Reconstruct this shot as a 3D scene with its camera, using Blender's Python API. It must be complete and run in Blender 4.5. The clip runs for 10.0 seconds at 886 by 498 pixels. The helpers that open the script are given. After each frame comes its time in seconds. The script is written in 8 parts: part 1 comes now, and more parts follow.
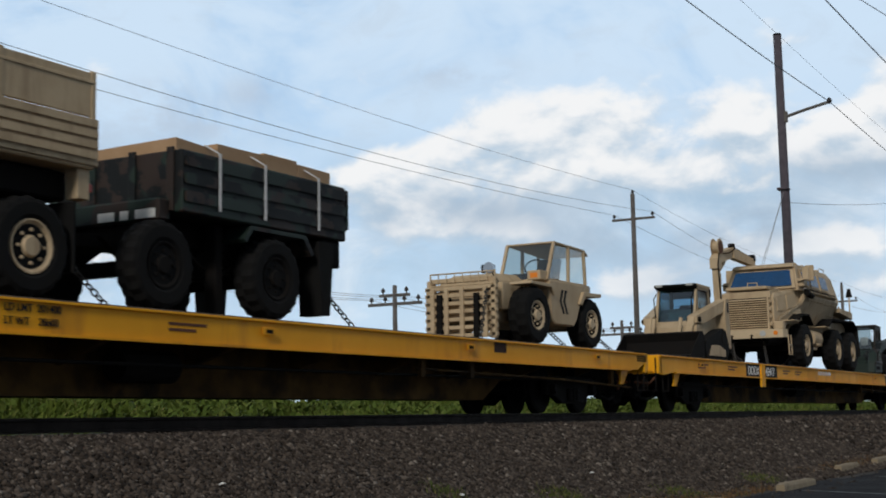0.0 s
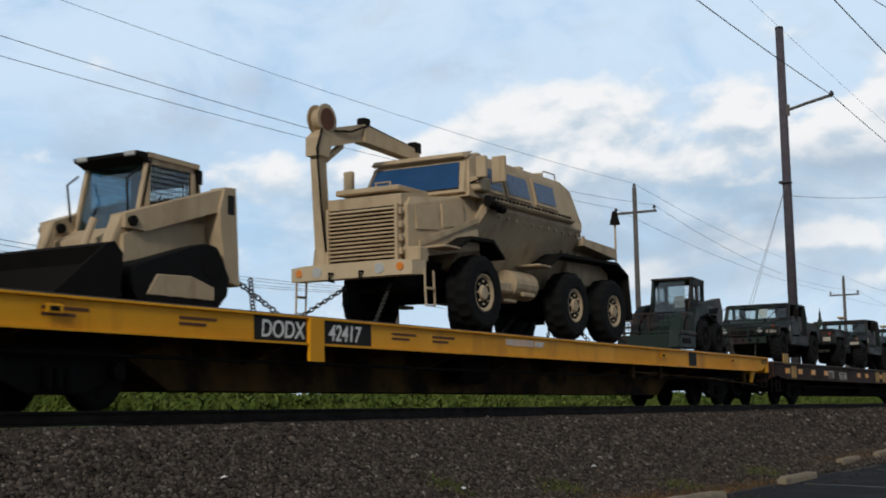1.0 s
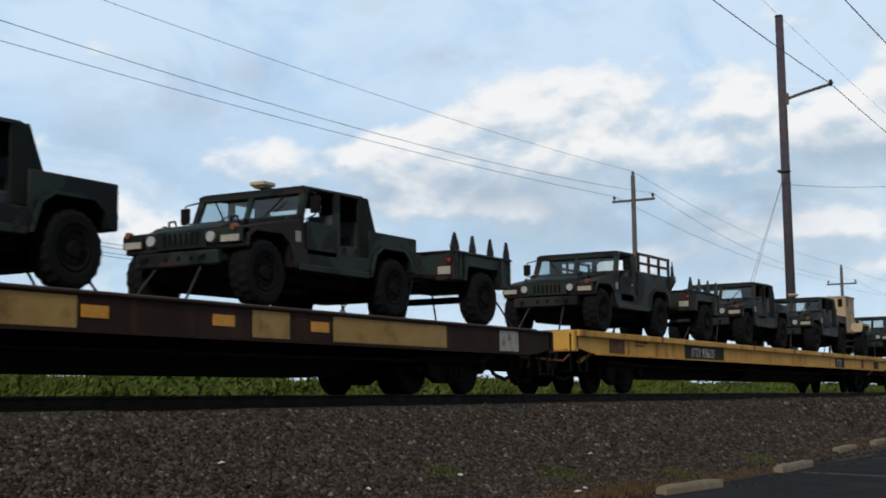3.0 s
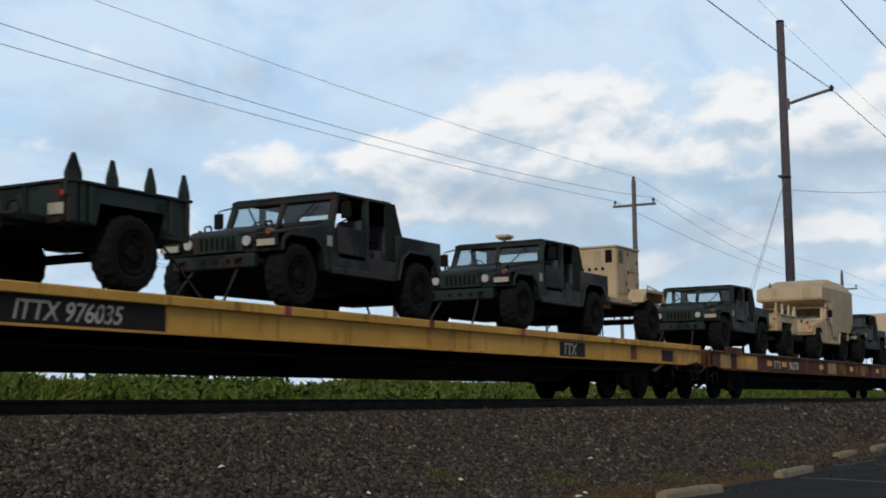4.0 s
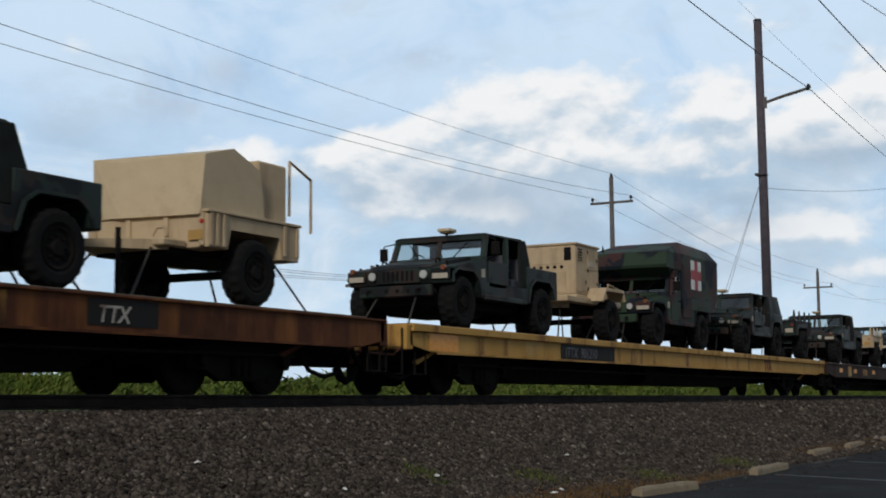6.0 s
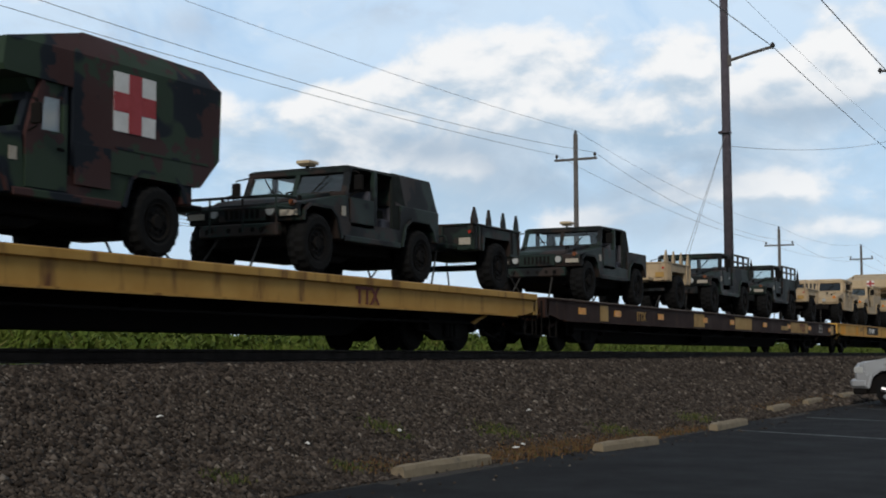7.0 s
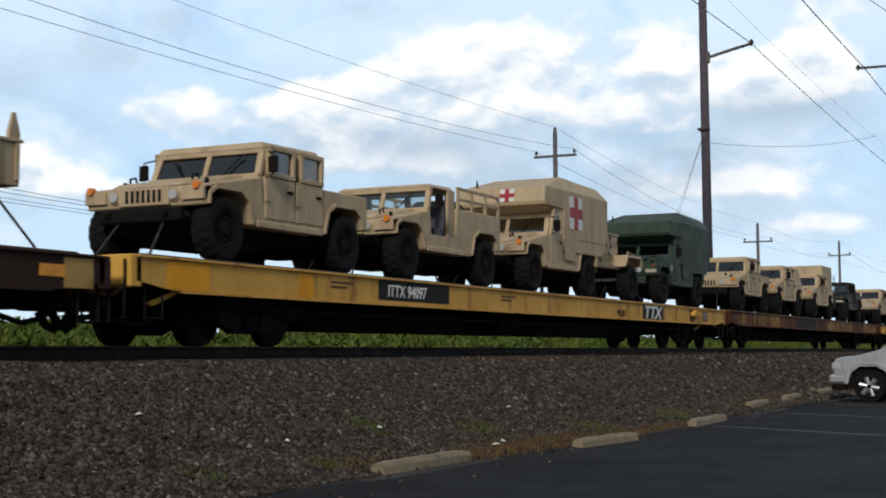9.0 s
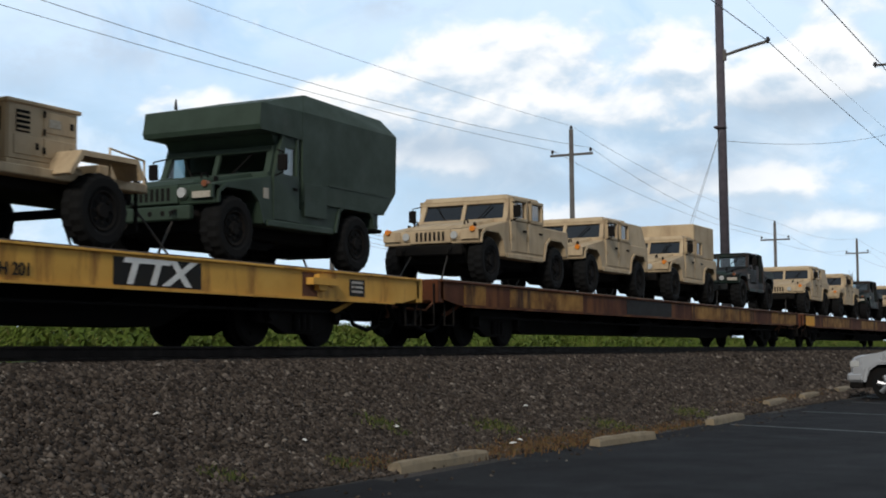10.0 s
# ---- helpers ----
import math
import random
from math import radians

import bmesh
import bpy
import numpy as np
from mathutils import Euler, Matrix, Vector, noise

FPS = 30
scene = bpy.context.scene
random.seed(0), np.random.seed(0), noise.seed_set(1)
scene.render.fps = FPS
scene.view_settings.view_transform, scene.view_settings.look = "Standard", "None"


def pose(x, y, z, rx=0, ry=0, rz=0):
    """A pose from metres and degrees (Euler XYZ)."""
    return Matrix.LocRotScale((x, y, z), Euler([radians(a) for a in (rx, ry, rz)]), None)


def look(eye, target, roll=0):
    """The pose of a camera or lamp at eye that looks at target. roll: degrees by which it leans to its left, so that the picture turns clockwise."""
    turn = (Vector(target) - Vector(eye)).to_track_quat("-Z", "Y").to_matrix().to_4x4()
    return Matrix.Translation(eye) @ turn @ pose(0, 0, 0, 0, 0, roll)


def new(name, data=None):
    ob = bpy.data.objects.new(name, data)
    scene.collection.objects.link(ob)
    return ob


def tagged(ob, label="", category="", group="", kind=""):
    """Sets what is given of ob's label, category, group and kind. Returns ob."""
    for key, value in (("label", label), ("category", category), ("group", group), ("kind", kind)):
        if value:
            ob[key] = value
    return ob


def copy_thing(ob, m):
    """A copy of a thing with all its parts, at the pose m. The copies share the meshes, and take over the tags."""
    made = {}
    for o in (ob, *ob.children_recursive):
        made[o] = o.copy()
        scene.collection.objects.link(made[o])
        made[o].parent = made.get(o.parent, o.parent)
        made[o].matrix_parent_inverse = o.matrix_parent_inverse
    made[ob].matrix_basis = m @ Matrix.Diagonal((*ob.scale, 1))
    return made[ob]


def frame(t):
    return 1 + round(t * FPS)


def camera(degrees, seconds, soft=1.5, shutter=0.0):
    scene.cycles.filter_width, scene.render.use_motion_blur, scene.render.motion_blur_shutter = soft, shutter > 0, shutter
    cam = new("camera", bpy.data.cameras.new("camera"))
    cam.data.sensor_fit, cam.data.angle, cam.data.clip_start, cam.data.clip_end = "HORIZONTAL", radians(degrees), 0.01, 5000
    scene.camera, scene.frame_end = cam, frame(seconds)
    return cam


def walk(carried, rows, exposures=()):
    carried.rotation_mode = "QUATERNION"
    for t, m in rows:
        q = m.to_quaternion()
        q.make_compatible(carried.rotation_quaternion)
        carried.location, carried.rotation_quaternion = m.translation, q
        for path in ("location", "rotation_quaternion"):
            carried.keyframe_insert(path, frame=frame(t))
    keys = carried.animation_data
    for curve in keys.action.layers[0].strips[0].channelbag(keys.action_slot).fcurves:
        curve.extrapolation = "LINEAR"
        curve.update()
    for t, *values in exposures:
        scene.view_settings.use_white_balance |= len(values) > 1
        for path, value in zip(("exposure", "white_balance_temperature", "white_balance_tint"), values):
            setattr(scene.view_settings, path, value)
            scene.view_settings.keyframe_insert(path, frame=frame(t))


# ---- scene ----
# camera: stands in the parking lot, turned by small pans
cam = camera(35.49, 10.0, soft=1.85, shutter=0.06)
EYE_Z = 1.3
PANS = [(0.0, -60.29, 7.07, 1.03), (0.5, -60.10, 6.89, 0.95), (1.0, -60.22, 6.80, 1.02), (1.5, -60.19, 6.70, 1.00), (2.0, -60.11, 6.45, 0.78), (2.5, -60.06, 6.16, 0.49), (2.7, -60.26, 6.13, 0.69), (3.8, -60.37, 6.48, 0.63), (4.0, -60.32, 6.44, 0.59), (4.5, -60.57, 6.33, 0.58), (5.0, -60.38, 6.47, 0.61), (5.2, -60.44, 6.63, 0.55), (6.3, -61.66, 5.93, 0.29), (6.5, -61.87, 5.53, 0.11), (7.0, -62.80, 4.44, 0.17), (7.5, -63.32, 4.32, 0.17), (8.0, -63.30, 4.27, 0.06), (8.5, -63.33, 4.12, -0.04), (9.0, -63.63, 4.30, 0.29), (9.5, -63.33, 4.33, 0.44), (10.0, -62.94, 4.27, 0.44)]
walk(cam, [(t, pose(0, 0, EYE_Z, 90 + p, r, y)) for t, y, p, r in PANS], exposures=[(0.0, -0.09), (5.2, -0.10), (6.5, -0.12), (7.5, 0.04), (8.5, 0.13), (10.0, 0.13)])

# ---- light: broken cloud, low soft sun ahead of the train ----
SUN_DIR = Vector((-0.80, -0.20, 0.50)).normalized()
sun = new("sun", bpy.data.lights.new("sun", "SUN"))
sun.data.energy, sun.data.angle, sun.data.color = 1.85, radians(10), (1.0, 0.94, 0.85)
sun.matrix_basis = look((0, 0, 60), tuple(Vector((0, 0, 60)) - SUN_DIR))

world = bpy.data.worlds.new("sky")
scene.world = world
world.use_nodes = True


def wire_world():
    nt = world.node_tree
    nt.nodes.clear()
    N, L = nt.nodes.new, nt.links.new

    def math_(op, a, b=None, c=None, clamp=False):
        n = N("ShaderNodeMath")
        n.operation, n.use_clamp = op, clamp
        for i, v in enumerate((a, b, c)):
            if v is None:
                continue
            if isinstance(v, (int, float)):
                n.inputs[i].default_value = v
            else:
                L(v, n.inputs[i])
        return n.outputs[0]

    def mix_(fac, a, b):
        n = N("ShaderNodeMix")
        n.data_type = "RGBA"
        for sock, v in ((n.inputs[0], fac), (n.inputs[6], a), (n.inputs[7], b)):
            if isinstance(v, (int, float)):
                sock.default_value = v
            elif isinstance(v, tuple):
                sock.default_value = (*v, 1)
            else:
                L(v, sock)
        return n.outputs[2]

    def ramp_(v, lo, hi):
        n = N("ShaderNodeMapRange")
        n.interpolation_type = "SMOOTHSTEP"
        L(v, n.inputs[0])
        n.inputs[1].default_value, n.inputs[2].default_value = lo, hi
        return n.outputs[0]

    tc = N("ShaderNodeTexCoord")
    sep = N("ShaderNodeSeparateXYZ")
    L(tc.outputs["Generated"], sep.inputs[0])
    az = math_("MULTIPLY", math_("ARCTAN2", sep.outputs[1], sep.outputs[0]), 57.29578)
    el = math_("MULTIPLY", math_("ARCSINE", sep.outputs[2]), 57.29578)
    comb = N("ShaderNodeCombineXYZ")
    L(math_("MULTIPLY", az, 0.62), comb.inputs[0])
    L(el, comb.inputs[1])

    def noise_(scale, detail, rough, offset=0.0, dist=0.0, at=None):
        m = N("ShaderNodeVectorMath")
        m.operation = "ADD"
        L((at or comb).outputs[0], m.inputs[0])
        m.inputs[1].default_value = (offset, offset * 0.7, offset * 0.3)
        n = N("ShaderNodeTexNoise")
        L(m.outputs[0], n.inputs["Vector"])
        n.inputs["Scale"].default_value = scale
        n.inputs["Detail"].default_value = detail
        n.inputs["Roughness"].default_value = rough
        n.inputs["Distortion"].default_value = dist
        return n.outputs[0]

    def blob(a, e, ra, re):
        dx = math_("DIVIDE", math_("SUBTRACT", az, a), ra)
        dy = math_("DIVIDE", math_("SUBTRACT", el, e), re)
        d2 = math_("ADD", math_("MULTIPLY", dx, dx), math_("MULTIPLY", dy, dy))
        return math_("EXPONENT", math_("MULTIPLY", d2, -1.0))

    def total(parts):
        s = parts[0]
        for p in parts[1:]:
            s = math_("ADD", s, p)
        return s

    sky = N("ShaderNodeTexSky")
    sky.sky_type, sky.sun_disc = "NISHITA", False
    sky.sun_elevation, sky.sun_rotation = math.asin(SUN_DIR.z), math.atan2(SUN_DIR.x, SUN_DIR.y)
    sky.altitude, sky.air_density, sky.dust_density = 50, 1.0, 1.5
    grey = N("ShaderNodeVectorMath")
    grey.operation = "SCALE"
    L(sky.outputs[0], grey.inputs[0])
    grey.inputs["Scale"].default_value = 0.10
    clear = mix_(0.6, grey.outputs[0], (0.36, 0.63, 0.96))

    # thin high veil
    veil_n = noise_(0.16, 5, 0.6, 3.0, 0.6)
    high = ramp_(el, 7.0, 14.5)
    veil = math_("MULTIPLY", ramp_(veil_n, 0.15, 0.50), math_("ADD", 0.45, math_("MULTIPLY", high, 0.5)), clamp=True)
    base = mix_(veil, clear, (0.60, 0.74, 0.89))
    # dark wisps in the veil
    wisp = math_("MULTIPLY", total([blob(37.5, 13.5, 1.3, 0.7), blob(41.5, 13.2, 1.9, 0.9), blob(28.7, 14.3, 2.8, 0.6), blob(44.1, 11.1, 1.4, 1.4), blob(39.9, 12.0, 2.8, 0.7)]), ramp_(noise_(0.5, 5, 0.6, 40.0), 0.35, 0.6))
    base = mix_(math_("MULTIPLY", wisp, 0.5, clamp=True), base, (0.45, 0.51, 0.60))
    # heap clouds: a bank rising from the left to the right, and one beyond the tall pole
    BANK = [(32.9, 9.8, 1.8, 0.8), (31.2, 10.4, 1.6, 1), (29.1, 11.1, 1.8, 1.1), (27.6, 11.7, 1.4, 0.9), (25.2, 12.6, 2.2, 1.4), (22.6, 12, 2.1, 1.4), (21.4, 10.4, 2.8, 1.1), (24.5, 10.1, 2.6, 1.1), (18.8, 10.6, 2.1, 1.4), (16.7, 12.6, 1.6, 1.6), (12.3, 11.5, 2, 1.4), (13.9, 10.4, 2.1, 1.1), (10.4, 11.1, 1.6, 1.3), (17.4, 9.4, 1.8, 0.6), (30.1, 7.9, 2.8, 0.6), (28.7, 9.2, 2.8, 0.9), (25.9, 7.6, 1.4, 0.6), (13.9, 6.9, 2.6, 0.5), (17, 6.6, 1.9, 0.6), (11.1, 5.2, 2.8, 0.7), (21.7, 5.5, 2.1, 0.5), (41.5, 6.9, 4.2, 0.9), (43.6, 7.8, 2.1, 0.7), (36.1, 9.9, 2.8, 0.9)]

    def bank(lift):
        """Cloud density at a height lift degrees above the looked-at one."""
        up = math_("ADD", el, lift)
        at = N("ShaderNodeCombineXYZ")
        L(math_("MULTIPLY", az, 0.62), at.inputs[0])
        L(up, at.inputs[1])
        rough_edge = noise_(0.40, 9, 0.56, 7.0, 0.25, at)
        puff = N("ShaderNodeTexVoronoi")
        puff.feature, puff.inputs["Smoothness"].default_value = "SMOOTH_F1", 0.6
        puff.inputs["Scale"].default_value = 0.75
        puff.inputs["Detail"].default_value = 3.0
        L(at.outputs[0], puff.inputs["Vector"])
        heap = None
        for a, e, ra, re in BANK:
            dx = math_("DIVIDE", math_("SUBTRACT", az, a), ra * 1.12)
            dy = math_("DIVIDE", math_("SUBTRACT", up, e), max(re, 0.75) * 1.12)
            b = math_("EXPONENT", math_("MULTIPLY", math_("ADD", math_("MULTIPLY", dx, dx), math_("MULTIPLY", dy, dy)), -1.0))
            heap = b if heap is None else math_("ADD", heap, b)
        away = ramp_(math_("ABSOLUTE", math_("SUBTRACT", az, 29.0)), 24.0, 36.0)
        far = math_("MULTIPLY", ramp_(noise_(0.13, 6, 0.6, 11.0, 0.4, at), 0.42, 0.6), away)
        body = math_("ADD", math_("MULTIPLY", math_("MINIMUM", heap, 1.15), 0.72), far)
        body = math_("ADD", body, math_("MULTIPLY", math_("SUBTRACT", rough_edge, 0.5), 2.1))
        return math_("SUBTRACT", body, math_("MULTIPLY", math_("SUBTRACT", puff.outputs["Distance"], 0.45), 0.35))

    # a broad soft deck of grey-blue cloud low over the horizon, with paler breaks
    deck = math_("MULTIPLY", ramp_(noise_(0.21, 9, 0.58, 51.0, 0.5), 0.34, 0.66), ramp_(math_("ABSOLUTE", math_("SUBTRACT", el, 7.4)), 5.2, 1.2))
    base = mix_(math_("MULTIPLY", deck, 0.9), base, (0.385, 0.535, 0.685))
    pale = math_("MULTIPLY", ramp_(noise_(0.27, 9, 0.6, 77.0, 0.6), 0.46, 0.72), ramp_(el, 14.0, 8.0))
    base = mix_(math_("MULTIPLY", pale, 0.6), base, (0.78, 0.85, 0.92))
    streaks = ramp_(noise_(0.5, 8, 0.6, 91.0, 0.8), 0.48, 0.75)
    base = mix_(math_("MULTIPLY", streaks, 0.35), base, (0.50, 0.59, 0.69))

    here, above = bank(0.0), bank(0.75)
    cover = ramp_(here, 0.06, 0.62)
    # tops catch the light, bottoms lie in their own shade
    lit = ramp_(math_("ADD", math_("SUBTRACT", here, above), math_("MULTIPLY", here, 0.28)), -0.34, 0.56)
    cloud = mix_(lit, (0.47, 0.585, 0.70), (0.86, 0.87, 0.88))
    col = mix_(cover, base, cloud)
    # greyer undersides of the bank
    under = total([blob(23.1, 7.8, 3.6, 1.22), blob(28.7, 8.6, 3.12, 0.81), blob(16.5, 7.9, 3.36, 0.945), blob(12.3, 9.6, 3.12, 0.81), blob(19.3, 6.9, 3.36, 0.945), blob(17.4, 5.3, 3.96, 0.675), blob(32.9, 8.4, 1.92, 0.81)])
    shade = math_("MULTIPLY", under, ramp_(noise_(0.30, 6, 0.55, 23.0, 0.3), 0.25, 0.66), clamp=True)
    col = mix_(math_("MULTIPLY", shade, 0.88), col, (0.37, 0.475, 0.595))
    # haze towards the horizon
    col = mix_(math_("MULTIPLY", ramp_(el, 9.0, -1.0), 0.55), col, (0.66, 0.77, 0.88))
    # unseen grey overhead and away from the bright side, added to dim the ground
    bright_side = ramp_(math_("ABSOLUTE", math_("SUBTRACT", az, 40.0)), 130.0, 40.0)
    low_sky = ramp_(el, 48.0, 18.0)
    col = mix_(math_("MULTIPLY", bright_side, low_sky), mix_(veil_n, (0.115, 0.14, 0.17), (0.24, 0.285, 0.33)), col)
    bg = N("ShaderNodeBackground")
    L(col, bg.inputs[0])
    bg.inputs[1].default_value = 1.11
    out = N("ShaderNodeOutputWorld")
    L(bg.outputs[0], out.inputs[0])


wire_world()


# ---- materials ----
def material(name, color, rough=0.6, metal=0.0, color2=None, scale=6.0, mix=0.5, bump=0.0, bump_scale=40.0, spec=0.5, dirt=None, dirt_scale=1.5, dirt_range=(0.52, 0.72), rand=0.0, detail=5, streak=False, sharp=False):
    """A procedural surface: two tones at one scale, dirt at another, fine relief."""
    m = bpy.data.materials.new(name)
    m.use_nodes = True
    nt = m.node_tree
    N, L = nt.nodes.new, nt.links.new
    b = nt.nodes["Principled BSDF"]
    b.inputs["Roughness"].default_value = rough
    b.inputs["Metallic"].default_value = metal
    b.inputs["Specular IOR Level"].default_value = spec
    tc = N("ShaderNodeTexCoord")
    info = N("ShaderNodeObjectInfo")
    shift = N("ShaderNodeVectorMath")
    shift.operation = "MULTIPLY_ADD"
    L(info.outputs["Random"], shift.inputs[0])
    shift.inputs[1].default_value = (37.0, 19.0, 11.0)
    L(tc.outputs["Object"], shift.inputs[2])

    def noise_tex(sc, det, stretch=None):
        src = shift.outputs[0]
        if stretch:
            mp = N("ShaderNodeMapping")
            mp.inputs["Scale"].default_value = stretch
            L(src, mp.inputs[0])
            src = mp.outputs[0]
        n = N("ShaderNodeTexNoise")
        L(src, n.inputs["Vector"])
        n.inputs["Scale"].default_value = sc
        n.inputs["Detail"].default_value = det
        n.inputs["Roughness"].default_value = 0.62
        return n.outputs[0]

    def remap(v, lo, hi):
        n = N("ShaderNodeMapRange")
        L(v, n.inputs[0])
        n.inputs[1].default_value, n.inputs[2].default_value = lo, hi
        return n.outputs[0]

    def blend(fac, a, c):
        n = N("ShaderNodeMix")
        n.data_type = "RGBA"
        L(fac, n.inputs[0])
        for s, v in ((n.inputs[6], a), (n.inputs[7], c)):
            if isinstance(v, tuple):
                s.default_value = (*v, 1)
            else:
                L(v, s)
        return n.outputs[2]

    c2 = color2 or tuple(v * 0.78 for v in color)
    f = noise_tex(scale, detail)
    lo, hi = (0.495, 0.515) if sharp else (0.5 - 0.18 / max(mix, 0.1) * 0.5, 0.5 + 0.2)
    col = blend(remap(f, lo, hi), color, c2)
    if dirt:
        d = noise_tex(dirt_scale, 6, (1.0, 1.0, 0.18) if streak else None)
        col = blend(remap(d, *dirt_range), col, dirt)
    if rand:
        hsv = N("ShaderNodeHueSaturation")
        L(col, hsv.inputs["Color"])
        mr = N("ShaderNodeMapRange")
        L(info.outputs["Random"], mr.inputs[0])
        mr.inputs[3].default_value, mr.inputs[4].default_value = 1 - rand, 1 + rand
        L(mr.outputs[0], hsv.inputs["Value"])
        col = hsv.outputs[0]
    L(col, b.inputs["Base Color"])
    rr = N("ShaderNodeMapRange")
    L(f, rr.inputs[0])
    rr.inputs[1].default_value, rr.inputs[2].default_value = 0.3, 0.7
    rr.inputs[3].default_value, rr.inputs[4].default_value = max(0.02, rough - 0.1), min(1, rough + 0.1)
    L(rr.outputs[0], b.inputs["Roughness"])
    if bump:
        bn = N("ShaderNodeBump")
        bn.inputs["Strength"].default_value = bump
        bn.inputs["Distance"].default_value = 0.02
        L(noise_tex(bump_scale, 4), bn.inputs["Height"])
        L(bn.outputs[0], b.inputs["Normal"])
    return m


def island_material(name, stops, rough=0.9):
    """Loose pieces in one mesh, each with a tone of its own."""
    m = bpy.data.materials.new(name)
    m.use_nodes = True
    nt = m.node_tree
    b = nt.nodes["Principled BSDF"]
    b.inputs["Roughness"].default_value = rough
    b.inputs["Specular IOR Level"].default_value = 0.25
    g = nt.nodes.new("ShaderNodeNewGeometry")
    r = nt.nodes.new("ShaderNodeValToRGB")
    while len(r.color_ramp.elements) < len(stops):
        r.color_ramp.elements.new(0.5)
    for e, (p, c) in zip(r.color_ramp.elements, stops):
        e.position, e.color = p, (*c, 1)
    nt.links.new(g.outputs["Random Per Island"], r.inputs[0])
    nt.links.new(r.outputs[0], b.inputs["Base Color"])
    return m


def glass_material(name, tint, rough=0.03):
    m = bpy.data.materials.new(name)
    m.use_nodes = True
    nt = m.node_tree
    nt.nodes.clear()
    N, L = nt.nodes.new, nt.links.new
    tr, gl, mx, fr, out = N("ShaderNodeBsdfTransparent"), N("ShaderNodeBsdfGlossy"), N("ShaderNodeMixShader"), N("ShaderNodeLayerWeight"), N("ShaderNodeOutputMaterial")
    tr.inputs[0].default_value = (*tint, 1)
    gl.inputs["Roughness"].default_value = rough
    fr.inputs[0].default_value = 0.5
    pw, ad = N("ShaderNodeMath"), N("ShaderNodeMath")
    pw.operation, pw.inputs[1].default_value = "POWER", 4.0
    ad.operation, ad.inputs[1].default_value, ad.inputs[2].default_value = "MULTIPLY_ADD", 0.72, 0.16
    L(fr.outputs["Facing"], pw.inputs[0])
    L(pw.outputs[0], ad.inputs[0])
    L(ad.outputs[0], mx.inputs[0])
    L(tr.outputs[0], mx.inputs[1])
    L(gl.outputs[0], mx.inputs[2])
    L(mx.outputs[0], out.inputs[0])
    return m


TAN = material("tan_paint", (0.51, 0.39, 0.245), 0.72, color2=(0.44, 0.33, 0.205), scale=2.5, dirt=(0.28, 0.195, 0.115), dirt_scale=3.0, dirt_range=(0.50, 0.78), streak=True, bump=0.06, bump_scale=60)
TAN_BRIGHT = material("pale_tan_paint", (0.56, 0.44, 0.285), 0.7, color2=(0.50, 0.39, 0.25), scale=3, dirt=(0.36, 0.27, 0.165), dirt_range=(0.58, 0.9), bump=0.04)
CAMO = material("woodland_camouflage_paint", (0.0125, 0.0250, 0.0200), 0.62, color2=(0.0038, 0.0056, 0.0070), scale=1.15, dirt=(0.0275, 0.0185, 0.0155), spec=0.3, dirt_scale=1.2, dirt_range=(0.535, 0.555), rand=0.15, detail=2, sharp=True, bump=0.05)
CAMO_BOLD = material("bold_camouflage_paint", (0.024, 0.044, 0.026), 0.72, color2=(0.0065, 0.0105, 0.0175), scale=0.8, dirt=(0.050, 0.022, 0.021), dirt_scale=0.75, dirt_range=(0.515, 0.53), detail=2, sharp=True, bump=0.05, spec=0.25)
GREEN = material("olive_green_paint", (0.024, 0.046, 0.028), 0.7, color2=(0.018, 0.035, 0.022), scale=2.0, dirt=(0.040, 0.050, 0.036), dirt_range=(0.6, 0.9), bump=0.05, bump_scale=80)
RUBBER = material("tyre_rubber", (0.0065, 0.0068, 0.0075), 0.9, spec=0.15, color2=(0.010, 0.0098, 0.0095), scale=7, bump=0.15, bump_scale=30)
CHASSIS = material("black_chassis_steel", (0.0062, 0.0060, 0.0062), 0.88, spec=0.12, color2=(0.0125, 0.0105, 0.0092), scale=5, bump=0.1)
CANVAS = material("dark_canvas", (0.016, 0.020, 0.018), 0.9, spec=0.2, color2=(0.011, 0.014, 0.013), scale=4, bump=0.25, bump_scale=9)
SEAT = material("seat_vinyl", (0.075, 0.075, 0.095), 0.6, scale=6)
GLASS = glass_material("clear_glass", (0.80, 0.86, 0.86))
TINT_GLASS = glass_material("pale_blue_glass", (0.42, 0.62, 0.74))
ARMOUR_GLASS = glass_material("thick_tinted_glass", (0.10, 0.16, 0.22))
DULL_AMBER = material("dull_amber_lens", (0.22, 0.07, 0.025), 0.35, scale=20)
MIRROR = material("mirror_glass", (0.85, 0.87, 0.9), 0.08, metal=1.0, scale=2)
LAMP = material("headlamp_glass", (0.50, 0.51, 0.50), 0.18, color2=(0.36, 0.37, 0.37), scale=30)
AMBER = material("amber_lens", (0.80, 0.24, 0.02), 0.3, scale=20)
REDLENS = material("red_lens", (0.45, 0.03, 0.02), 0.3, scale=20)
WHITE = material("white_paint", (0.78, 0.78, 0.76), 0.6, scale=6, color2=(0.66, 0.66, 0.64))
RED = material("red_paint", (0.40, 0.030, 0.036), 0.6, scale=6)
DARK_RED = material("faded_dark_red_stencil", (0.17, 0.035, 0.022), 0.75, color2=(0.12, 0.03, 0.02), scale=8)
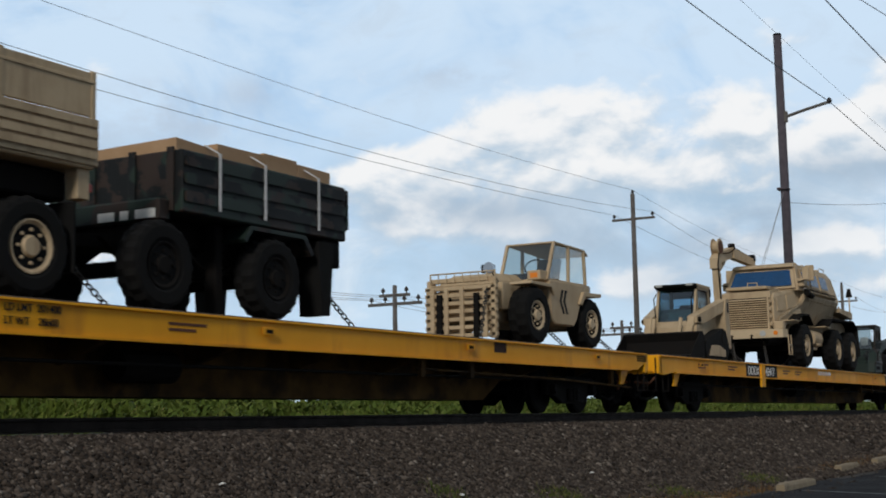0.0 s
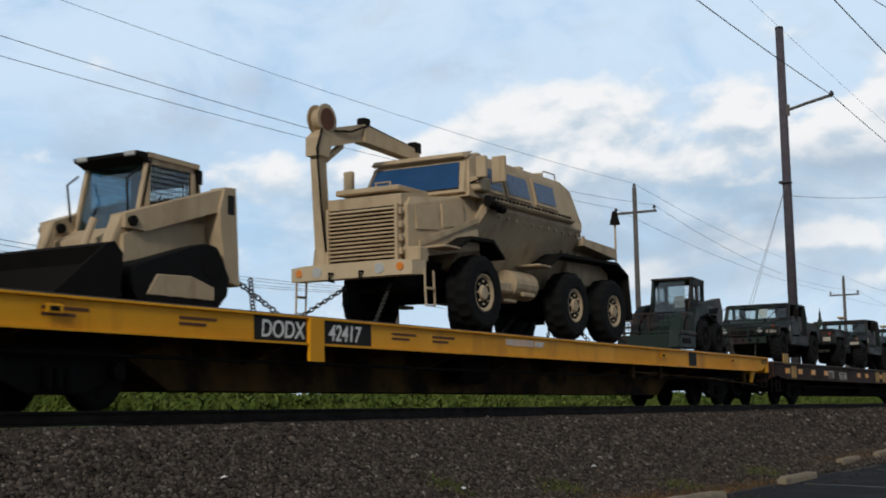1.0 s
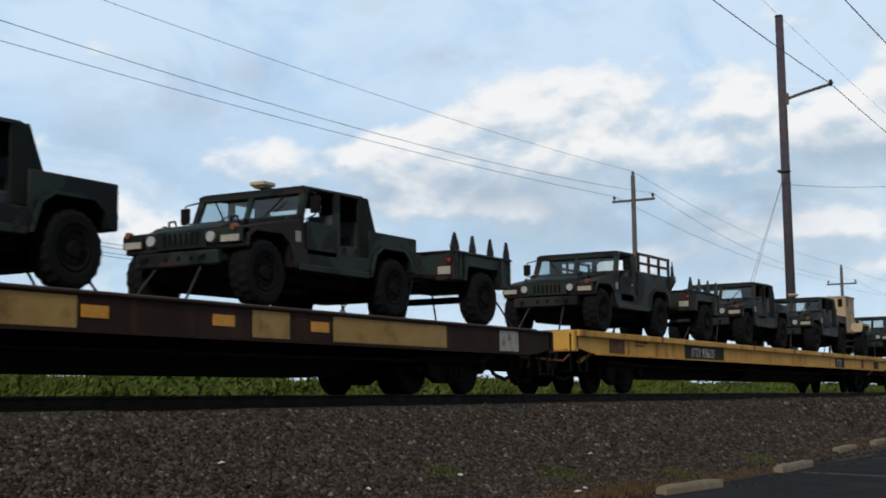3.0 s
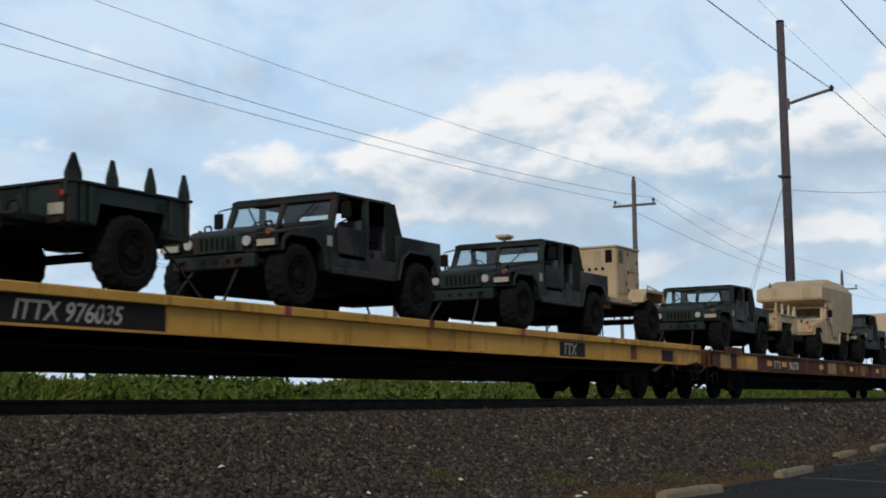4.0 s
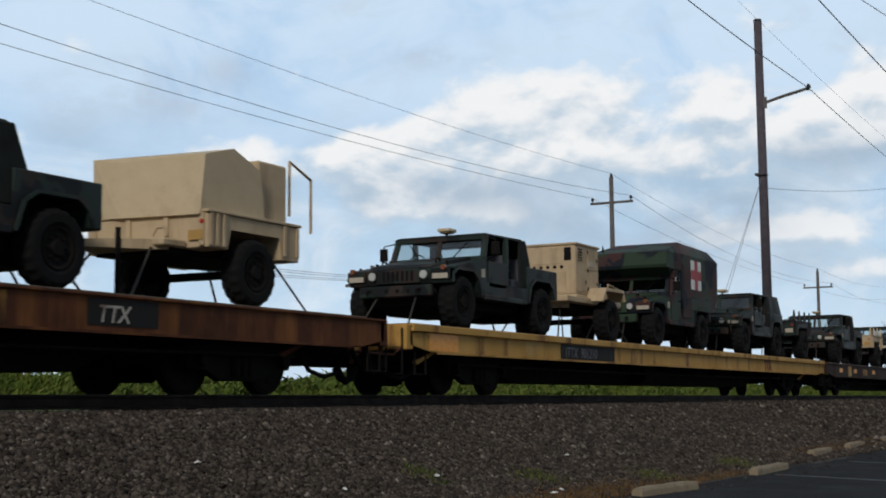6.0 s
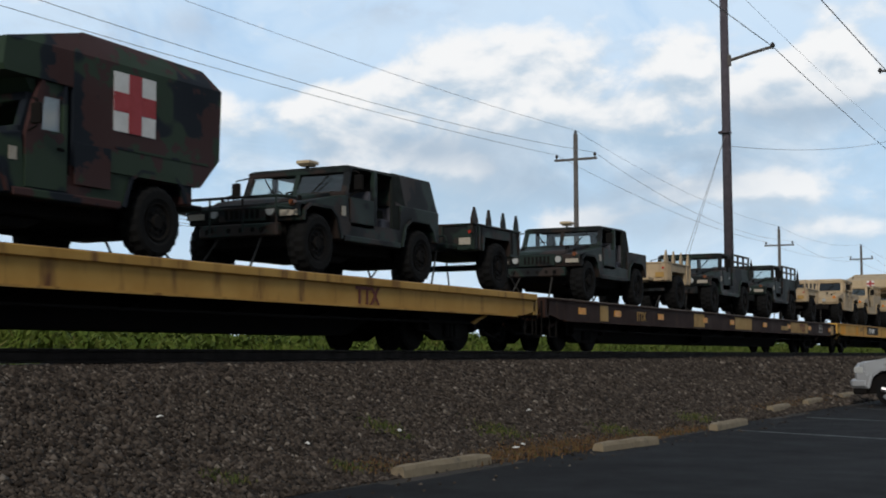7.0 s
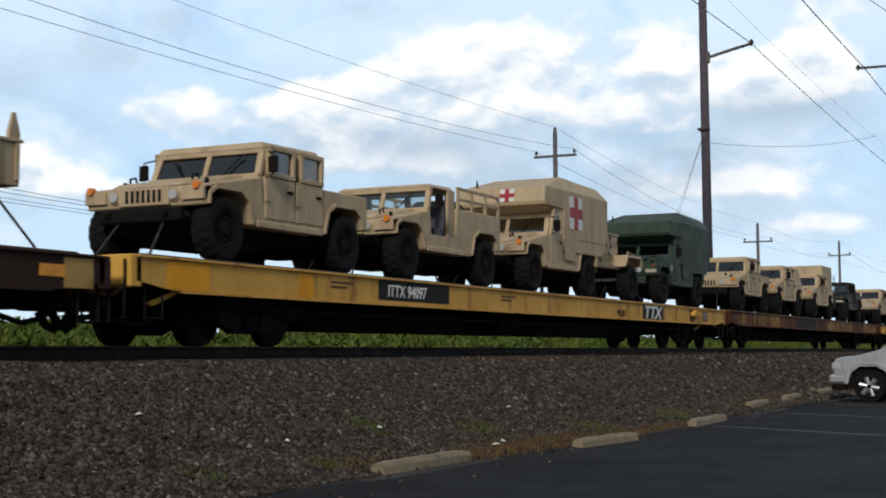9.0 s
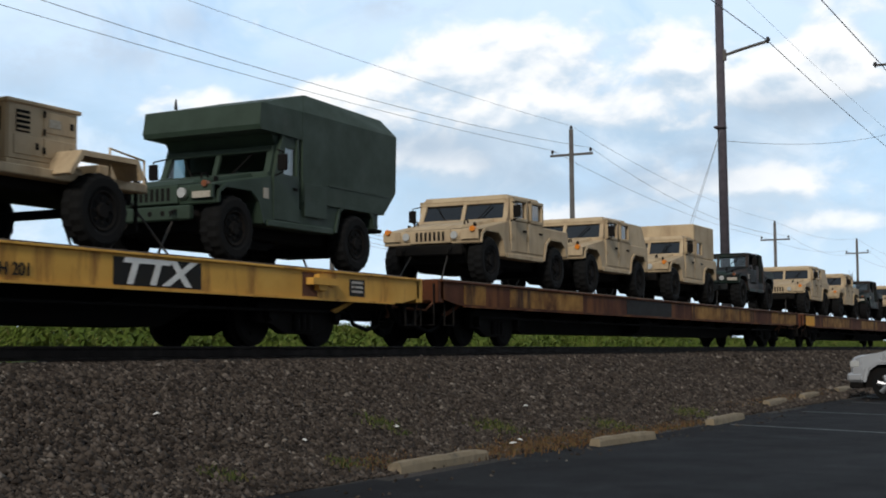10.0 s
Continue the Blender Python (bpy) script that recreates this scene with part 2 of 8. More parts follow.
WORN_PATCH = material("worn_orange_patch", (0.40, 0.205, 0.045), 0.78, spec=0.2, color2=(0.10, 0.040, 0.016), scale=2.2, dirt=(0.055, 0.024, 0.012), dirt_scale=1.6, dirt_range=(0.52, 0.64), streak=True, bump=0.12)
BLACKPAINT = material("black_stencil_panel", (0.0105, 0.0105, 0.011), 0.75, spec=0.2, scale=5, color2=(0.020, 0.018, 0.016))
YELLOW = material("yellow_car_paint", (0.86, 0.40, 0.008), 0.6, spec=0.2, color2=(0.74, 0.32, 0.010), scale=0.7, dirt=(0.34, 0.12, 0.02), dirt_scale=1.1, dirt_range=(0.53, 0.80), streak=True, bump=0.06)
YELLOW_FADED = material("faded_yellow_car_paint", (0.72, 0.41, 0.085), 0.7, spec=0.2, color2=(0.55, 0.29, 0.06), scale=0.9, dirt=(0.17, 0.060, 0.022), dirt_scale=2.6, dirt_range=(0.55, 0.72), streak=True, bump=0.1)
YELLOW_PALE = material("pale_yellow_car_paint", (0.54, 0.32, 0.085), 0.72, spec=0.2, color2=(0.40, 0.22, 0.055), scale=0.8, dirt=(0.13, 0.055, 0.025), dirt_scale=2.2, dirt_range=(0.53, 0.70), streak=True, bump=0.1)
BROWN = material("brown_car_paint", (0.040, 0.0185, 0.0135), 0.78, spec=0.2, color2=(0.025, 0.0125, 0.010), scale=1.2, dirt=(0.095, 0.046, 0.026), dirt_scale=2.2, dirt_range=(0.56, 0.8), streak=True, bump=0.1)
RUSTY = material("rusty_brown_car_paint", (0.115, 0.034, 0.011), 0.82, spec=0.25, color2=(0.042, 0.016, 0.009), scale=1.1, dirt=(0.23, 0.088, 0.024), dirt_scale=1.6, dirt_range=(0.5, 0.72), streak=True, bump=0.15)
RUST = material("rust", (0.16, 0.062, 0.028), 0.9, color2=(0.085, 0.035, 0.02), scale=6, bump=0.2)
PATCH_TAN = material("dull_tan_patch", (0.47, 0.29, 0.085), 0.75, color2=(0.37, 0.215, 0.06), scale=2.5, dirt=(0.14, 0.065, 0.025), dirt_range=(0.55, 0.8), dirt_scale=2)
REFLECT = material("yellow_reflector", (0.82, 0.34, 0.006), 0.45, scale=12, color2=(0.66, 0.26, 0.01))
WOODDECK = material("weathered_deck_plank", (0.10, 0.075, 0.055), 0.9, color2=(0.06, 0.045, 0.035), scale=5, bump=0.3, rand=0.2)
CARDBOARD = material("brown_cardboard", (0.42, 0.27, 0.155), 0.85, color2=(0.35, 0.22, 0.12), scale=3, bump=0.1)
STRAP = material("white_webbing", (0.72, 0.72, 0.72), 0.8, scale=20)
CHAIN = material("chain_steel", (0.05, 0.045, 0.04), 0.6, metal=0.4, scale=20)
STEEL = material("rail_steel", (0.020, 0.0145, 0.012), 0.8, spec=0.2, color2=(0.012, 0.009, 0.008), scale=4, bump=0.1)
RAILTOP = material("dull_rail_head", (0.07, 0.06, 0.055), 0.55, metal=0.5, scale=5)
TIE = material("creosoted_tie", (0.024, 0.019, 0.016), 0.9, color2=(0.040, 0.034, 0.029), scale=5, bump=0.4)
BALLAST = material("ballast_bed", (0.040, 0.031, 0.024), 0.95, color2=(0.015, 0.0115, 0.009), scale=16, bump=1.0, bump_scale=28, dirt=(0.058, 0.047, 0.040), dirt_scale=0.5, detail=8)
STONES = island_material("crushed_stone", [(0.0, (0.014, 0.0100, 0.0075)), (0.4, (0.040, 0.0305, 0.024)), (0.82, (0.080, 0.063, 0.051)), (0.97, (0.118, 0.096, 0.080)), (1.0, (0.23, 0.20, 0.17))])
GRASS = island_material("grass_blades", [(0.0, (0.068, 0.102, 0.014)), (0.5, (0.092, 0.134, 0.018)), (0.85, (0.130, 0.162, 0.030)), (1.0, (0.18, 0.155, 0.055))])
DRYGRASS = island_material("dry_weeds", [(0.0, (0.065, 0.040, 0.020)), (0.45, (0.13, 0.068, 0.030)), (0.75, (0.17, 0.105, 0.050)), (1.0, (0.06, 0.07, 0.022))])
WEED = island_material("green_weeds", [(0.0, (0.04, 0.06, 0.015)), (0.6, (0.075, 0.095, 0.025)), (1.0, (0.15, 0.13, 0.05))])
WEED_LEAF = island_material("weed_leaves", [(0.0, (0.052, 0.084, 0.012)), (0.6, (0.074, 0.110, 0.017)), (1.0, (0.120, 0.148, 0.032))])
SOIL = material("field_soil", (0.055, 0.082, 0.022), 0.95, color2=(0.032, 0.055, 0.015), scale=0.8, bump=0.5, bump_scale=8)
ASPHALT = material("worn_asphalt", (0.0135, 0.014, 0.0165), 0.9, spec=0.18, color2=(0.008, 0.0085, 0.010), scale=1.1, dirt=(0.020, 0.020, 0.021), dirt_scale=0.35, dirt_range=(0.5, 0.75), bump=0.35, bump_scale=140, detail=8)
CONCRETE = material("weathered_concrete", (0.27, 0.215, 0.14), 0.9, color2=(0.22, 0.175, 0.115), scale=4, dirt=(0.12, 0.10, 0.075), dirt_scale=5, dirt_range=(0.56, 0.75), bump=0.35, bump_scale=30)
POLE = material("treated_pole", (0.082, 0.070, 0.086), 0.85, color2=(0.058, 0.050, 0.062), scale=3, bump=0.2, bump_scale=12)
POLE_GREY = material("grey_weathered_pole", (0.13, 0.12, 0.115), 0.9, color2=(0.085, 0.075, 0.07), scale=3, bump=0.2, bump_scale=12)
WIRE = material("cable", (0.24, 0.24, 0.26), 0.7, scale=3)
PORCELAIN = material("brown_porcelain", (0.035, 0.03, 0.03), 0.3, scale=10)
SILVER = material("silver_car_paint", (0.60, 0.62, 0.65), 0.28, metal=0.55, color2=(0.56, 0.58, 0.61), scale=2)
ALLOY = material("alloy_wheel", (0.55, 0.56, 0.58), 0.35, metal=0.8, scale=6)
PAPER = material("white_litter", (0.75, 0.75, 0.73), 0.9, scale=9)
BARK = material("bare_twigs", (0.16, 0.17, 0.20), 0.9, color2=(0.13, 0.14, 0.17), scale=2)
PALE_PLATE = material("pale_marking_plate", (0.46, 0.42, 0.35), 0.7, color2=(0.34, 0.30, 0.24), scale=25, detail=3)
WORN_WHITE = material("worn_white_stencil", (0.50, 0.47, 0.43), 0.75, color2=(0.38, 0.34, 0.30), scale=6, dirt=(0.12, 0.07, 0.05), dirt_scale=5, dirt_range=(0.54, 0.66))
# car yellow with under-deck shade and sunlit patches put into its colour
SHADED_YELLOW = material("shaded_yellow_underframe", (0.16, 0.085, 0.022), 0.85, spec=0.15, color2=(0.055, 0.032, 0.014), scale=1.4, dirt=(0.02, 0.014, 0.01), dirt_scale=1.0, dirt_range=(0.45, 0.65), bump=0.1)


# ---- mesh helpers ----
def link_mesh(name, bm, mat, parent=None, smooth=False):
    me = bpy.data.meshes.new(name)
    bmesh.ops.recalc_face_normals(bm, faces=bm.faces)
    bm.to_mesh(me)
    bm.free()
    me.materials.append(mat)
    if smooth:
        me.shade_smooth()
    ob = new(name, me)
    if parent:
        ob.parent = parent
    return ob


def part(name, bm, mat, parent, label="", smooth=False):
    ob = link_mesh(name, bm, mat, parent, smooth)
    if label:
        ob["label"] = label
    return ob


def bevelled(bm, verts, w):
    if w:
        vs = set(verts)
        edges = [e for e in bm.edges if e.verts[0] in vs and e.verts[1] in vs]
        bmesh.ops.bevel(bm, geom=edges, offset=w, segments=1, affect="EDGES", clamp_overlap=True)
    return bm


def box(x0, x1, y0, y1, z0, z1, w=0.0, bm=None):
    bm = bm or bmesh.new()
    r = bmesh.ops.create_cube(bm, size=1.0, matrix=Matrix.Translation(((x0 + x1) / 2, (y0 + y1) / 2, (z0 + z1) / 2)) @ Matrix.Diagonal((x1 - x0, y1 - y0, z1 - z0, 1)))
    return bevelled(bm, r["verts"], w)


def prism(pts, y0, y1, w=0.0, bm=None, axis="y"):
    """A side profile (x, z) drawn out from y0 to y1; axis x: a profile (y, z) drawn out in x; axis z: (x, y) in z."""
    bm = bm or bmesh.new()
    place = {"y": lambda a, b, c: (a, c, b), "x": lambda a, b, c: (c, a, b), "z": lambda a, b, c: (a, b, c)}[axis]
    lo = [bm.verts.new(place(a, b, y0)) for a, b in pts]
    hi = [bm.verts.new(place(a, b, y1)) for a, b in pts]
    n = len(pts)
    bm.faces.new(lo)
    bm.faces.new(hi[::-1])
    for i in range(n):
        bm.faces.new((lo[i], lo[(i + 1) % n], hi[(i + 1) % n], hi[i]))
    return bevelled(bm, lo + hi, w)


def tube(p0, p1, r0, r1=None, n=10, bm=None):
    bm = bm or bmesh.new()
    p0, p1 = Vector(p0), Vector(p1)
    d = p1 - p0
    m = Matrix.Translation((p0 + p1) / 2) @ d.to_track_quat("Z", "Y").to_matrix().to_4x4()
    bmesh.ops.create_cone(bm, cap_ends=True, segments=n, radius1=r0, radius2=r0 if r1 is None else r1, depth=d.length, matrix=m)
    return bm


def path_tube(pts, r, n=6, bm=None):
    """A round bar bent along a line of points, in one piece."""
    bm = bm or bmesh.new()
    pts = [Vector(p) for p in pts]
    rings = []
    for i, p in enumerate(pts):
        d = ((pts[i] - pts[i - 1]).normalized() if i else Vector()) + ((pts[i + 1] - pts[i]).normalized() if i + 1 < len(pts) else Vector())
        d = d.normalized() if d.length > 1e-6 else Vector((0, 0, 1))
        up = Vector((0, 0, 1)) if abs(d.z) < 0.9 else Vector((0, 1, 0))
        if rings:
            up = last - d * last.dot(d)
        u = (up - d * up.dot(d)).normalized()
        w = d.cross(u)
        last = u
        rings.append([bm.verts.new(p + (u * math.cos(2 * math.pi * k / n) + w * math.sin(2 * math.pi * k / n)) * r) for k in range(n)])
    for a, b in zip(rings, rings[1:]):
        for k in range(n):
            bm.faces.new((a[k], a[(k + 1) % n], b[(k + 1) % n], b[k]))
    bm.faces.new(rings[0])
    bm.faces.new(rings[-1][::-1])
    return bm


def lathe(profile, cx, cz, n=24, bm=None):
    """Revolves (y, radius) round an axle along y."""
    bm = bm or bmesh.new()
    rings = []
    for y, r in profile:
        rings.append([bm.verts.new((cx + r * math.cos(2 * math.pi * k / n), y, cz + r * math.sin(2 * math.pi * k / n))) for k in range(n)])
    for a, b in zip(rings, rings[1:]):
        for k in range(n):
            bm.faces.new((a[k], a[(k + 1) % n], b[(k + 1) % n], b[k]))
    bm.faces.new(rings[0])
    bm.faces.new(rings[-1][::-1])
    return bm


def quad_pane(a, b, c, d, thick, bm=None):
    """A thin pane through four corners."""
    bm = bm or bmesh.new()
    a, b, c, d = map(Vector, (a, b, c, d))
    nrm = (b - a).cross(d - a).normalized() * thick
    lo = [bm.verts.new(p) for p in (a, b, c, d)]
    hi = [bm.verts.new(p + nrm) for p in (a, b, c, d)]
    bm.faces.new(lo)
    bm.faces.new(hi[::-1])
    for i in range(4):
        bm.faces.new((lo[i], lo[(i + 1) % 4], hi[(i + 1) % 4], hi[i]))
    return bm


def writing(text, size, parent, loc, mat, thick=0.003, name="lettering", shear=0.0, tall=1.0, bold=0.012):
    """Built-in font text, turned to a mesh that faces -y."""
    cu = bpy.data.curves.new(name, "FONT")
    cu.body, cu.size, cu.extrude, cu.shear, cu.offset = text, size, thick, shear, size * bold
    tmp = bpy.data.objects.new("tmp", cu)
    scene.collection.objects.link(tmp)
    bpy.context.view_layer.update()
    me = bpy.data.meshes.new_from_object(tmp.evaluated_get(bpy.context.evaluated_depsgraph_get()))
    bpy.data.objects.remove(tmp)
    me.transform(pose(0, 0, 0, 90) @ Matrix.Diagonal((1, tall, 1, 1)))
    me.materials.clear()
    me.materials.append(mat)
    ob = new(name, me)
    ob.parent = parent
    ob.matrix_basis = Matrix.Translation(loc)
    return ob


def thing(name, label, category, group=""):
    return tagged(new(name), label, category, group)


def soup(name, verts, faces, mat, parent=None):
    """One mesh from numpy arrays of vertices and equal-sided faces."""
    me = bpy.data.meshes.new(name)
    k = faces.shape[1]
    me.vertices.add(len(verts))
    me.vertices.foreach_set("co", verts.astype(np.float32).ravel())
    me.loops.add(faces.size)
    me.loops.foreach_set("vertex_index", faces.astype(np.int32).ravel())
    me.polygons.add(len(faces))
    me.polygons.foreach_set("loop_start", np.arange(0, faces.size, k, dtype=np.int32))
    me.update(calc_edges=True)
    me.materials.append(mat)
    ob = new(name, me)
    if parent:
        ob.parent = parent
    return ob


# ---- ground ----
TRACK_Y, RAIL_Z, TIE_Z = 12.3, 1.405, 1.235
PROFILE = [(-60.0, 0.0), (6.7, 0.0), (7.3, 0.04), (8.2, 0.27), (10.2, 1.04), (10.65, 1.13), (11.0, 1.18), (13.6, 1.21), (14.5, 1.10), (16.3, 1.25), (21.3, 1.80), (30.0, 1.85), (80.0, 1.7), (400.0, 1.4), (4000.0, 1.3)]


def ground_z(y):
    return float(np.interp(y, [p[0] for p in PROFILE], [p[1] for p in PROFILE]))


def build_ground():
    xs = np.unique(np.concatenate([np.linspace(-1500, -30, 8), np.linspace(-30, 4, 18), np.linspace(4, 60, 150), np.linspace(60, 160, 60), np.geomspace(160, 4000, 14)]))
    ys = np.unique(np.concatenate([np.linspace(-60, 6.4, 12), np.linspace(6.4, 16, 60), np.linspace(16, 40, 26), np.geomspace(40, 4000, 16)]))
    rng = np.random.RandomState(3)
    X, Y = np.meshgrid(xs, ys, indexing="ij")
    Z = np.interp(Y, [p[0] for p in PROFILE], [p[1] for p in PROFILE])
    bank = np.clip((Y - 7.3) / 0.8, 0, 1) * np.clip((40 - Y) / 10, 0, 1)
    Z = Z + bank * (rng.rand(*Z.shape) - 0.6) * 0.03
    nx, ny = X.shape
    idx = np.arange(nx * ny).reshape(nx, ny)
    quads = np.stack([idx[:-1, :-1], idx[1:, :-1], idx[1:, 1:], idx[:-1, 1:]], -1).reshape(-1, 4)
    ob = soup("ground", np.stack([X, Y, Z], -1).reshape(-1, 3), quads, ASPHALT)
    ob.data.materials.append(BALLAST)
    ob.data.materials.append(SOIL)
    cy = Y[:-1, :-1].ravel() + 0.01
    edge = 6.95 + 0.2 * np.sin(X[:-1, :-1].ravel() * 0.8) 
    ob.data.polygons.foreach_set("material_index", np.where(cy < edge, 0, np.where(cy < 14.6, 1, 2)).astype(np.int32))
    tagged(ob, "asphalt lot, grey ballast bank and green field", "ground", kind="structure")


build_ground()


def scatter_stones():
    rng = np.random.RandomState(11)
    octa = np.array([(1, 0, 0), (-1, 0, 0), (0, 1, 0), (0, -1, 0), (0, 0, 1), (0, 0, -1)], float)
    tri = np.array([(0, 2, 4), (2, 1, 4), (1, 3, 4), (3, 0, 4), (2, 0, 5), (1, 2, 5), (3, 1, 5), (0, 3, 5)])
    spots = []
    for n, xa, xb, r0, r1 in ((95000, 7.0, 20.0, 0.016, 0.038), (62000, 20.0, 36.0, 0.023, 0.046), (26000, 36.0, 75.0, 0.045, 0.075)):
        x = rng.uniform(xa, xb, n)
        y = 7.1 + (11.3 - 7.1) * rng.rand(n) ** 0.9
        spots.append(np.stack([x, y, rng.uniform(r0, r1, n) * (0.6 + 0.8 * rng.rand(n) ** 2)], -1))
    # a few strays on the lot's edge
    n = 260
    spots.append(np.stack([rng.uniform(8, 40, n), rng.uniform(6.2, 7.2, n), rng.uniform(0.012, 0.03, n)], -1))
    s = np.concatenate(spots)
    z = np.interp(s[:, 1], [p[0] for p in PROFILE], [p[1] for p in PROFILE])
    v = octa[None] * (1 + 0.7 * (rng.rand(len(s), 6, 3) - 0.5)) + (rng.rand(len(s), 6, 3) - 0.5) * 0.6
    v = v * s[:, 2][:, None, None] * np.array((1.15, 1.0, 0.75))
    a = rng.uniform(0, 6.283, len(s))
    c, sn = np.cos(a)[:, None], np.sin(a)[:, None]
    vx, vy = v[..., 0] * c - v[..., 1] * sn, v[..., 0] * sn + v[..., 1] * c
    v = np.stack([vx + s[:, 0:1], vy + s[:, 1:2], v[..., 2] + (z + s[:, 2] * 0.35)[:, None]], -1)
    f = (tri[None] + 6 * np.arange(len(s))[:, None, None]).reshape(-1, 3)
    tagged(soup("ballast_stones", v.reshape(-1, 3), f, STONES), "loose grey crushed stones on the track bank", "gravel", kind="stuff")


scatter_stones()


def blades(name, centres, heights, mat, label, category, lean=0.35, width=0.012, seed=5):
    rng = np.random.RandomState(seed)
    n = len(centres)
    a = rng.uniform(0, 6.283, n)
    w = width * (0.6 + 0.8 * rng.rand(n))
    side = np.stack([np.cos(a), np.sin(a), np.zeros(n)], -1) * w[:, None]
    b = rng.uniform(0, 6.283, n)
    tip = np.stack([np.cos(b), np.sin(b), np.zeros(n)], -1) * (heights * lean * rng.rand(n))[:, None] + np.array((0, 0, 1.0)) * heights[:, None]
    mid = centres + tip * np.array((0.35, 0.35, 0.6))
    v = np.stack([centres - side, centres + side, mid + side * 0.8, centres + tip, mid - side * 0.8], 1)
    f = (np.array([(0, 1, 2), (0, 2, 4), (4, 2, 3)])[None] + 5 * np.arange(n)[:, None, None]).reshape(-1, 3)
    tagged(soup(name, v.reshape(-1, 3), f, mat), label, category, kind="stuff")


def grow_weeds():
    rng = np.random.RandomState(21)
    # rank grass beyond the track, on a low rise
    n = 150000
    x = 10 + 130 * rng.rand(n) ** 1.6
    y = 14.9 + 9 * rng.rand(n) ** 1.1
    patch = 0.5 + 0.5 * np.sin(x * 0.55 + 2 * np.sin(y * 0.4)) * np.sin(x * 0.21 + 1.0)
    h = (0.10 + 0.36 * patch ** 2) * (0.5 + 0.8 * rng.rand(n)) * np.clip((y - 13.9) / 4, 0.3, 1)
    z = np.interp(y, [p[0] for p in PROFILE], [p[1] for p in PROFILE]) - 0.03
    blades("tall_grass", np.stack([x, y, z], -1), h, GRASS, "rank green grass and weeds beyond the track", "grass", 1.5, 0.026, 6)
    # bushier clumps
    n = 150
    cx, cy = 12 + 90 * rng.rand(n) ** 1.4, 16.3 + 5.5 * rng.rand(n)
    k = 260
    px, py = rng.normal(cx[:, None], 0.45, (n, k)).ravel(), rng.normal(cy[:, None], 0.35, (n, k)).ravel()
    pz = np.interp(py, [p[0] for p in PROFILE], [p[1] for p in PROFILE]) + np.abs(rng.normal(0, 0.11, n * k))
    blades("leafy_weeds", np.stack([px, py, pz], -1), 0.06 + 0.10 * rng.rand(n * k), WEED_LEAF, "leafy green weed clumps beyond the track", "weeds", 2.2, 0.045, 16)
    # dry fringe along the lot's edge
    def fringe(name, spots, mat, label, seed, hmax):
        pts, hs = [], []
        for cx, cy, rx, ry, k in spots:
            px, py = rng.normal(cx, rx, k), rng.normal(cy, ry, k)
            pts.append(np.stack([px, py, np.interp(py, [p[0] for p in PROFILE], [p[1] for p in PROFILE])], -1))
            hs.append(hmax * (0.35 + 0.65 * rng.rand(k)))
        blades(name, np.concatenate(pts), np.concatenate(hs), mat, label, "weeds", 0.9, 0.009, seed)

    fringe("dry_weeds", [(16.2, 7.3, 0.8, 0.14, 1700), (17.8, 7.3, 0.9, 0.16, 2000), (20.8, 7.2, 0.9, 0.14, 1000), (22.8, 7.2, 0.6, 0.12, 500), (13.2, 7.5, 0.4, 0.12, 500), (32.0, 7.7, 2.0, 0.14, 1500), (37.0, 7.8, 2.0, 0.14, 1400)], DRYGRASS, "dry rust-coloured weeds along the asphalt edge", 8, 0.075)
    fringe("green_weeds", [(15.0, 8.5, 0.16, 0.14, 260), (17.4, 8.1, 0.25, 0.16, 400), (20.6, 7.6, 0.3, 0.15, 420), (25.0, 7.6, 0.4, 0.14, 500), (12.6, 7.6, 0.12, 0.10, 130), (10.6, 7.75, 0.12, 0.12, 110)], WEED, "small green weeds in the gravel", 9, 0.10)


grow_weeds()


def litter():
    random.seed(31)
    for x, y, w in ((16.49, 7.43, 0.07), (16.9, 7.5, 0.05), (15.13, 8.39, 0.06), (11.45, 9.17, 0.05), (12.9, 8.3, 0.035), (19.6, 8.6, 0.05)):
        bm = bmesh.new()
        a = random.uniform(0, 3)
        pts = [(w * math.cos(a + k * 1.256) * random.uniform(0.6, 1.1), w * math.sin(a + k * 1.256) * random.uniform(0.6, 1.1)) for k in range(5)]
        lo = [bm.verts.new((p, q, random.uniform(0.0, 0.02))) for p, q in pts]
        hi = [bm.verts.new((v_.co.x, v_.co.y, v_.co.z + 0.006)) for v_ in lo]
        top, bot = bm.verts.new((0, 0, 0.035)), bm.verts.new((0, 0, 0.029))
        for k in range(5):
            bm.faces.new((hi[k], hi[(k + 1) % 5], top))
            bm.faces.new((lo[(k + 1) % 5], lo[k], bot))
            bm.faces.new((lo[k], lo[(k + 1) % 5], hi[(k + 1) % 5], hi[k]))
        ob = tagged(link_mesh("litter_scrap", bm, PAPER), "crumpled white paper scrap on the gravel", "litter", "paper scraps")
        ob.matrix_basis = pose(x, y, ground_z(y) + 0.035)


litter()


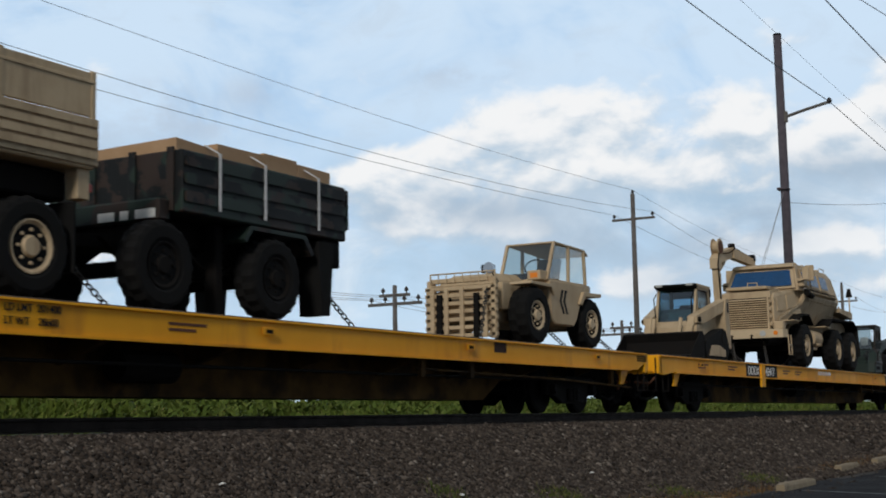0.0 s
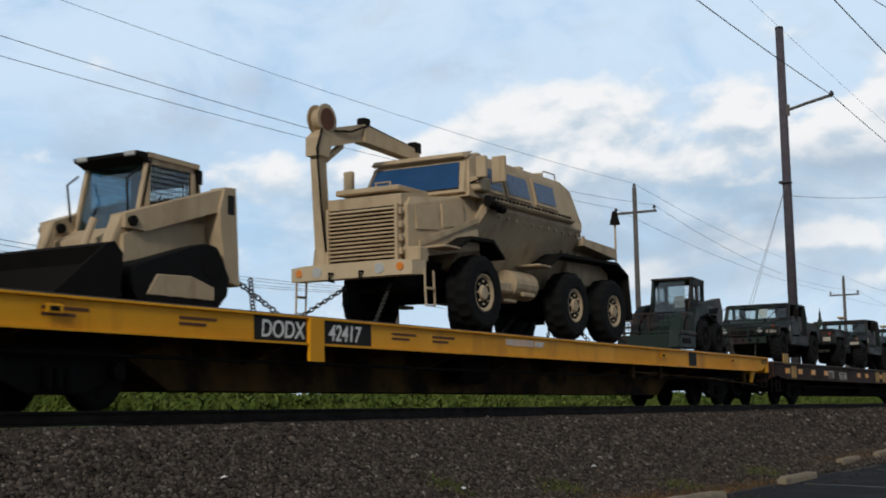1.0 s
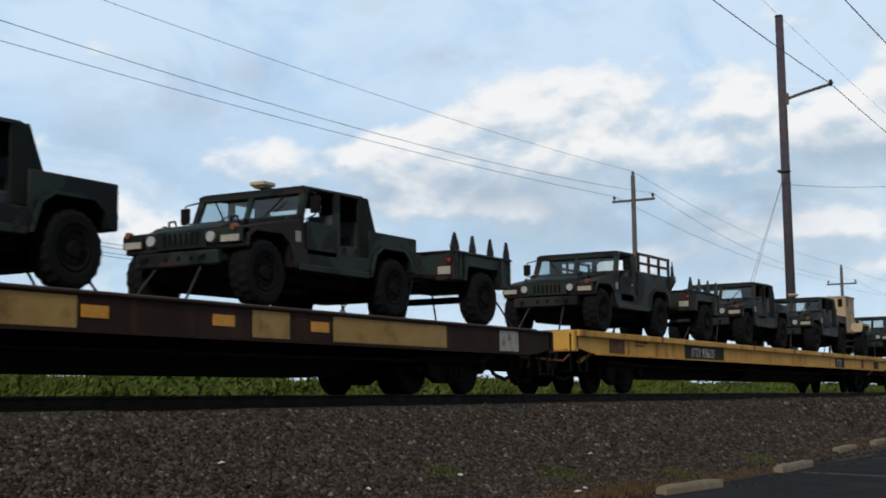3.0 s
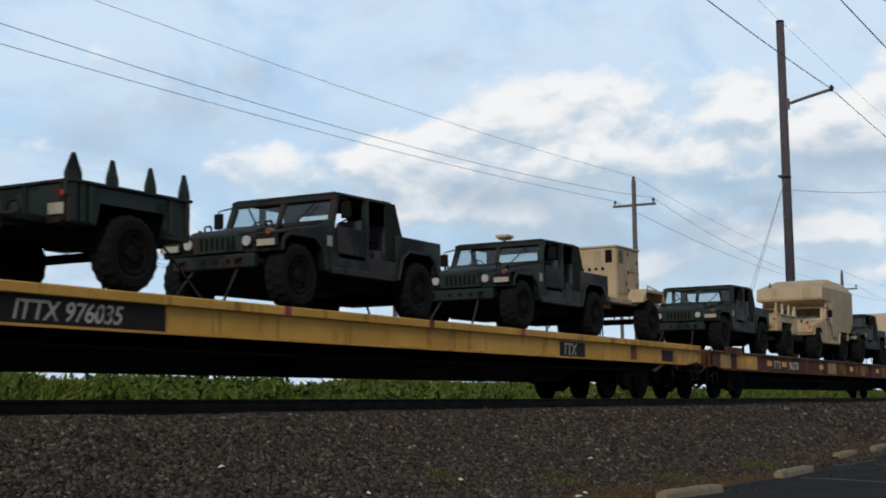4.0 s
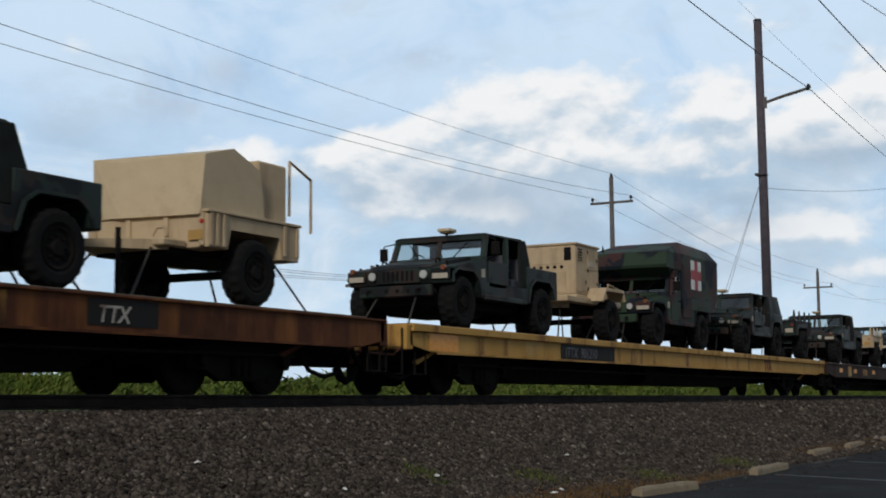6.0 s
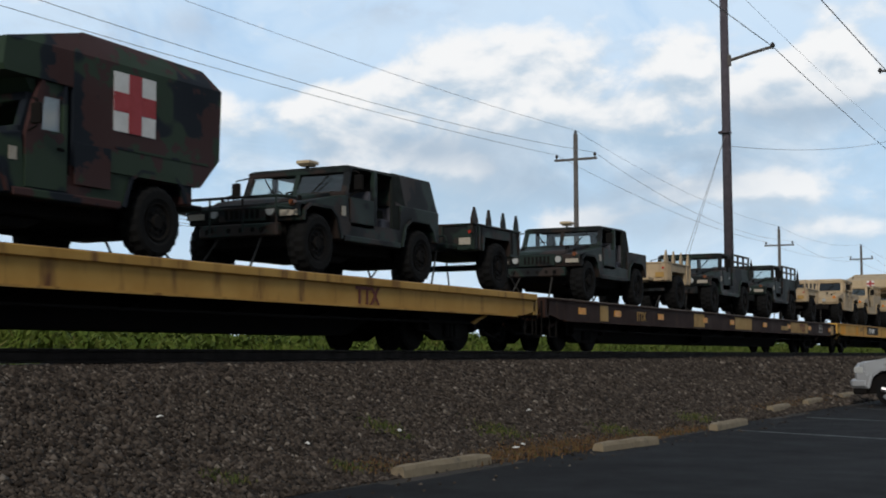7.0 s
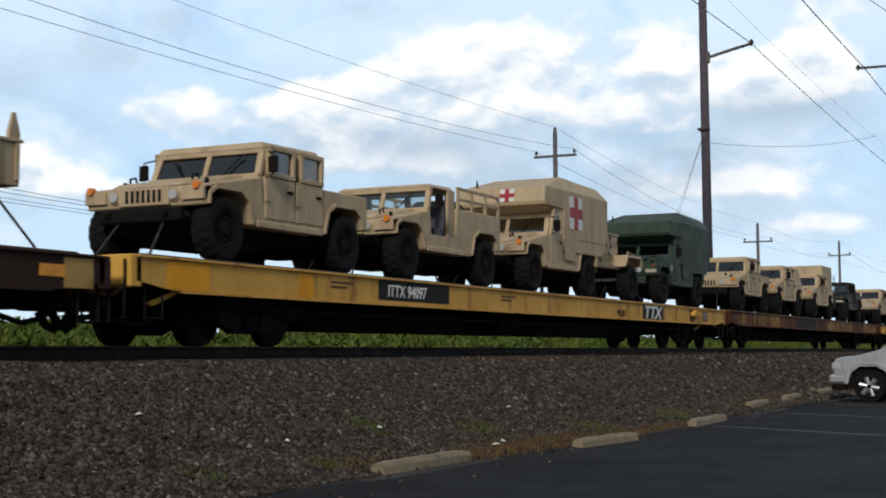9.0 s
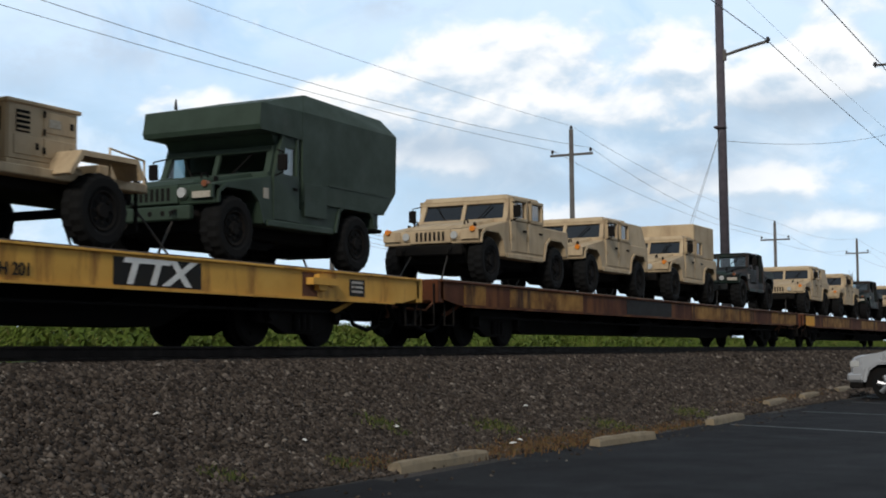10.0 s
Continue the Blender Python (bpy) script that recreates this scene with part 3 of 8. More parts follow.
def bare_tree(x, y, height):
    rng = random.Random(77)
    gz = ground_z(y)
    ob = thing("bare_tree", "faint bare tree far beyond the field", "tree")
    bm = bmesh.new()

    def grow(p, d, length, r, depth):
        q = p + d * length
        tube(p, q, r, r * 0.65, 5, bm)
        if depth == 0:
            return
        for k in range(3 if depth > 1 else 4):
            e = (d + Vector((rng.uniform(-0.7, 0.7), rng.uniform(-0.7, 0.7), rng.uniform(-0.15, 0.35)))).normalized()
            grow(p.lerp(q, rng.uniform(0.55, 1.0)), e, length * rng.uniform(0.55, 0.8), r * 0.6, depth - 1)

    part("trunk", tube((0, 0, -0.5), (0, 0, height * 0.35), 0.3, 0.22, 8), BARK, ob)
    grow(Vector((0, 0, height * 0.3)), Vector((0, 0, 1)), height * 0.28, 0.2, 4)
    part("branches", bm, BARK, ob)
    ob.matrix_basis = pose(x, y, gz)


bare_tree(252.0, 49.0, 14.5)


# ---- track ----
def build_track():
    for i, y in enumerate((TRACK_Y - 0.753, TRACK_Y + 0.753)):
        bm = prism([(y - 0.076, TIE_Z), (y + 0.076, TIE_Z), (y + 0.07, TIE_Z + 0.02), (y + 0.012, TIE_Z + 0.04), (y + 0.012, RAIL_Z - 0.04), (y + 0.037, RAIL_Z - 0.03), (y + 0.037, RAIL_Z), (y - 0.037, RAIL_Z), (y - 0.037, RAIL_Z - 0.03), (y - 0.012, RAIL_Z - 0.04), (y - 0.012, TIE_Z + 0.04), (y - 0.07, TIE_Z + 0.02)], -120, 420, axis="x")
        rail = tagged(link_mesh("rail", bm, STEEL), "rusty brown steel rail on dark ties", "rail", "rails of the track", "structure")
        part("rail_head", box(-120, 420, y - 0.03, y + 0.03, RAIL_Z, RAIL_Z + 0.003), RAILTOP, rail, "worn bright running surface")
    base = tagged(new("tie_row"), "creosoted wooden ties under the rails", "railway ties", kind="structure")
    first = part("tie", box(-0.115, 0.115, TRACK_Y - 1.3, TRACK_Y + 1.3, TIE_Z - 0.17, TIE_Z, 0.012), TIE, base)
    for k in range(-10, 190):
        if k:
            ob = new("tie", first.data)
            ob.parent = base
            ob.matrix_basis = pose(20 + k * 0.53 + random.uniform(-0.03, 0.03), random.uniform(-0.05, 0.05), random.uniform(-0.01, 0.005), 0, 0, random.uniform(-1, 1))
    first.matrix_basis = pose(20, 0, 0)


build_track()


# ---- lot ----
def wheel_stop(x, y, length, turn=0.0):
    bm = bmesh.new()
    prof = [(-0.09, 0.0), (0.09, 0.0), (0.085, 0.09), (0.06, 0.135), (-0.06, 0.135), (-0.085, 0.09)]
    n = 9
    rings = []
    for k in range(n):
        u = -length / 2 + length * k / (n - 1)
        sc = 0.9 if k in (0, n - 1) else 1.0
        rings.append([bm.verts.new((u, a * sc + random.uniform(-0.006, 0.006), b * sc + (random.uniform(-0.008, 0.004) if b > 0.05 else 0))) for a, b in prof])
    for r0, r1 in zip(rings, rings[1:]):
        for k in range(6):
            bm.faces.new((r0[k], r0[(k + 1) % 6], r1[(k + 1) % 6], r1[k]))
    bm.faces.new(rings[0])
    bm.faces.new(rings[-1][::-1])
    ob = tagged(link_mesh("wheel_stop", bm, CONCRETE), "weathered concrete wheel stop at the asphalt edge", "wheel stop", "wheel stops along the lot")
    ob.matrix_basis = pose(x, y, ground_z(y) - 0.01, 0, 0, turn)


for sx, sy, sl, st in ((13.95, 7.16, 2.15, 0), (18.8, 6.73, 1.9, -5), (24.7, 6.9, 2.3, 2), (30.9, 7.5, 2.1, 3), (34.8, 7.6, 2.2, 3), (39.5, 7.7, 2.2, 2)):
    wheel_stop(sx, sy, sl, st)


def lot_line(x0, y0, x1, y1, w=0.1):
    d = (Vector((x1, y1, 0)) - Vector((x0, y0, 0))).normalized()
    s = Vector((-d.y, d.x, 0)) * w / 2
    a, b = Vector((x0, y0, 0.004)), Vector((x1, y1, 0.004))
    ob = link_mesh("stall_line", quad_pane(a - s, a + s, b + s, b - s, -0.002), LINE)
    tagged(ob, "worn white stall line on the asphalt", "road marking", "stall lines", "structure")


LINE = material("worn_white_marking", (0.22, 0.225, 0.23), 0.8, color2=(0.035, 0.046, 0.05), scale=7, detail=8, mix=0.3)
for lx in (24.0, 29.5, 35.0):
    lot_line(lx, 6.6, lx - 3.2, 1.0)


# ---- poles and wires ----
def utility_pole(x, y, top, r, label, mat, arms=(), lean=0.0):
    ob = thing("utility_pole", label, "utility pole", "poles along the line")
    gz = ground_z(y)
    part("pole", tube((0, 0, -0.3), (lean, 0, top - gz), r, r * 0.72, 14), mat, ob, smooth=True)
    for z, half, pins in arms:
        arm = part("crossarm", box(-0.06, 0.06, -half, half, z - gz - 0.06, z - gz + 0.06, 0.008), POLE_GREY, ob, "grey wooden crossarm")
        for p in pins:
            part("insulator", lathe_up(0.0, p, z - gz + 0.06), PORCELAIN, arm, "dark insulator")
    ob.matrix_basis = pose(x, y, gz)
    return ob


def lathe_up(x, y, z, r=0.09, h=0.26):
    bm = tube((x, y, z), (x, y, z + h * 0.4), r * 0.35, n=8)
    tube((x, y, z + h * 0.35), (x, y, z + h * 0.7), r, r * 0.9, 10, bm)
    tube((x, y, z + h * 0.7), (x, y, z + h), r * 0.8, r * 0.4, 10, bm)
    return bm


def cable(name, a, b, sag, r=0.02, label="thin dark overhead wire"):
    a, b = Vector(a), Vector(b)
    pts = []
    for k in range(25):
        u = k / 24
        p = a.lerp(b, u)
        p.z -= sag * 4 * u * (1 - u)
        pts.append(p)
    ob = link_mesh(name, path_tube(pts, r, 5), WIRE)
    tagged(ob, label, "wire", "overhead wires")


LINE_Y = 27.0
for px, ptop, half in ((5.0, 13.4, 1.2), (68.0, 13.4, 1.2), (112.5, 11.95, 1.2), (148.0, 13.0, 1.2), (190.0, 13.0, 1.2)):
    pole = utility_pole(px, LINE_Y, ptop - 0.35, 0.16, "grey wooden utility pole with one crossarm", POLE_GREY, [(ptop - 1.7, half, (-half + 0.12, half - 0.12))])
    part("insulator", lathe_up(0, 0, ptop - 0.4 - ground_z(LINE_Y)), PORCELAIN, pole, "dark insulator")
PX = (5.0, 68.0, 112.5, 148.0, 190.0)
PT = (13.4, 13.4, 11.95, 13.0, 13.0)
for i in range(4):
    cable("overhead_wire", (PX[i], LINE_Y, PT[i] - 0.15), (PX[i + 1], LINE_Y, PT[i + 1] - 0.15), 0.65, 0.008)
    for s in (-1.08, 1.08):
        cable("overhead_wire", (PX[i], LINE_Y + s, PT[i] - 1.4 - ((0.72 if s > 0 else 0.5) if i == 0 else 0)), (PX[i + 1], LINE_Y + s, PT[i + 1] - 1.4), 0.8 - 0.22 * s, 0.010)
# low line of the railway
for qx, qy, qt in ((47.1, 29.0, 6.72), (70.8, 29.0, 6.58), (23.5, 29.0, 6.7)):
    utility_pole(qx, qy, qt, 0.12, "short weathered line pole with two crossarms", POLE_GREY, [(qt - 0.75, 1.25, (-1.1, -0.45, 0.45, 1.1)), (qt - 0.4, 0.7, (-0.55, 0.55))])
for s in (-1.1, -0.45, 0.45, 1.1):
    cable("line_wire", (23.5, 29.0 + s, 6.15), (47.1, 29.0 + s, 6.17), 0.3, 0.009)
    cable("line_wire", (47.1, 29.0 + s, 6.17), (70.8, 29.0 + s, 6.0), 0.3, 0.009)


def tall_pole():
    px, py = 72.3, 20.07
    top = 21.6
    gz = ground_z(py)
    ob = thing("transmission_pole", "tall purplish-brown wooden pole with a bracket arm", "utility pole", "tall transmission poles")
    part("pole", tube((0.2, 0, -0.3), (0, 0, top - gz), 0.265, 0.215, 18), POLE, ob, smooth=True)
    part("cap", tube((0, 0, top - gz), (0, 0, top - gz + 0.1), 0.235, 0.2, 14), CHASSIS, ob)
    arm = part("bracket_arm", path_tube([(0, -0.25, 17.1 - gz), (0, -1.3, 17.35 - gz), (0, -2.6, 17.62 - gz)], 0.085, 8), POLE_GREY, ob, "grey steel bracket arm")
    part("insulator", lathe_up(0, -2.6, 17.5 - gz, 0.14, 0.35), PORCELAIN, arm)
    part("bracket_plate", box(-0.1, 0.1, -0.34, -0.18, 16.8 - gz, 17.4 - gz, 0.01), POLE_GREY, ob)
    part("guy_clamp", box(-0.27, 0.27, -0.24, 0.36, 13.15 - gz, 13.28 - gz, 0.03), POLE, ob)
    ob.matrix_basis = pose(px, py, gz)
    d = Vector((math.cos(radians(0.8)), math.sin(radians(0.8)), 0))
    tip = Vector((px, py - 2.6, 17.63))
    cable("conductor", tip - d * 70 + Vector((0, 0, 0.35)), tip, 0.72, 0.024)
    cable("conductor", tip, tip + d * 75, 0.4, 0.022)
    cable("shield_wire", Vector((px, py, top + 0.1)) - d * 70 + Vector((0, 0, 3.0)), (px, py, top + 0.1), 0.4, 0.009, "faint shield wire at the pole tops")
    cable("shield_wire", (px, py, top + 0.1), Vector((px, py, top + 0.1)) + d * 75, 0.4, 0.009, "faint shield wire at the pole tops")
    for k in (-0.4, 0.4):
        cable("guy_wire", (px, py, 13.2), (px - 7.7 + k, py + 1.4, ground_z(21.4)), 0.0, 0.012, "thin slack guy wire")
    cable("service_wire", (px, py, 12.5), (px + 43, py - 2.2, 18.7), 0.5, 0.014)
    # second pole of the same line, seen only by its arm
    q = Vector((54.2, 8.77, 0))
    tip2 = Vector((q.x, q.y, 12.14))
    ob2 = thing("transmission_pole", "tall wooden pole carrying a bracket arm", "utility pole", "tall transmission poles")
    z2 = ground_z(6.2)
    part("pole", tube((0, 0, -0.3), (0, 0, 15 - z2), 0.22, 0.16, 18), POLE, ob2, smooth=True)
    arm2 = part("bracket_arm", path_tube([(0, 0.15, 12.1 - z2), (0, 2.8, 12.14 - z2)], 0.05, 8), POLE_GREY, ob2, "grey steel bracket arm")
    part("insulator", lathe_up(0, 2.8, 12.05 - z2, 0.09, 0.22), PORCELAIN, arm2)
    ob2.matrix_basis = pose(q.x, 6.2, z2)
    cable("conductor", tip2 - d * 45 + Vector((0, 0, 0.1)), tip2, 0.2, 0.018)
    cable("conductor", tip2, tip2 + d * 60, 0.2, 0.018)
    cable("crossing_wire", (54.2, 6.25, 12.87), (11.2, 13.65, 14.12), 0.0, 0.014)


tall_pole()


# ---- the train ----
TRAIN = []


def on_train(ob, x, z, y=TRACK_Y):
    """Puts a thing on the train: x along the track at the clip's start."""
    ob.matrix_basis = pose(x, y, z)
    TRAIN.append((ob, x, y, z))
    return ob


def hull(points, bm=None):
    bm = bm or bmesh.new()
    vs = [bm.verts.new(p) for p in points]
    r = bmesh.ops.convex_hull(bm, input=vs)
    dead = [g for g in r["geom_interior"] if isinstance(g, bmesh.types.BMVert)]
    if dead:
        bmesh.ops.delete(bm, geom=dead, context="VERTS")
    return bm


def flatcar(length, zd, mat, label, style):
    """Origin on the rail at the leading end; zd: deck height over the rail."""
    car = thing("flatcar", label, "railway car", "flatcars of the train")
    hw = 1.40
    sill = 0.35 if style == "army" else 0.42
    part("deck", box(0.12, length - 0.12, -hw + 0.04, hw - 0.04, zd - 0.09, zd - 0.01), WOODDECK, car, "weathered dark deck planks")
    part("deck_riser", box(0.3, length - 0.3, -hw + 0.14, hw - 0.14, zd - 0.01, zd + 0.04, 0.01), WOODDECK, car, "raised dark deck surface")
    for s in (-1, 1):
        y0, y1 = (-hw, -hw + 0.035) if s < 0 else (hw - 0.035, hw)
        if style == "army":
            prof = [(0.0, zd), (length, zd), (length, zd - 0.16), (length - 0.5, zd - sill), (0.9, zd - sill), (0.25, zd - 0.42), (0.0, zd - 0.42)]
        else:
            prof = [(0.0, zd), (length, zd), (length, zd - 0.32), (length - 0.6, zd - sill), (0.7, zd - sill), (0.0, zd - 0.32)]
        side = part("side_sill", prism(prof, y0, y1), mat, car)
        fl0, fl1 = (y0 - 0.035, y1) if s < 0 else (y0, y1 + 0.035)
        part("top_flange", box(0.0, length, fl0, fl1, zd - 0.03, zd + 0.002, 0.006), mat, side)
        if style == "ttx_lip":
            part("deck_lip", box(0.02, length - 0.02, *sorted((s * (hw - 0.03), s * (hw + 0.055))), zd - 0.11, zd + 0.012, 0.012), mat, side, "rust-spotted raised deck lip")
        part("bottom_flange", box(0.9, length - 0.9, fl0, fl1, zd - sill - 0.03, zd - sill), mat, side)
    for x0, x1, name in ((-0.12, 0.10, "end_sill"), (length - 0.10, length + 0.12, "end_sill")):
        part(name, box(x0, x1, -hw, hw, zd - 0.40, zd + 0.004, 0.015), mat, car)
    random.seed(int(length * 100))
    if style == "army":
        for k in range(5):
            x = length * (k + 0.5) / 5 + random.uniform(-0.6, 0.6)
            br = part("tie_bracket", box(x, x + 0.26, -hw - 0.05, -hw - 0.036, zd - 0.2, zd - 0.1, 0.008), mat, car)
            part("bracket_hole", box(x + 0.06, x + 0.2, -hw - 0.054, -hw - 0.05, zd - 0.175, zd - 0.125), CHASSIS, br)
    # corner bulkheads and steps
    for x in (0.22, length - 0.4):
        st = part("sill_step", path_tube([(x, -hw + 0.05, zd - 0.4), (x, -hw + 0.05, zd - 0.78), (x + 0.35, -hw + 0.05, zd - 0.78), (x + 0.35, -hw + 0.05, zd - 0.4)], 0.018), CHASSIS, car)
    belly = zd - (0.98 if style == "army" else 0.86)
    # army underframe: yellow whose dark tones stand in for shade below the deck
    under = SHADED_YELLOW if style == "army" else CHASSIS
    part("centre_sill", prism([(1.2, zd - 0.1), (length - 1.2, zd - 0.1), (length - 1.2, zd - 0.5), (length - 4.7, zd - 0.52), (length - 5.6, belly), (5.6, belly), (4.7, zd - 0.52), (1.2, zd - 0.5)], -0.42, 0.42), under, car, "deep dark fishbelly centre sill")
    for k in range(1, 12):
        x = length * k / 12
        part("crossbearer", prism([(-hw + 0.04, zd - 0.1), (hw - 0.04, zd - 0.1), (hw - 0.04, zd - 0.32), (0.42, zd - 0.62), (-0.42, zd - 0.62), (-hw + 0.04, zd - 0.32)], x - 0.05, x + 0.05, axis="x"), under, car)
    part("brake_pipe", path_tube([(2.0, -1.15, zd - 0.6), (9.0, -1.15, zd - 0.62), (length - 9, -1.15, zd - 0.62), (length - 2, -1.15, zd - 0.6)], 0.022), CHASSIS, car)
    part("brake_reservoir", tube((length * 0.44, -0.7, zd - 0.62), (length * 0.44 + 1.0, -0.7, zd - 0.62), 0.2, n=14), CHASSIS, car)
    if style == "army":
        # rod and hangers share the yellow with shade painted in
        rod = part("brake_rod", path_tube([(length - 9.3, -1.22, zd - 0.52), (length - 4.0, -1.22, zd - 0.60), (length - 0.4, -1.22, zd - 0.72)], 0.02, 6), SHADED_YELLOW, car, "brake rod in shaded yellow paint")
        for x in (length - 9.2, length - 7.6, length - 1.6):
            part("rod_hanger", box(x, x + 0.14, -1.26, -1.18, zd - 0.66, zd - 0.32, 0.01), SHADED_YELLOW, rod)
        for x in (length - 1.25, 1.0):
            part("corner_gusset", hull([(x, y, zd - 0.33) for y in (-1.34, -1.30)] + [(x + 0.42, y, zd - 0.33) for y in (-1.34, -1.30)] + [(x - 0.06, y, zd - 0.66) for y in (-1.34, -1.30)] + [(x + 0.1, y, zd - 0.66) for y in (-1.34, -1.30)]), mat, car)
        for k in range(3):
            part("end_slot", box(length - 0.52, length - 0.1, -hw - 0.012, -hw - 0.001, zd - 0.08 - 0.045 * k, zd - 0.06 - 0.045 * k), CHASSIS, car)
    else:
        for x in (1.2, length - 1.7):
            part("end_brace", hull([(x, y, zd - 0.30) for y in (-1.34, -1.30)] + [(x + 0.12, y, zd - 0.30) for y in (-1.34, -1.30)] + [(x - 0.75, y, zd - 0.58) for y in (-1.2, -1.16)] + [(x - 0.63, y, zd - 0.62) for y in (-1.2, -1.16)]), mat, car)
    # couplers, hoses, hand wheel
    for s, xe in ((-1, 0.0), (1, length)):
        cp = part("coupler", box(min(xe, xe + s * 0.62), max(xe, xe + s * 0.62), -0.1, 0.1, 0.58, 0.90, 0.03), RUST, car, "rusty knuckle coupler")
        part("knuckle", hull([(xe + s * a, b, c) for a in (0.5, 0.72) for b in (-0.2, 0.2) for c in (0.58, 0.92)]), RUST, cp)
        part("air_hose", path_tube([(xe + s * 0.02, -0.45, 0.8), (xe + s * 0.10, -0.47, 0.46), (xe + s * 0.25, -0.47, 0.27), (xe + s * 0.42, -0.45, 0.22), (xe + s * 0.55, -0.43, 0.28), (xe + s * 0.62, -0.40, 0.42)], 0.06, 8), RUBBER, car)
        part("train_line_hose", path_tube([(xe - s * 1.3, -0.75, zd - 0.5), (xe - s * 1.1, -0.77, 0.36), (xe - s * 0.7, -0.78, 0.27), (xe - s * 0.3, -0.74, 0.34), (xe - s * 0.1, -0.7, zd - 0.5)], 0.035, 8), RUBBER, car)
        part("grab_iron", path_tube([(xe + s * 0.13, -1.25, zd - 0.36), (xe + s * 0.2, -1.25, zd - 0.36), (xe + s * 0.2, -0.7, zd - 0.36), (xe + s * 0.13, -0.7, zd - 0.36)], 0.016), mat, car)
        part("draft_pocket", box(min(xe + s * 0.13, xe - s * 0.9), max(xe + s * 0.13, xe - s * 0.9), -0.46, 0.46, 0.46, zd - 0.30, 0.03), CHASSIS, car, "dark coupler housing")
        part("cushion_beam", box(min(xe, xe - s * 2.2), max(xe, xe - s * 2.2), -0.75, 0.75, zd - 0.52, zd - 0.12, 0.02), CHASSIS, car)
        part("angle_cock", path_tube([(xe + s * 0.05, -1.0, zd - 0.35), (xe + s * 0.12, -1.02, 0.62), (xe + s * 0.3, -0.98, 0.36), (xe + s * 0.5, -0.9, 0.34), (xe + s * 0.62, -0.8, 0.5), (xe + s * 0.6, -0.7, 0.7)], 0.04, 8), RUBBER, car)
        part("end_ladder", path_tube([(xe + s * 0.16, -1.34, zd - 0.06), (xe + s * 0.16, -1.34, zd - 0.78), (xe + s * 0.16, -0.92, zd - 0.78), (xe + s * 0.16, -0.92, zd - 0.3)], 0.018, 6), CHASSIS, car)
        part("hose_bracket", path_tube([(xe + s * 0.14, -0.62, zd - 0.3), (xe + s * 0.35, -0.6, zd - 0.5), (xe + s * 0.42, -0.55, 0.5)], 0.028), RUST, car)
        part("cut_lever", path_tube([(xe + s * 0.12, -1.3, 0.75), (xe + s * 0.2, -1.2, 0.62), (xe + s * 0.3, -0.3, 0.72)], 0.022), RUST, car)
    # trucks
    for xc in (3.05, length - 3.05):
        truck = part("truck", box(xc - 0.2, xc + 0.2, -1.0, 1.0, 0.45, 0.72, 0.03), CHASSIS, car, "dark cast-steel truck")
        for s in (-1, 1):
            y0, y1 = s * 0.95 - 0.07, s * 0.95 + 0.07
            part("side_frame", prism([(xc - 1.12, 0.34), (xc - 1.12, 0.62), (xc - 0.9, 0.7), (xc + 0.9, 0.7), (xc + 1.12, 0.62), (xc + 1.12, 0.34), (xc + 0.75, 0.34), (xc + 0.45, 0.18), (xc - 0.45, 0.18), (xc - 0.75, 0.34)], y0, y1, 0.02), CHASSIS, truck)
            for k in range(3):
                part("spring", tube((xc - 0.16 + 0.16 * k, s * 1.03, 0.24), (xc - 0.16 + 0.16 * k, s * 1.03, 0.48), 0.07, n=10), CHASSIS, truck)
            for dx in (-0.89, 0.89):
                part("bearing_cap", tube((xc + dx, s * 1.0, 0.46), (xc + dx, s * 1.13, 0.46), 0.12, 0.09, 12), CHASSIS, truck)
        for dx in (-0.89, 0.89):
            wb = bmesh.new()
            for s in (-1, 1):
                prof = [(0.80, 0.12), (0.80, 0.40), (0.775, 0.455), (0.69, 0.46), (0.685, 0.49), (0.66, 0.49), (0.66, 0.36), (0.72, 0.15)]
                lathe([(s * a, r) for a, r in prof], 0, 0, 24, wb)
            tube((0, -1.05, 0), (0, 1.05, 0), 0.08, n=10, bm=wb)
            for k in range(5):
                a = 2 * math.pi * k / 5
                tube((0.27 * math.cos(a), -0.81, 0.27 * math.sin(a)), (0.27 * math.cos(a), -0.79, 0.27 * math.sin(a)), 0.04, n=8, bm=wb)
            wheel = part("wheelset", wb, CHASSIS, truck, "dark steel wheelset")
            wheel.matrix_basis = pose(xc + dx, 0, 0.46)
            SPIN.append((car, wheel, xc + dx))
    return car


SPIN = []


def plate(car, x0, x1, z0, z1, mat, name="painted_panel", depth=0.004, lift=0.0, label=""):
    return part(name, box(x0, x1, -1.40 - 0.004 - depth - lift, -1.40 - 0.001, z0, z1), mat, car, label)


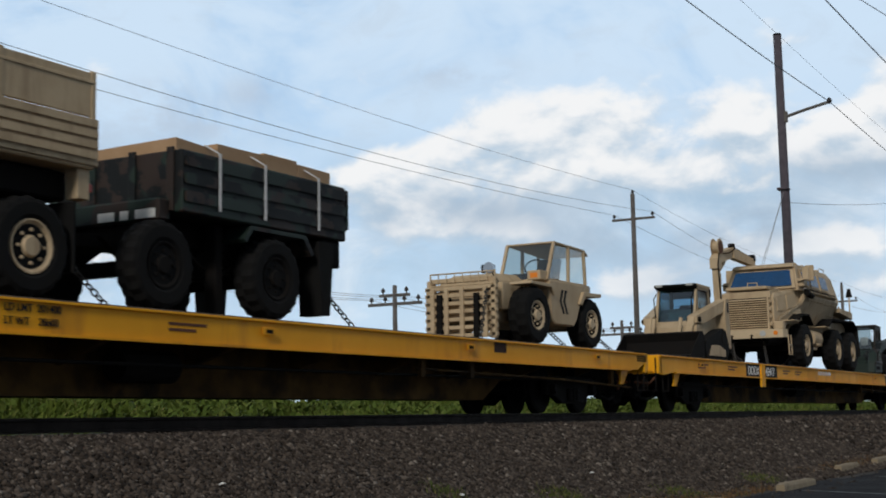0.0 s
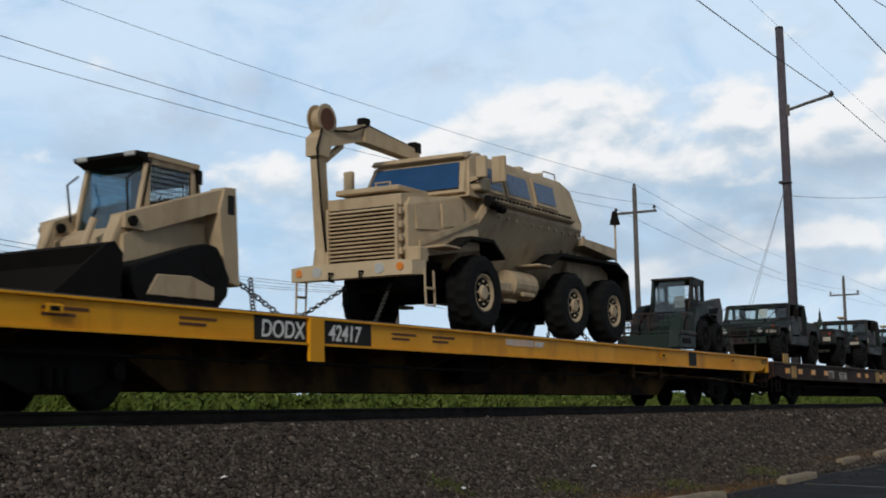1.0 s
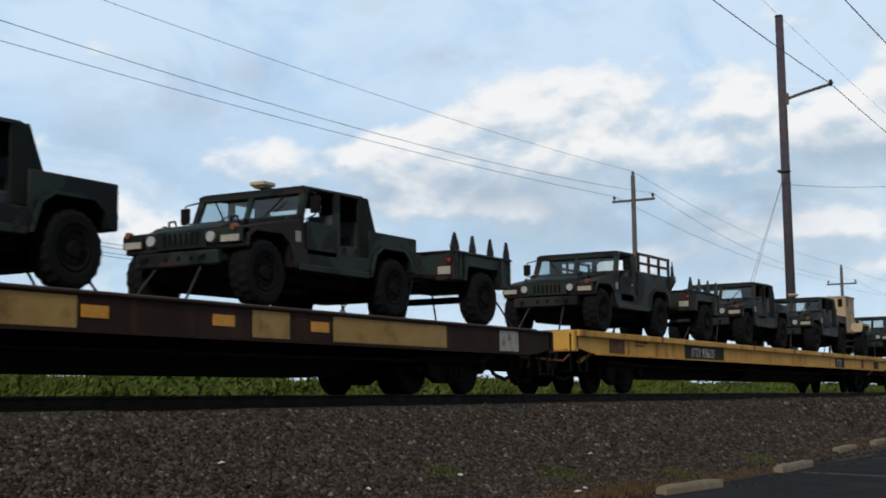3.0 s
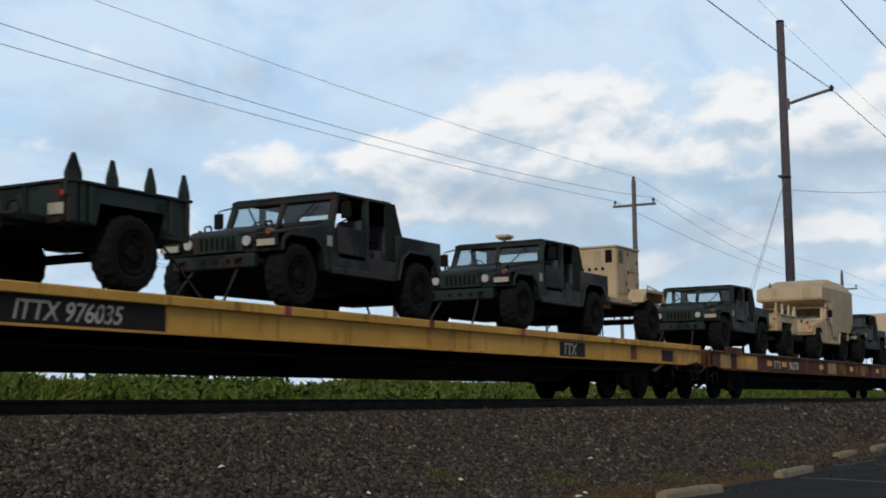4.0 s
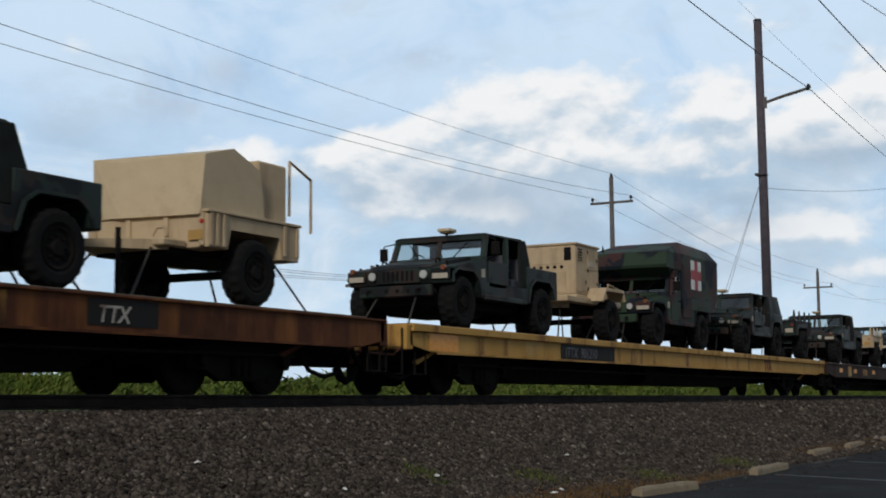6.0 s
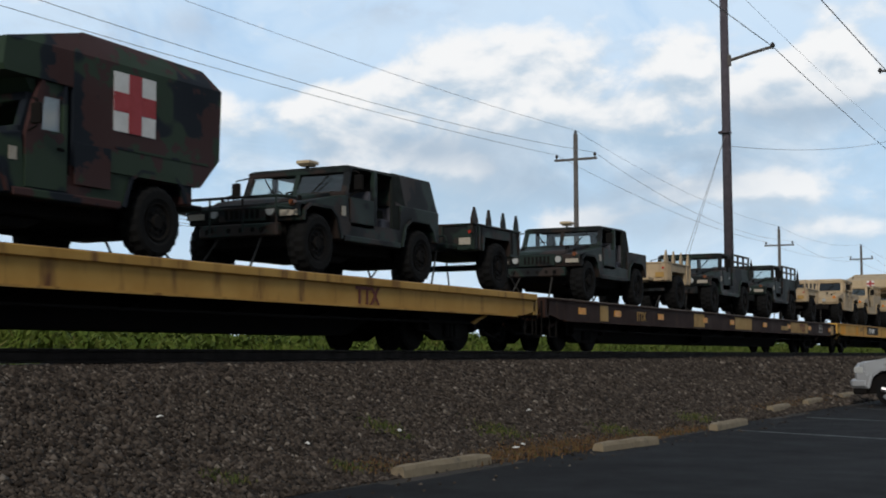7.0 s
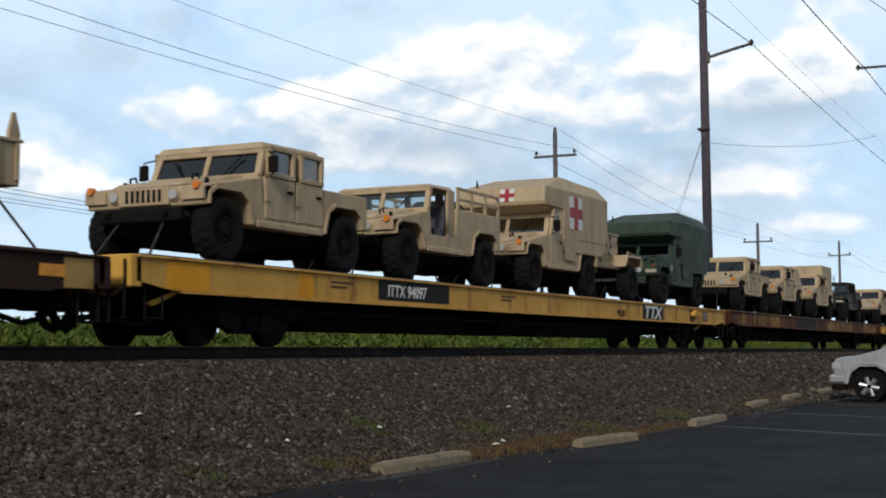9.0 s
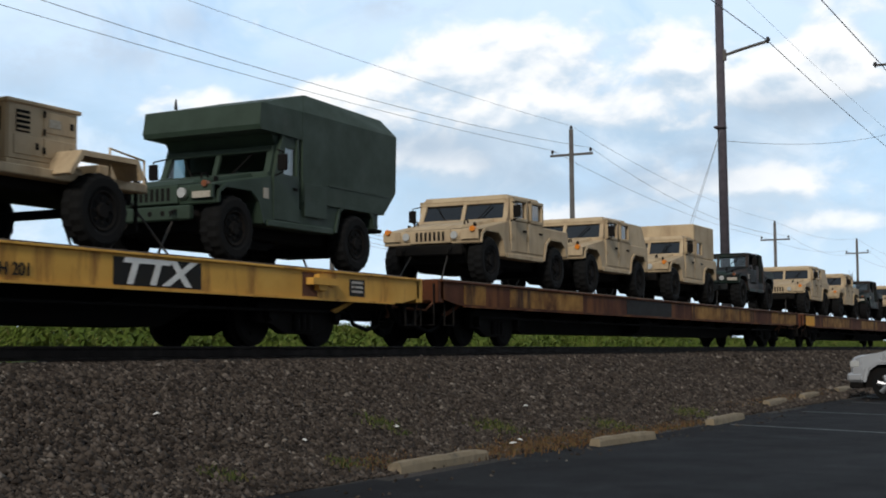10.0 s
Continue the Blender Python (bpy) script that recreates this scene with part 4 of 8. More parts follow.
# ---- road wheels ----
def road_wheel(parent, x, y, z, r, w, rim_mat, side, rim=0.24, lugs=0):
    """side: -1 the outer face looks to -y."""
    h = w / 2
    n = 2 * (lugs or 20)
    prof = [(y - h * 0.75, rim, 0), (y - h, rim + 0.06, 0), (y - h, r * 0.84, 0), (y - h * 0.84, r * 0.955, 1), (y - h * 0.45, r, 1), (y - 0.01, r, 1), (y + 0.01, r, -1), (y + h * 0.45, r, -1), (y + h * 0.84, r * 0.955, -1), (y + h, r * 0.84, 0), (y + h, rim + 0.06, 0), (y + h * 0.75, rim, 0)]
    bm = bmesh.new()
    rings = []
    for yy, rr, ph in prof:
        ring = []
        for k in range(n):
            a = 2 * math.pi * k / n
            cut = 0.019 * r / 0.47 if ph and (k + (ph < 0)) % 2 else 0.0
            ring.append(bm.verts.new((x + (rr - cut) * math.cos(a), yy, z + (rr - cut) * math.sin(a))))
        rings.append(ring)
    for a, b in zip(rings, rings[1:]):
        for k in range(n):
            bm.faces.new((a[k], a[(k + 1) % n], b[(k + 1) % n], b[k]))
    bm.faces.new(rings[0])
    bm.faces.new(rings[-1][::-1])
    wheel = part("wheel", bm, RUBBER, parent, "black lugged tyre")
    yo = y + side * h * 0.86
    rb = lathe([(yo + side * 0.02, 0.05), (yo + side * 0.02, rim * 0.36), (yo - side * 0.03, rim * 0.45), (yo - side * 0.035, rim * 0.8), (yo + side * 0.012, rim * 0.97), (yo + side * 0.012, rim * 1.04), (yo - side * 0.1, rim * 1.04)], x, z, 20)
    for k in range(8):
        a = 2 * math.pi * k / 8
        p = (x + rim * 0.62 * math.cos(a), yo, z + rim * 0.62 * math.sin(a))
        tube((p[0], yo - side * 0.04, p[2]), (p[0], yo + side * 0.005, p[2]), 0.022, n=6, bm=rb)
    part("rim", rb, rim_mat, wheel)
    return wheel


# ---- humvees: origin under the front axle, nose towards -x ----
def humvee(paint, label, cab="soft", back="bed", beacon=False, guard=False, rack=False, cross=False, whip=False, brow_cross=False, cross_x=2.05):
    v = thing("humvee", label, "military vehicle", "vehicles on the train")
    hw = 1.03
    tan = paint in (TAN, TAN_BRIGHT)
    long_bed = back == "rack"
    bed_top = 1.44 if long_bed else 1.30
    bed_x = 2.02 if long_bed else 2.62
    if cab in ("shelter",):
        bed_x, bed_top = 1.70, 1.10
    if back == "hatch":
        bed_x, bed_top = 2.62, 1.30
    body = part("body", prism([(-0.46, 0.78), (-0.50, 1.00), (-0.46, 1.06), (0.86, 1.30), (0.92, 1.30), (0.92, 0.86), (bed_x, 0.86), (bed_x, bed_top), (4.02, bed_top), (4.02, 0.74), (3.84, 0.74), (3.78, 0.95), (3.60, 1.07), (2.98, 1.07), (2.78, 0.95), (2.66, 0.58), (0.66, 0.58), (0.56, 0.90), (0.36, 1.04), (-0.22, 1.04), (-0.38, 0.95), (-0.40, 0.78)], -hw, hw, 0.018), paint, v)
    part("hood", hull([(-0.44, s * 0.62, 1.075) for s in (-1, 1)] + [(-0.30, s * 0.60, 1.15) for s in (-1, 1)] + [(0.80, s * 0.74, 1.345) for s in (-1, 1)] + [(0.84, s * 0.76, 1.28) for s in (-1, 1)]), paint, body)
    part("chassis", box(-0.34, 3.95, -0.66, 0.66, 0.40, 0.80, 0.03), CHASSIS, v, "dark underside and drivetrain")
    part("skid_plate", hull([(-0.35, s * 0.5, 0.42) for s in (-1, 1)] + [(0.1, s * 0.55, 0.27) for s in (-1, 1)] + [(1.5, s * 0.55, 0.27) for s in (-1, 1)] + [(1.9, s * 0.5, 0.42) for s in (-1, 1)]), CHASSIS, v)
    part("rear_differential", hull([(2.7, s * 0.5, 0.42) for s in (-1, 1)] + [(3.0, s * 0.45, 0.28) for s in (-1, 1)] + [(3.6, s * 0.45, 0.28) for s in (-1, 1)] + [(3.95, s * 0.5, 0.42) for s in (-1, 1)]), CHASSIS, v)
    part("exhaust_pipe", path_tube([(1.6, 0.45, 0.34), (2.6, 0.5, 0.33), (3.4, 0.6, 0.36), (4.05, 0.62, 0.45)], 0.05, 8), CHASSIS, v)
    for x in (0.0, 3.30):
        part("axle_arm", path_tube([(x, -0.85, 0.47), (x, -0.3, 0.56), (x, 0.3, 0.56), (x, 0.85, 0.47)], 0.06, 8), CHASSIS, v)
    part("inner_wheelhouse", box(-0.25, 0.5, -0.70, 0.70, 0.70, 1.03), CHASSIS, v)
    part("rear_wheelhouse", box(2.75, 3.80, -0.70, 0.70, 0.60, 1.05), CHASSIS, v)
    # nose
    grille = part("grille", box(-0.515, -0.45, -0.44, 0.44, 0.80, 1.06, 0.012), paint, v)
    for k in range(7):
        y = -0.285 + 0.095 * k
        part("slot", box(-0.522, -0.512, y - 0.025, y + 0.025, 0.845, 1.02), CHASSIS, grille, "dark grille slot")
    for s in (-1, 1):
        hl = part("headlight", lathe_x(-0.50, s * 0.52, 0.945, 0.10, 0.05), paint, v)
        part("lens", lathe_x(-0.535, s * 0.52, 0.945, 0.072, 0.03), LAMP, hl, "round headlight lens")
        sg = part("marker_block", hull([(a, s * b, c) for a in (-0.52, -0.34) for b in (0.66, 1.03) for c in (0.86, 1.04)]), paint, v)
        part("turn_signal", lathe_x(-0.56, s * 0.92, 1.05, 0.055 if tan else 0.045, 0.09), AMBER if tan else DULL_AMBER, sg, "round turn signal")
        if not tan:
            part("unit_plate", box(-0.530, -0.520, s * 0.85 - 0.15, s * 0.85 + 0.15, 0.86, 0.95), PALE_PLATE, sg, "pale marking plate")
    bumper = part("bumper", box(-0.62, -0.50, -0.72, 0.72, 0.56, 0.76, 0.02), CHASSIS if tan else paint, v)
    for s in (-1, 1):
        part("shackle", path_tube([(-0.62, s * 0.5, 0.70), (-0.72, s * 0.47, 0.66), (-0.74, s * 0.5, 0.60), (-0.72, s * 0.53, 0.66), (-0.62, s * 0.5, 0.70)], 0.016, 5), CHASSIS, bumper)
        part("hood_latch", box(-0.05, 0.02, s * 0.72 - 0.02, s * 0.72 + 0.02, 1.14, 1.22, 0.006), CHASSIS, body)
        part("wheel_flare", prism([(-0.42, 0.80), (-0.40, 0.97), (-0.24, 1.07), (0.38, 1.07), (0.60, 0.92), (0.70, 0.60), (0.66, 0.60), (0.55, 0.90), (0.35, 1.03), (-0.21, 1.03), (-0.36, 0.94), (-0.38, 0.80)], *sorted((s * 1.02, s * 1.06))), paint, body)
        part("rear_flare", prism([(2.62, 0.60), (2.75, 0.97), (2.96, 1.10), (3.62, 1.10), (3.82, 0.97), (3.88, 0.76), (3.84, 0.76), (3.77, 0.94), (3.59, 1.06), (2.99, 1.06), (2.79, 0.94), (2.67, 0.60)], *sorted((s * 1.02, s * 1.06))), paint, body)
        part("rocker_step", box(0.76, 2.58, *sorted((s * 0.98, s * 1.06)), 0.56, 0.66, 0.015), paint, body)
        part("lift_loop", path_tube([(-0.12, s * 0.55, 1.13), (-0.12, s * 0.55, 1.25), (0.0, s * 0.55, 1.28), (0.05, s * 0.55, 1.18)], 0.018, 5), CHASSIS, body)
    for k in (-0.22, 0.0, 0.22):
        part("bumper_hole", lathe_x(-0.622, k - 0.05, 0.66, 0.038, 0.006), CHASSIS, bumper)
    for s in (-1, 1):
        part("lower_arm", path_tube([(-0.4, s * 0.35, 0.6), (-0.1, s * 0.6, 0.4), (0.2, s * 0.35, 0.6)], 0.04, 6), CHASSIS, v)
        part("tie_down", path_tube([(-0.5, s * 0.38, 0.62), (-1.0, s * 0.48, 0.03)], 0.018, 6), CHAIN, v, "taut lashing chain")
        part("tie_down", path_tube([(3.75, s * 0.38, 0.62), (4.3, s * 0.48, 0.03)], 0.018, 6), CHAIN, v, "taut lashing chain")
    if guard and not beacon:
        part("windscreen_card", quad_pane((0.98, -0.30, 1.40), (0.98, -0.06, 1.40), (1.06, -0.06, 1.66), (1.06, -0.30, 1.66), 0.006), WHITE, v, "white paper behind the windscreen")
    if guard:
        g = bmesh.new()
        for z in (0.95, 1.12):
            path_tube([(-0.58, -1.0, z), (-0.92, -0.9, z), (-0.92, 0.9, z), (-0.58, 1.0, z)], 0.022, 6, g)
        for y in (-0.9, -0.3, 0.3, 0.9):
            tube((-0.92, y, 0.6), (-0.92, y, 1.12), 0.018, n=6, bm=g)
        part("brush_guard", g, paint, v, "tubular brush guard")
    for x in (0.0, 3.30):
        for s in (-1, 1):
            road_wheel(v, x, s * 0.90, 0.47, 0.47, 0.32, CHASSIS, s)
    # windscreen
    wa, wb_, za, zb = 0.88, 1.06, 1.30, 1.76
    fr = bmesh.new()
    for y in (-0.95, 0.95):
        hull([(wa + dx, y + s * 0.05, za) for dx in (0, 0.07) for s in (-1, 1)] + [(wb_ + dx, y * 0.965 + s * 0.05, zb) for dx in (0, 0.07) for s in (-1, 1)], fr)
    hull([(wa + dx, s * 0.04, za) for dx in (0, 0.05) for s in (-1, 1)] + [(wb_ + dx, s * 0.04, zb) for dx in (0, 0.05) for s in (-1, 1)], fr)
    box(wa - 0.03, wa + 0.09, -1.0, 1.0, za - 0.03, za + 0.07, 0.01, fr)
    box(wb_ - 0.03, wb_ + 0.09, -0.97, 0.97, zb - 0.07, zb + 0.02, 0.01, fr)
    frame_ = part("windscreen_frame", fr, paint, v)
    for s in (-1, 1):
        ya, yb = s * 0.04, s * 0.90
        part("pane", quad_pane((wa + 0.035, ya, za + 0.06), (wa + 0.035, yb, za + 0.06), (wb_ + 0.02, yb * 0.97, zb - 0.06), (wb_ + 0.02, ya, zb - 0.06), 0.008), ARMOUR_GLASS if cab == "hard" else GLASS, frame_, "windscreen glass").visible_shadow = False
        part("wiper", path_tube([(wa - 0.02, s * 0.35, za + 0.05), (wa + 0.12, s * 0.62, za + 0.36)], 0.012, 5), CHASSIS, frame_)
    # inside
    part("dashboard", box(0.92, 1.12, -0.95, 0.95, 1.0, 1.27, 0.03), CHASSIS, v)
    part("tunnel", box(0.92, 2.5, -0.35, 0.35, 0.86, 1.15, 0.03), CHASSIS, v)
    rows = (1.35,) if (long_bed or cab == "shelter") else (1.35, 2.15)
    for x in rows:
        for s in (-1, 1):
            seat = part("seat", box(x, x + 0.45, s * 0.67 - 0.24, s * 0.67 + 0.24, 0.86, 1.04, 0.03), SEAT, v)
            part("backrest", hull([(x + 0.36 + a, s * 0.67 + b, 1.0) for a in (0, 0.1) for b in (-0.23, 0.23)] + [(x + 0.46 + a, s * 0.67 + b, 1.46) for a in (0, 0.07) for b in (-0.2, 0.2)]), SEAT, seat)
    sw = bmesh.new()
    ring = [(1.25 + 0.05 * math.sin(k * math.pi / 6), 0.62 + 0.19 * math.cos(k * math.pi / 6), 1.33 + 0.17 * math.sin(k * math.pi / 6)) for k in range(13)]
    path_tube(ring, 0.014, 5, sw)
    tube((1.25, 0.62, 1.33), (1.05, 0.62, 1.2), 0.02, n=6, bm=sw)
    part("steering_wheel", sw, CHASSIS, v)
    # cab
    if cab in ("soft", "hard") and not long_bed:
        top = 2.58
        roofmat = CANVAS if cab == "soft" else paint
        zt = 1.81 if cab == "soft" else 1.86
        part("roof", hull([(1.02, s * 0.97, 1.765) for s in (-1, 1)] + [(1.08, s * 0.90, zt) for s in (-1, 1)] + [(top, s * 0.92, zt + 0.02) for s in (-1, 1)] + [(top + 0.06, s * 0.98, 1.77) for s in (-1, 1)]), roofmat, v)
        if cab == "soft":
            rc = bmesh.new()
            def strip(u0, u1, w0, w1):
                """A band of the leaning curtain: u across, w up from 0 to 1."""
                hull([(2.84 - 0.23 * w + d, u, 1.28 + 0.52 * w) for u in (u0, u1) for w in (w0, w1) for d in (0.0, 0.04)], rc)
            strip(-0.98, 0.98, 0.0, 0.12)
            strip(-0.98, 0.98, 0.88, 1.0)
            for u0, u1 in ((-0.98, -0.05), (0.88, 0.98)):
                strip(u0, u1, 0.1, 0.9)
            part("rear_curtain", rc, CANVAS, v, "dark canvas rear curtain, half rolled open")
            part("side_curtain", box(1.86, 2.42, 0.945, 0.985, 0.88, 1.34, 0.006), CANVAS, v, "dark canvas side curtain")
            part("load_bundle", hull([(2.45 + a, b, 0.88) for a in (0, 0.25) for b in (-0.8, 0.8)] + [(2.5 + a, b, 1.22) for a in (0, 0.15) for b in (-0.7, 0.7)]), CANVAS, v, "dark bundle behind the seats")
            for s in (-1, 1):
                part("quarter_curtain", hull([(2.40, s * y, z) for y in (0.94, 0.985) for z in (0.9, 1.78)] + [(2.66, s * y, 1.78) for y in (0.94, 0.985)] + [(2.84, s * y, 1.29) for y in (0.95, 1.0)] + [(2.62, s * y, 0.9) for y in (0.94, 1.0)]), CANVAS, v)
        else:
            part("rear_wall", hull([(2.60, s * 0.97, 1.78) for s in (-1, 1)] + [(2.52, s * 0.97, 1.78) for s in (-1, 1)] + [(2.66, s * 1.0, 1.29) for s in (-1, 1)] + [(2.56, s * 1.0, 1.29) for s in (-1, 1)]), paint, v)
        for s in (-1, 1):
            part("pillar", box(1.76, 1.86, s * 0.97 - 0.04, s * 0.97 + 0.04, 0.86, 1.78, 0.01), paint, v)
        if cab == "hard":
            for s in (-1, 1):
                for xa, xb in ((0.98, 1.78), (1.83, 2.60)):
                    y0, y1 = sorted((s * 0.965, s * 1.045))
                    door = part("door", box(xa, xb, y0, y1, 0.70, 1.33, 0.015), paint, v)
                    fb = bmesh.new()
                    ya, yb = sorted((s * 0.955, s * 1.06))
                    for f0, f1, g0, g1 in ((xa + 0.10, xa + 0.18, 1.33, 1.80), (xb - 0.08, xb, 1.33, 1.80), (xa + 0.10, xb, 1.33, 1.40), (xa + 0.10, xb, 1.73, 1.80)):
                        box(f0, f1, ya, yb, g0, g1, 0.008, fb)
                    part("window_frame", fb, paint, door)
                    part("pane", box(xa + 0.18, xb - 0.08, s * 1.0 - 0.012, s * 1.0 + 0.012, 1.40, 1.73), ARMOUR_GLASS, door, "thick tinted window")
                    part("handle", box(xb - 0.22, xb - 0.08, s * 1.06 - 0.015, s * 1.06 + 0.015, 1.12, 1.16, 0.006), CHASSIS, door)
                    part("hinge", box(xa - 0.01, xa + 0.07, s * 1.05 - 0.015, s * 1.05 + 0.015, 0.95, 1.05, 0.005), paint, door)
        else:
            for s in (-1, 1):
                y0, y1 = sorted((s * 0.985, s * 1.03))
                part("door", box(0.98, 1.74, y0, y1, 0.80, 1.28, 0.012), paint, v)
    if long_bed:
        part("roof", hull([(1.02, s * 0.97, 1.765) for s in (-1, 1)] + [(1.08, s * 0.90, 1.82) for s in (-1, 1)] + [(1.95, s * 0.92, 1.83) for s in (-1, 1)] + [(2.03, s * 0.98, 1.75) for s in (-1, 1)]), paint if tan else CANVAS, v)
        rw = bmesh.new()
        for y0, y1, z0, z1 in ((-0.98, 0.98, 0.9, 1.36), (-0.98, 0.98, 1.70, 1.77), (-0.98, -0.80, 1.35, 1.71), (-0.05, 0.05, 1.35, 1.71), (0.80, 0.98, 1.35, 1.71)):
            box(1.95, 2.02, y0, y1, z0, z1, 0.0, rw)
        part("rear_wall", rw, paint if tan else CANVAS, v, "cab rear wall with two windows")
        for s in (-1, 1):
            y0, y1 = sorted((s * 0.93, s * 0.99))
            part("pillar", box(1.72, 1.98, y0, y1, 0.86, 1.76, 0.01), paint, v)
            if not tan:
                y0, y1 = sorted((s * 0.985, s * 1.03))
                door = part("door", box(0.98, 1.72, y0, y1, 0.72, 1.27, 0.012), paint, v)
                part("handle", box(1.56, 1.66, s * 1.035 - 0.012, s * 1.035 + 0.012, 1.08, 1.12, 0.004), LAMP, door, "bright door handle")
        for s in (-1, 1):
            rk = part("side_rack", box(2.06, 4.0, s * 1.0 - 0.02, s * 1.0 + 0.02, 1.80, 1.86, 0.006), paint, v, "slatted side rack")
            part("slat", box(2.06, 4.0, s * 1.0 - 0.015, s * 1.0 + 0.015, 1.60, 1.66, 0.005), paint, rk)
            for x in (2.08, 2.70, 3.32, 3.94):
                part("post", box(x, x + 0.07, s * 1.0 - 0.025, s * 1.0 + 0.025, 1.42, 1.86, 0.005), paint, rk)
        if tan:
            part("load", hull([(2.7 + a, b, 1.44) for a in (0, 0.9) for b in (-0.6, 0.5)] + [(2.9 + a, b, 1.72) for a in (0, 0.5) for b in (-0.4, 0.3)]), CANVAS, v, "dark bundled load in the bed")
    if cab == "shelter":
        bx = hull([(1.70, s * 1.06, 1.0) for s in (-1, 1)] + [(1.70, s * 1.06, 2.36) for s in (-1, 1)] + [(2.10, s * 0.82, 2.70) for s in (-1, 1)] + [(4.48, s * 0.82, 2.65) for s in (-1, 1)] + [(4.60, s * 1.06, 2.36) for s in (-1, 1)] + [(4.56, s * 1.06, 1.40) for s in (-1, 1)] + [(4.15, s * 1.06, 1.0) for s in (-1, 1)])
        shel = part("shelter", bx, paint, v)
        part("brow", hull([(0.60, s * 1.06, 1.95) for s in (-1, 1)] + [(0.57, s * 1.06, 2.02) for s in (-1, 1)] + [(0.62, s * 1.05, 2.34) for s in (-1, 1)] + [(1.76, s * 1.055, 1.93) for s in (-1, 1)] + [(1.76, s * 1.055, 2.36) for s in (-1, 1)] + [(2.10, s * 0.815, 2.695) for s in (-1, 1)]), paint, shel)
        part("cab_roof", hull([(1.12, s * 0.96, 1.77) for s in (-1, 1)] + [(0.95, s * 0.98, 1.99) for s in (-1, 1)] + [(1.66, s * 1.0, 1.99) for s in (-1, 1)] + [(1.66, s * 1.0, 1.77) for s in (-1, 1)]), paint, shel)
        part("roof_horn", tube((0.9, 0.7, 2.42), (0.9, 0.7, 2.58), 0.03, 0.012, 6), CHASSIS, shel)
        part("grab_rail", path_tube([(4.2, -1.0, 2.12), (4.5, -1.03, 2.12), (4.5, -1.03, 1.75), (4.4, -1.03, 1.75)], 0.016, 5), CHASSIS, shel)
        part("rear_step", box(4.06, 4.55, -0.8, 0.8, 0.74, 0.80, 0.01), CHASSIS, v)
        for s in (-1, 1):
            y0, y1 = sorted((s * 0.975, s * 1.045))
            door = part("door", prism([(0.95, 0.68), (1.62, 0.68), (1.62, 1.98), (1.56, 1.98), (1.56, 1.36), (1.20, 1.36), (1.26, 1.98), (1.20, 1.98), (0.95, 1.30)], y0, y1, 0.0), paint, v)
            part("pane", box(1.20, 1.57, s * 1.0 - 0.01, s * 1.0 + 0.01, 1.36, 1.76), GLASS if not tan else ARMOUR_GLASS, door, "door glass")
            part("upper_panel", box(1.16, 1.62, s * 1.0 - 0.02, s * 1.0 + 0.02, 1.76, 1.99), paint, door)
            part("handle", box(1.46, 1.56, s * 1.05 - 0.015, s * 1.05 + 0.015, 1.14, 1.18, 0.005), CHASSIS, door)
            part("lower_hatch", box(1.72, 2.36, s * 1.068 - 0.006, s * 1.068 + 0.006, 0.78, 1.28, 0.004), paint, shel)
            part("side_seam", box(2.44, 4.3, s * 1.064 - 0.006, s * 1.064 + 0.006, 1.30, 1.33), paint, shel)
        if cross:
            for s in (-1, 1):
                y0, y1 = sorted((s * 1.063, s * 1.068))
                sq = part("white_square", box(cross_x, cross_x + 0.8, y0, y1, 1.52, 2.26), WHITE, shel, "white field of the emblem")
                y0, y1 = sorted((s * 1.066, s * 1.072))
                part("red_bar", box(cross_x, cross_x + 0.8, y0, y1, 1.77, 2.01), RED, sq)
                y0, y1 = sorted((s * 1.067, s * 1.073))
                part("red_bar", box(cross_x + 0.28, cross_x + 0.52, y0, y1, 1.52, 2.26), RED, sq)
        if brow_cross:
            sq = part("white_square", quad_pane((0.572, -0.34, 2.03), (0.572, 0.0, 2.03), (0.610, 0.0, 2.31), (0.610, -0.34, 2.31), -0.012), WHITE, shel)
            part("red_bar", hull([(a + 0.572 + (z - 2.03) * 0.136, y, z) for a in (-0.018, -0.006) for y in (-0.34, 0.0) for z in (2.12, 2.21)]), RED, sq)
            part("red_bar", hull([(a + 0.572 + (z - 2.03) * 0.136, y, z) for a in (-0.02, -0.006) for y in (-0.22, -0.12) for z in (2.03, 2.31)]), RED, sq)
    # mirrors
    for s in (-1, 1):
        ar = part("mirror_arm", path_tube([(1.0, s * 1.0, 1.30), (0.98, s * 1.18, 1.36), (0.98, s * 1.18, 1.66), (1.12, s * 0.98, 1.72)], 0.014, 5), CHASSIS, v)
        hd = part("mirror_head", box(0.95, 1.0, s * 1.18 - 0.08, s * 1.18 + 0.08, 1.38, 1.62, 0.012), CHASSIS, ar)
        part("mirror_face", box(1.0, 1.004, s * 1.18 - 0.07, s * 1.18 + 0.07, 1.39, 1.61), MIRROR, hd)
    if beacon:
        bc = part("beacon_mount", box(1.28, 1.32, -0.02, 0.02, 1.80, 1.93), CHASSIS, v)
        part("beacon_box", box(1.16, 1.46, -0.13, 0.13, 1.90, 1.96, 0.012), TAN_BRIGHT, bc, "pale boxed sensor on the roof")
        part("beacon_tray", box(1.20, 1.42, -0.10, 0.10, 1.87, 1.90, 0.01), TAN, bc)
    # stowage and tail
    part("tailgate", box(4.02, 4.06, -0.9, 0.9, 0.84, bed_top - 0.04, 0.01), paint, v)
    for s in (-1, 1):
        part("tail_light", lathe_x(4.03, s * 0.92, 0.92, 0.05, 0.05), REDLENS, v)
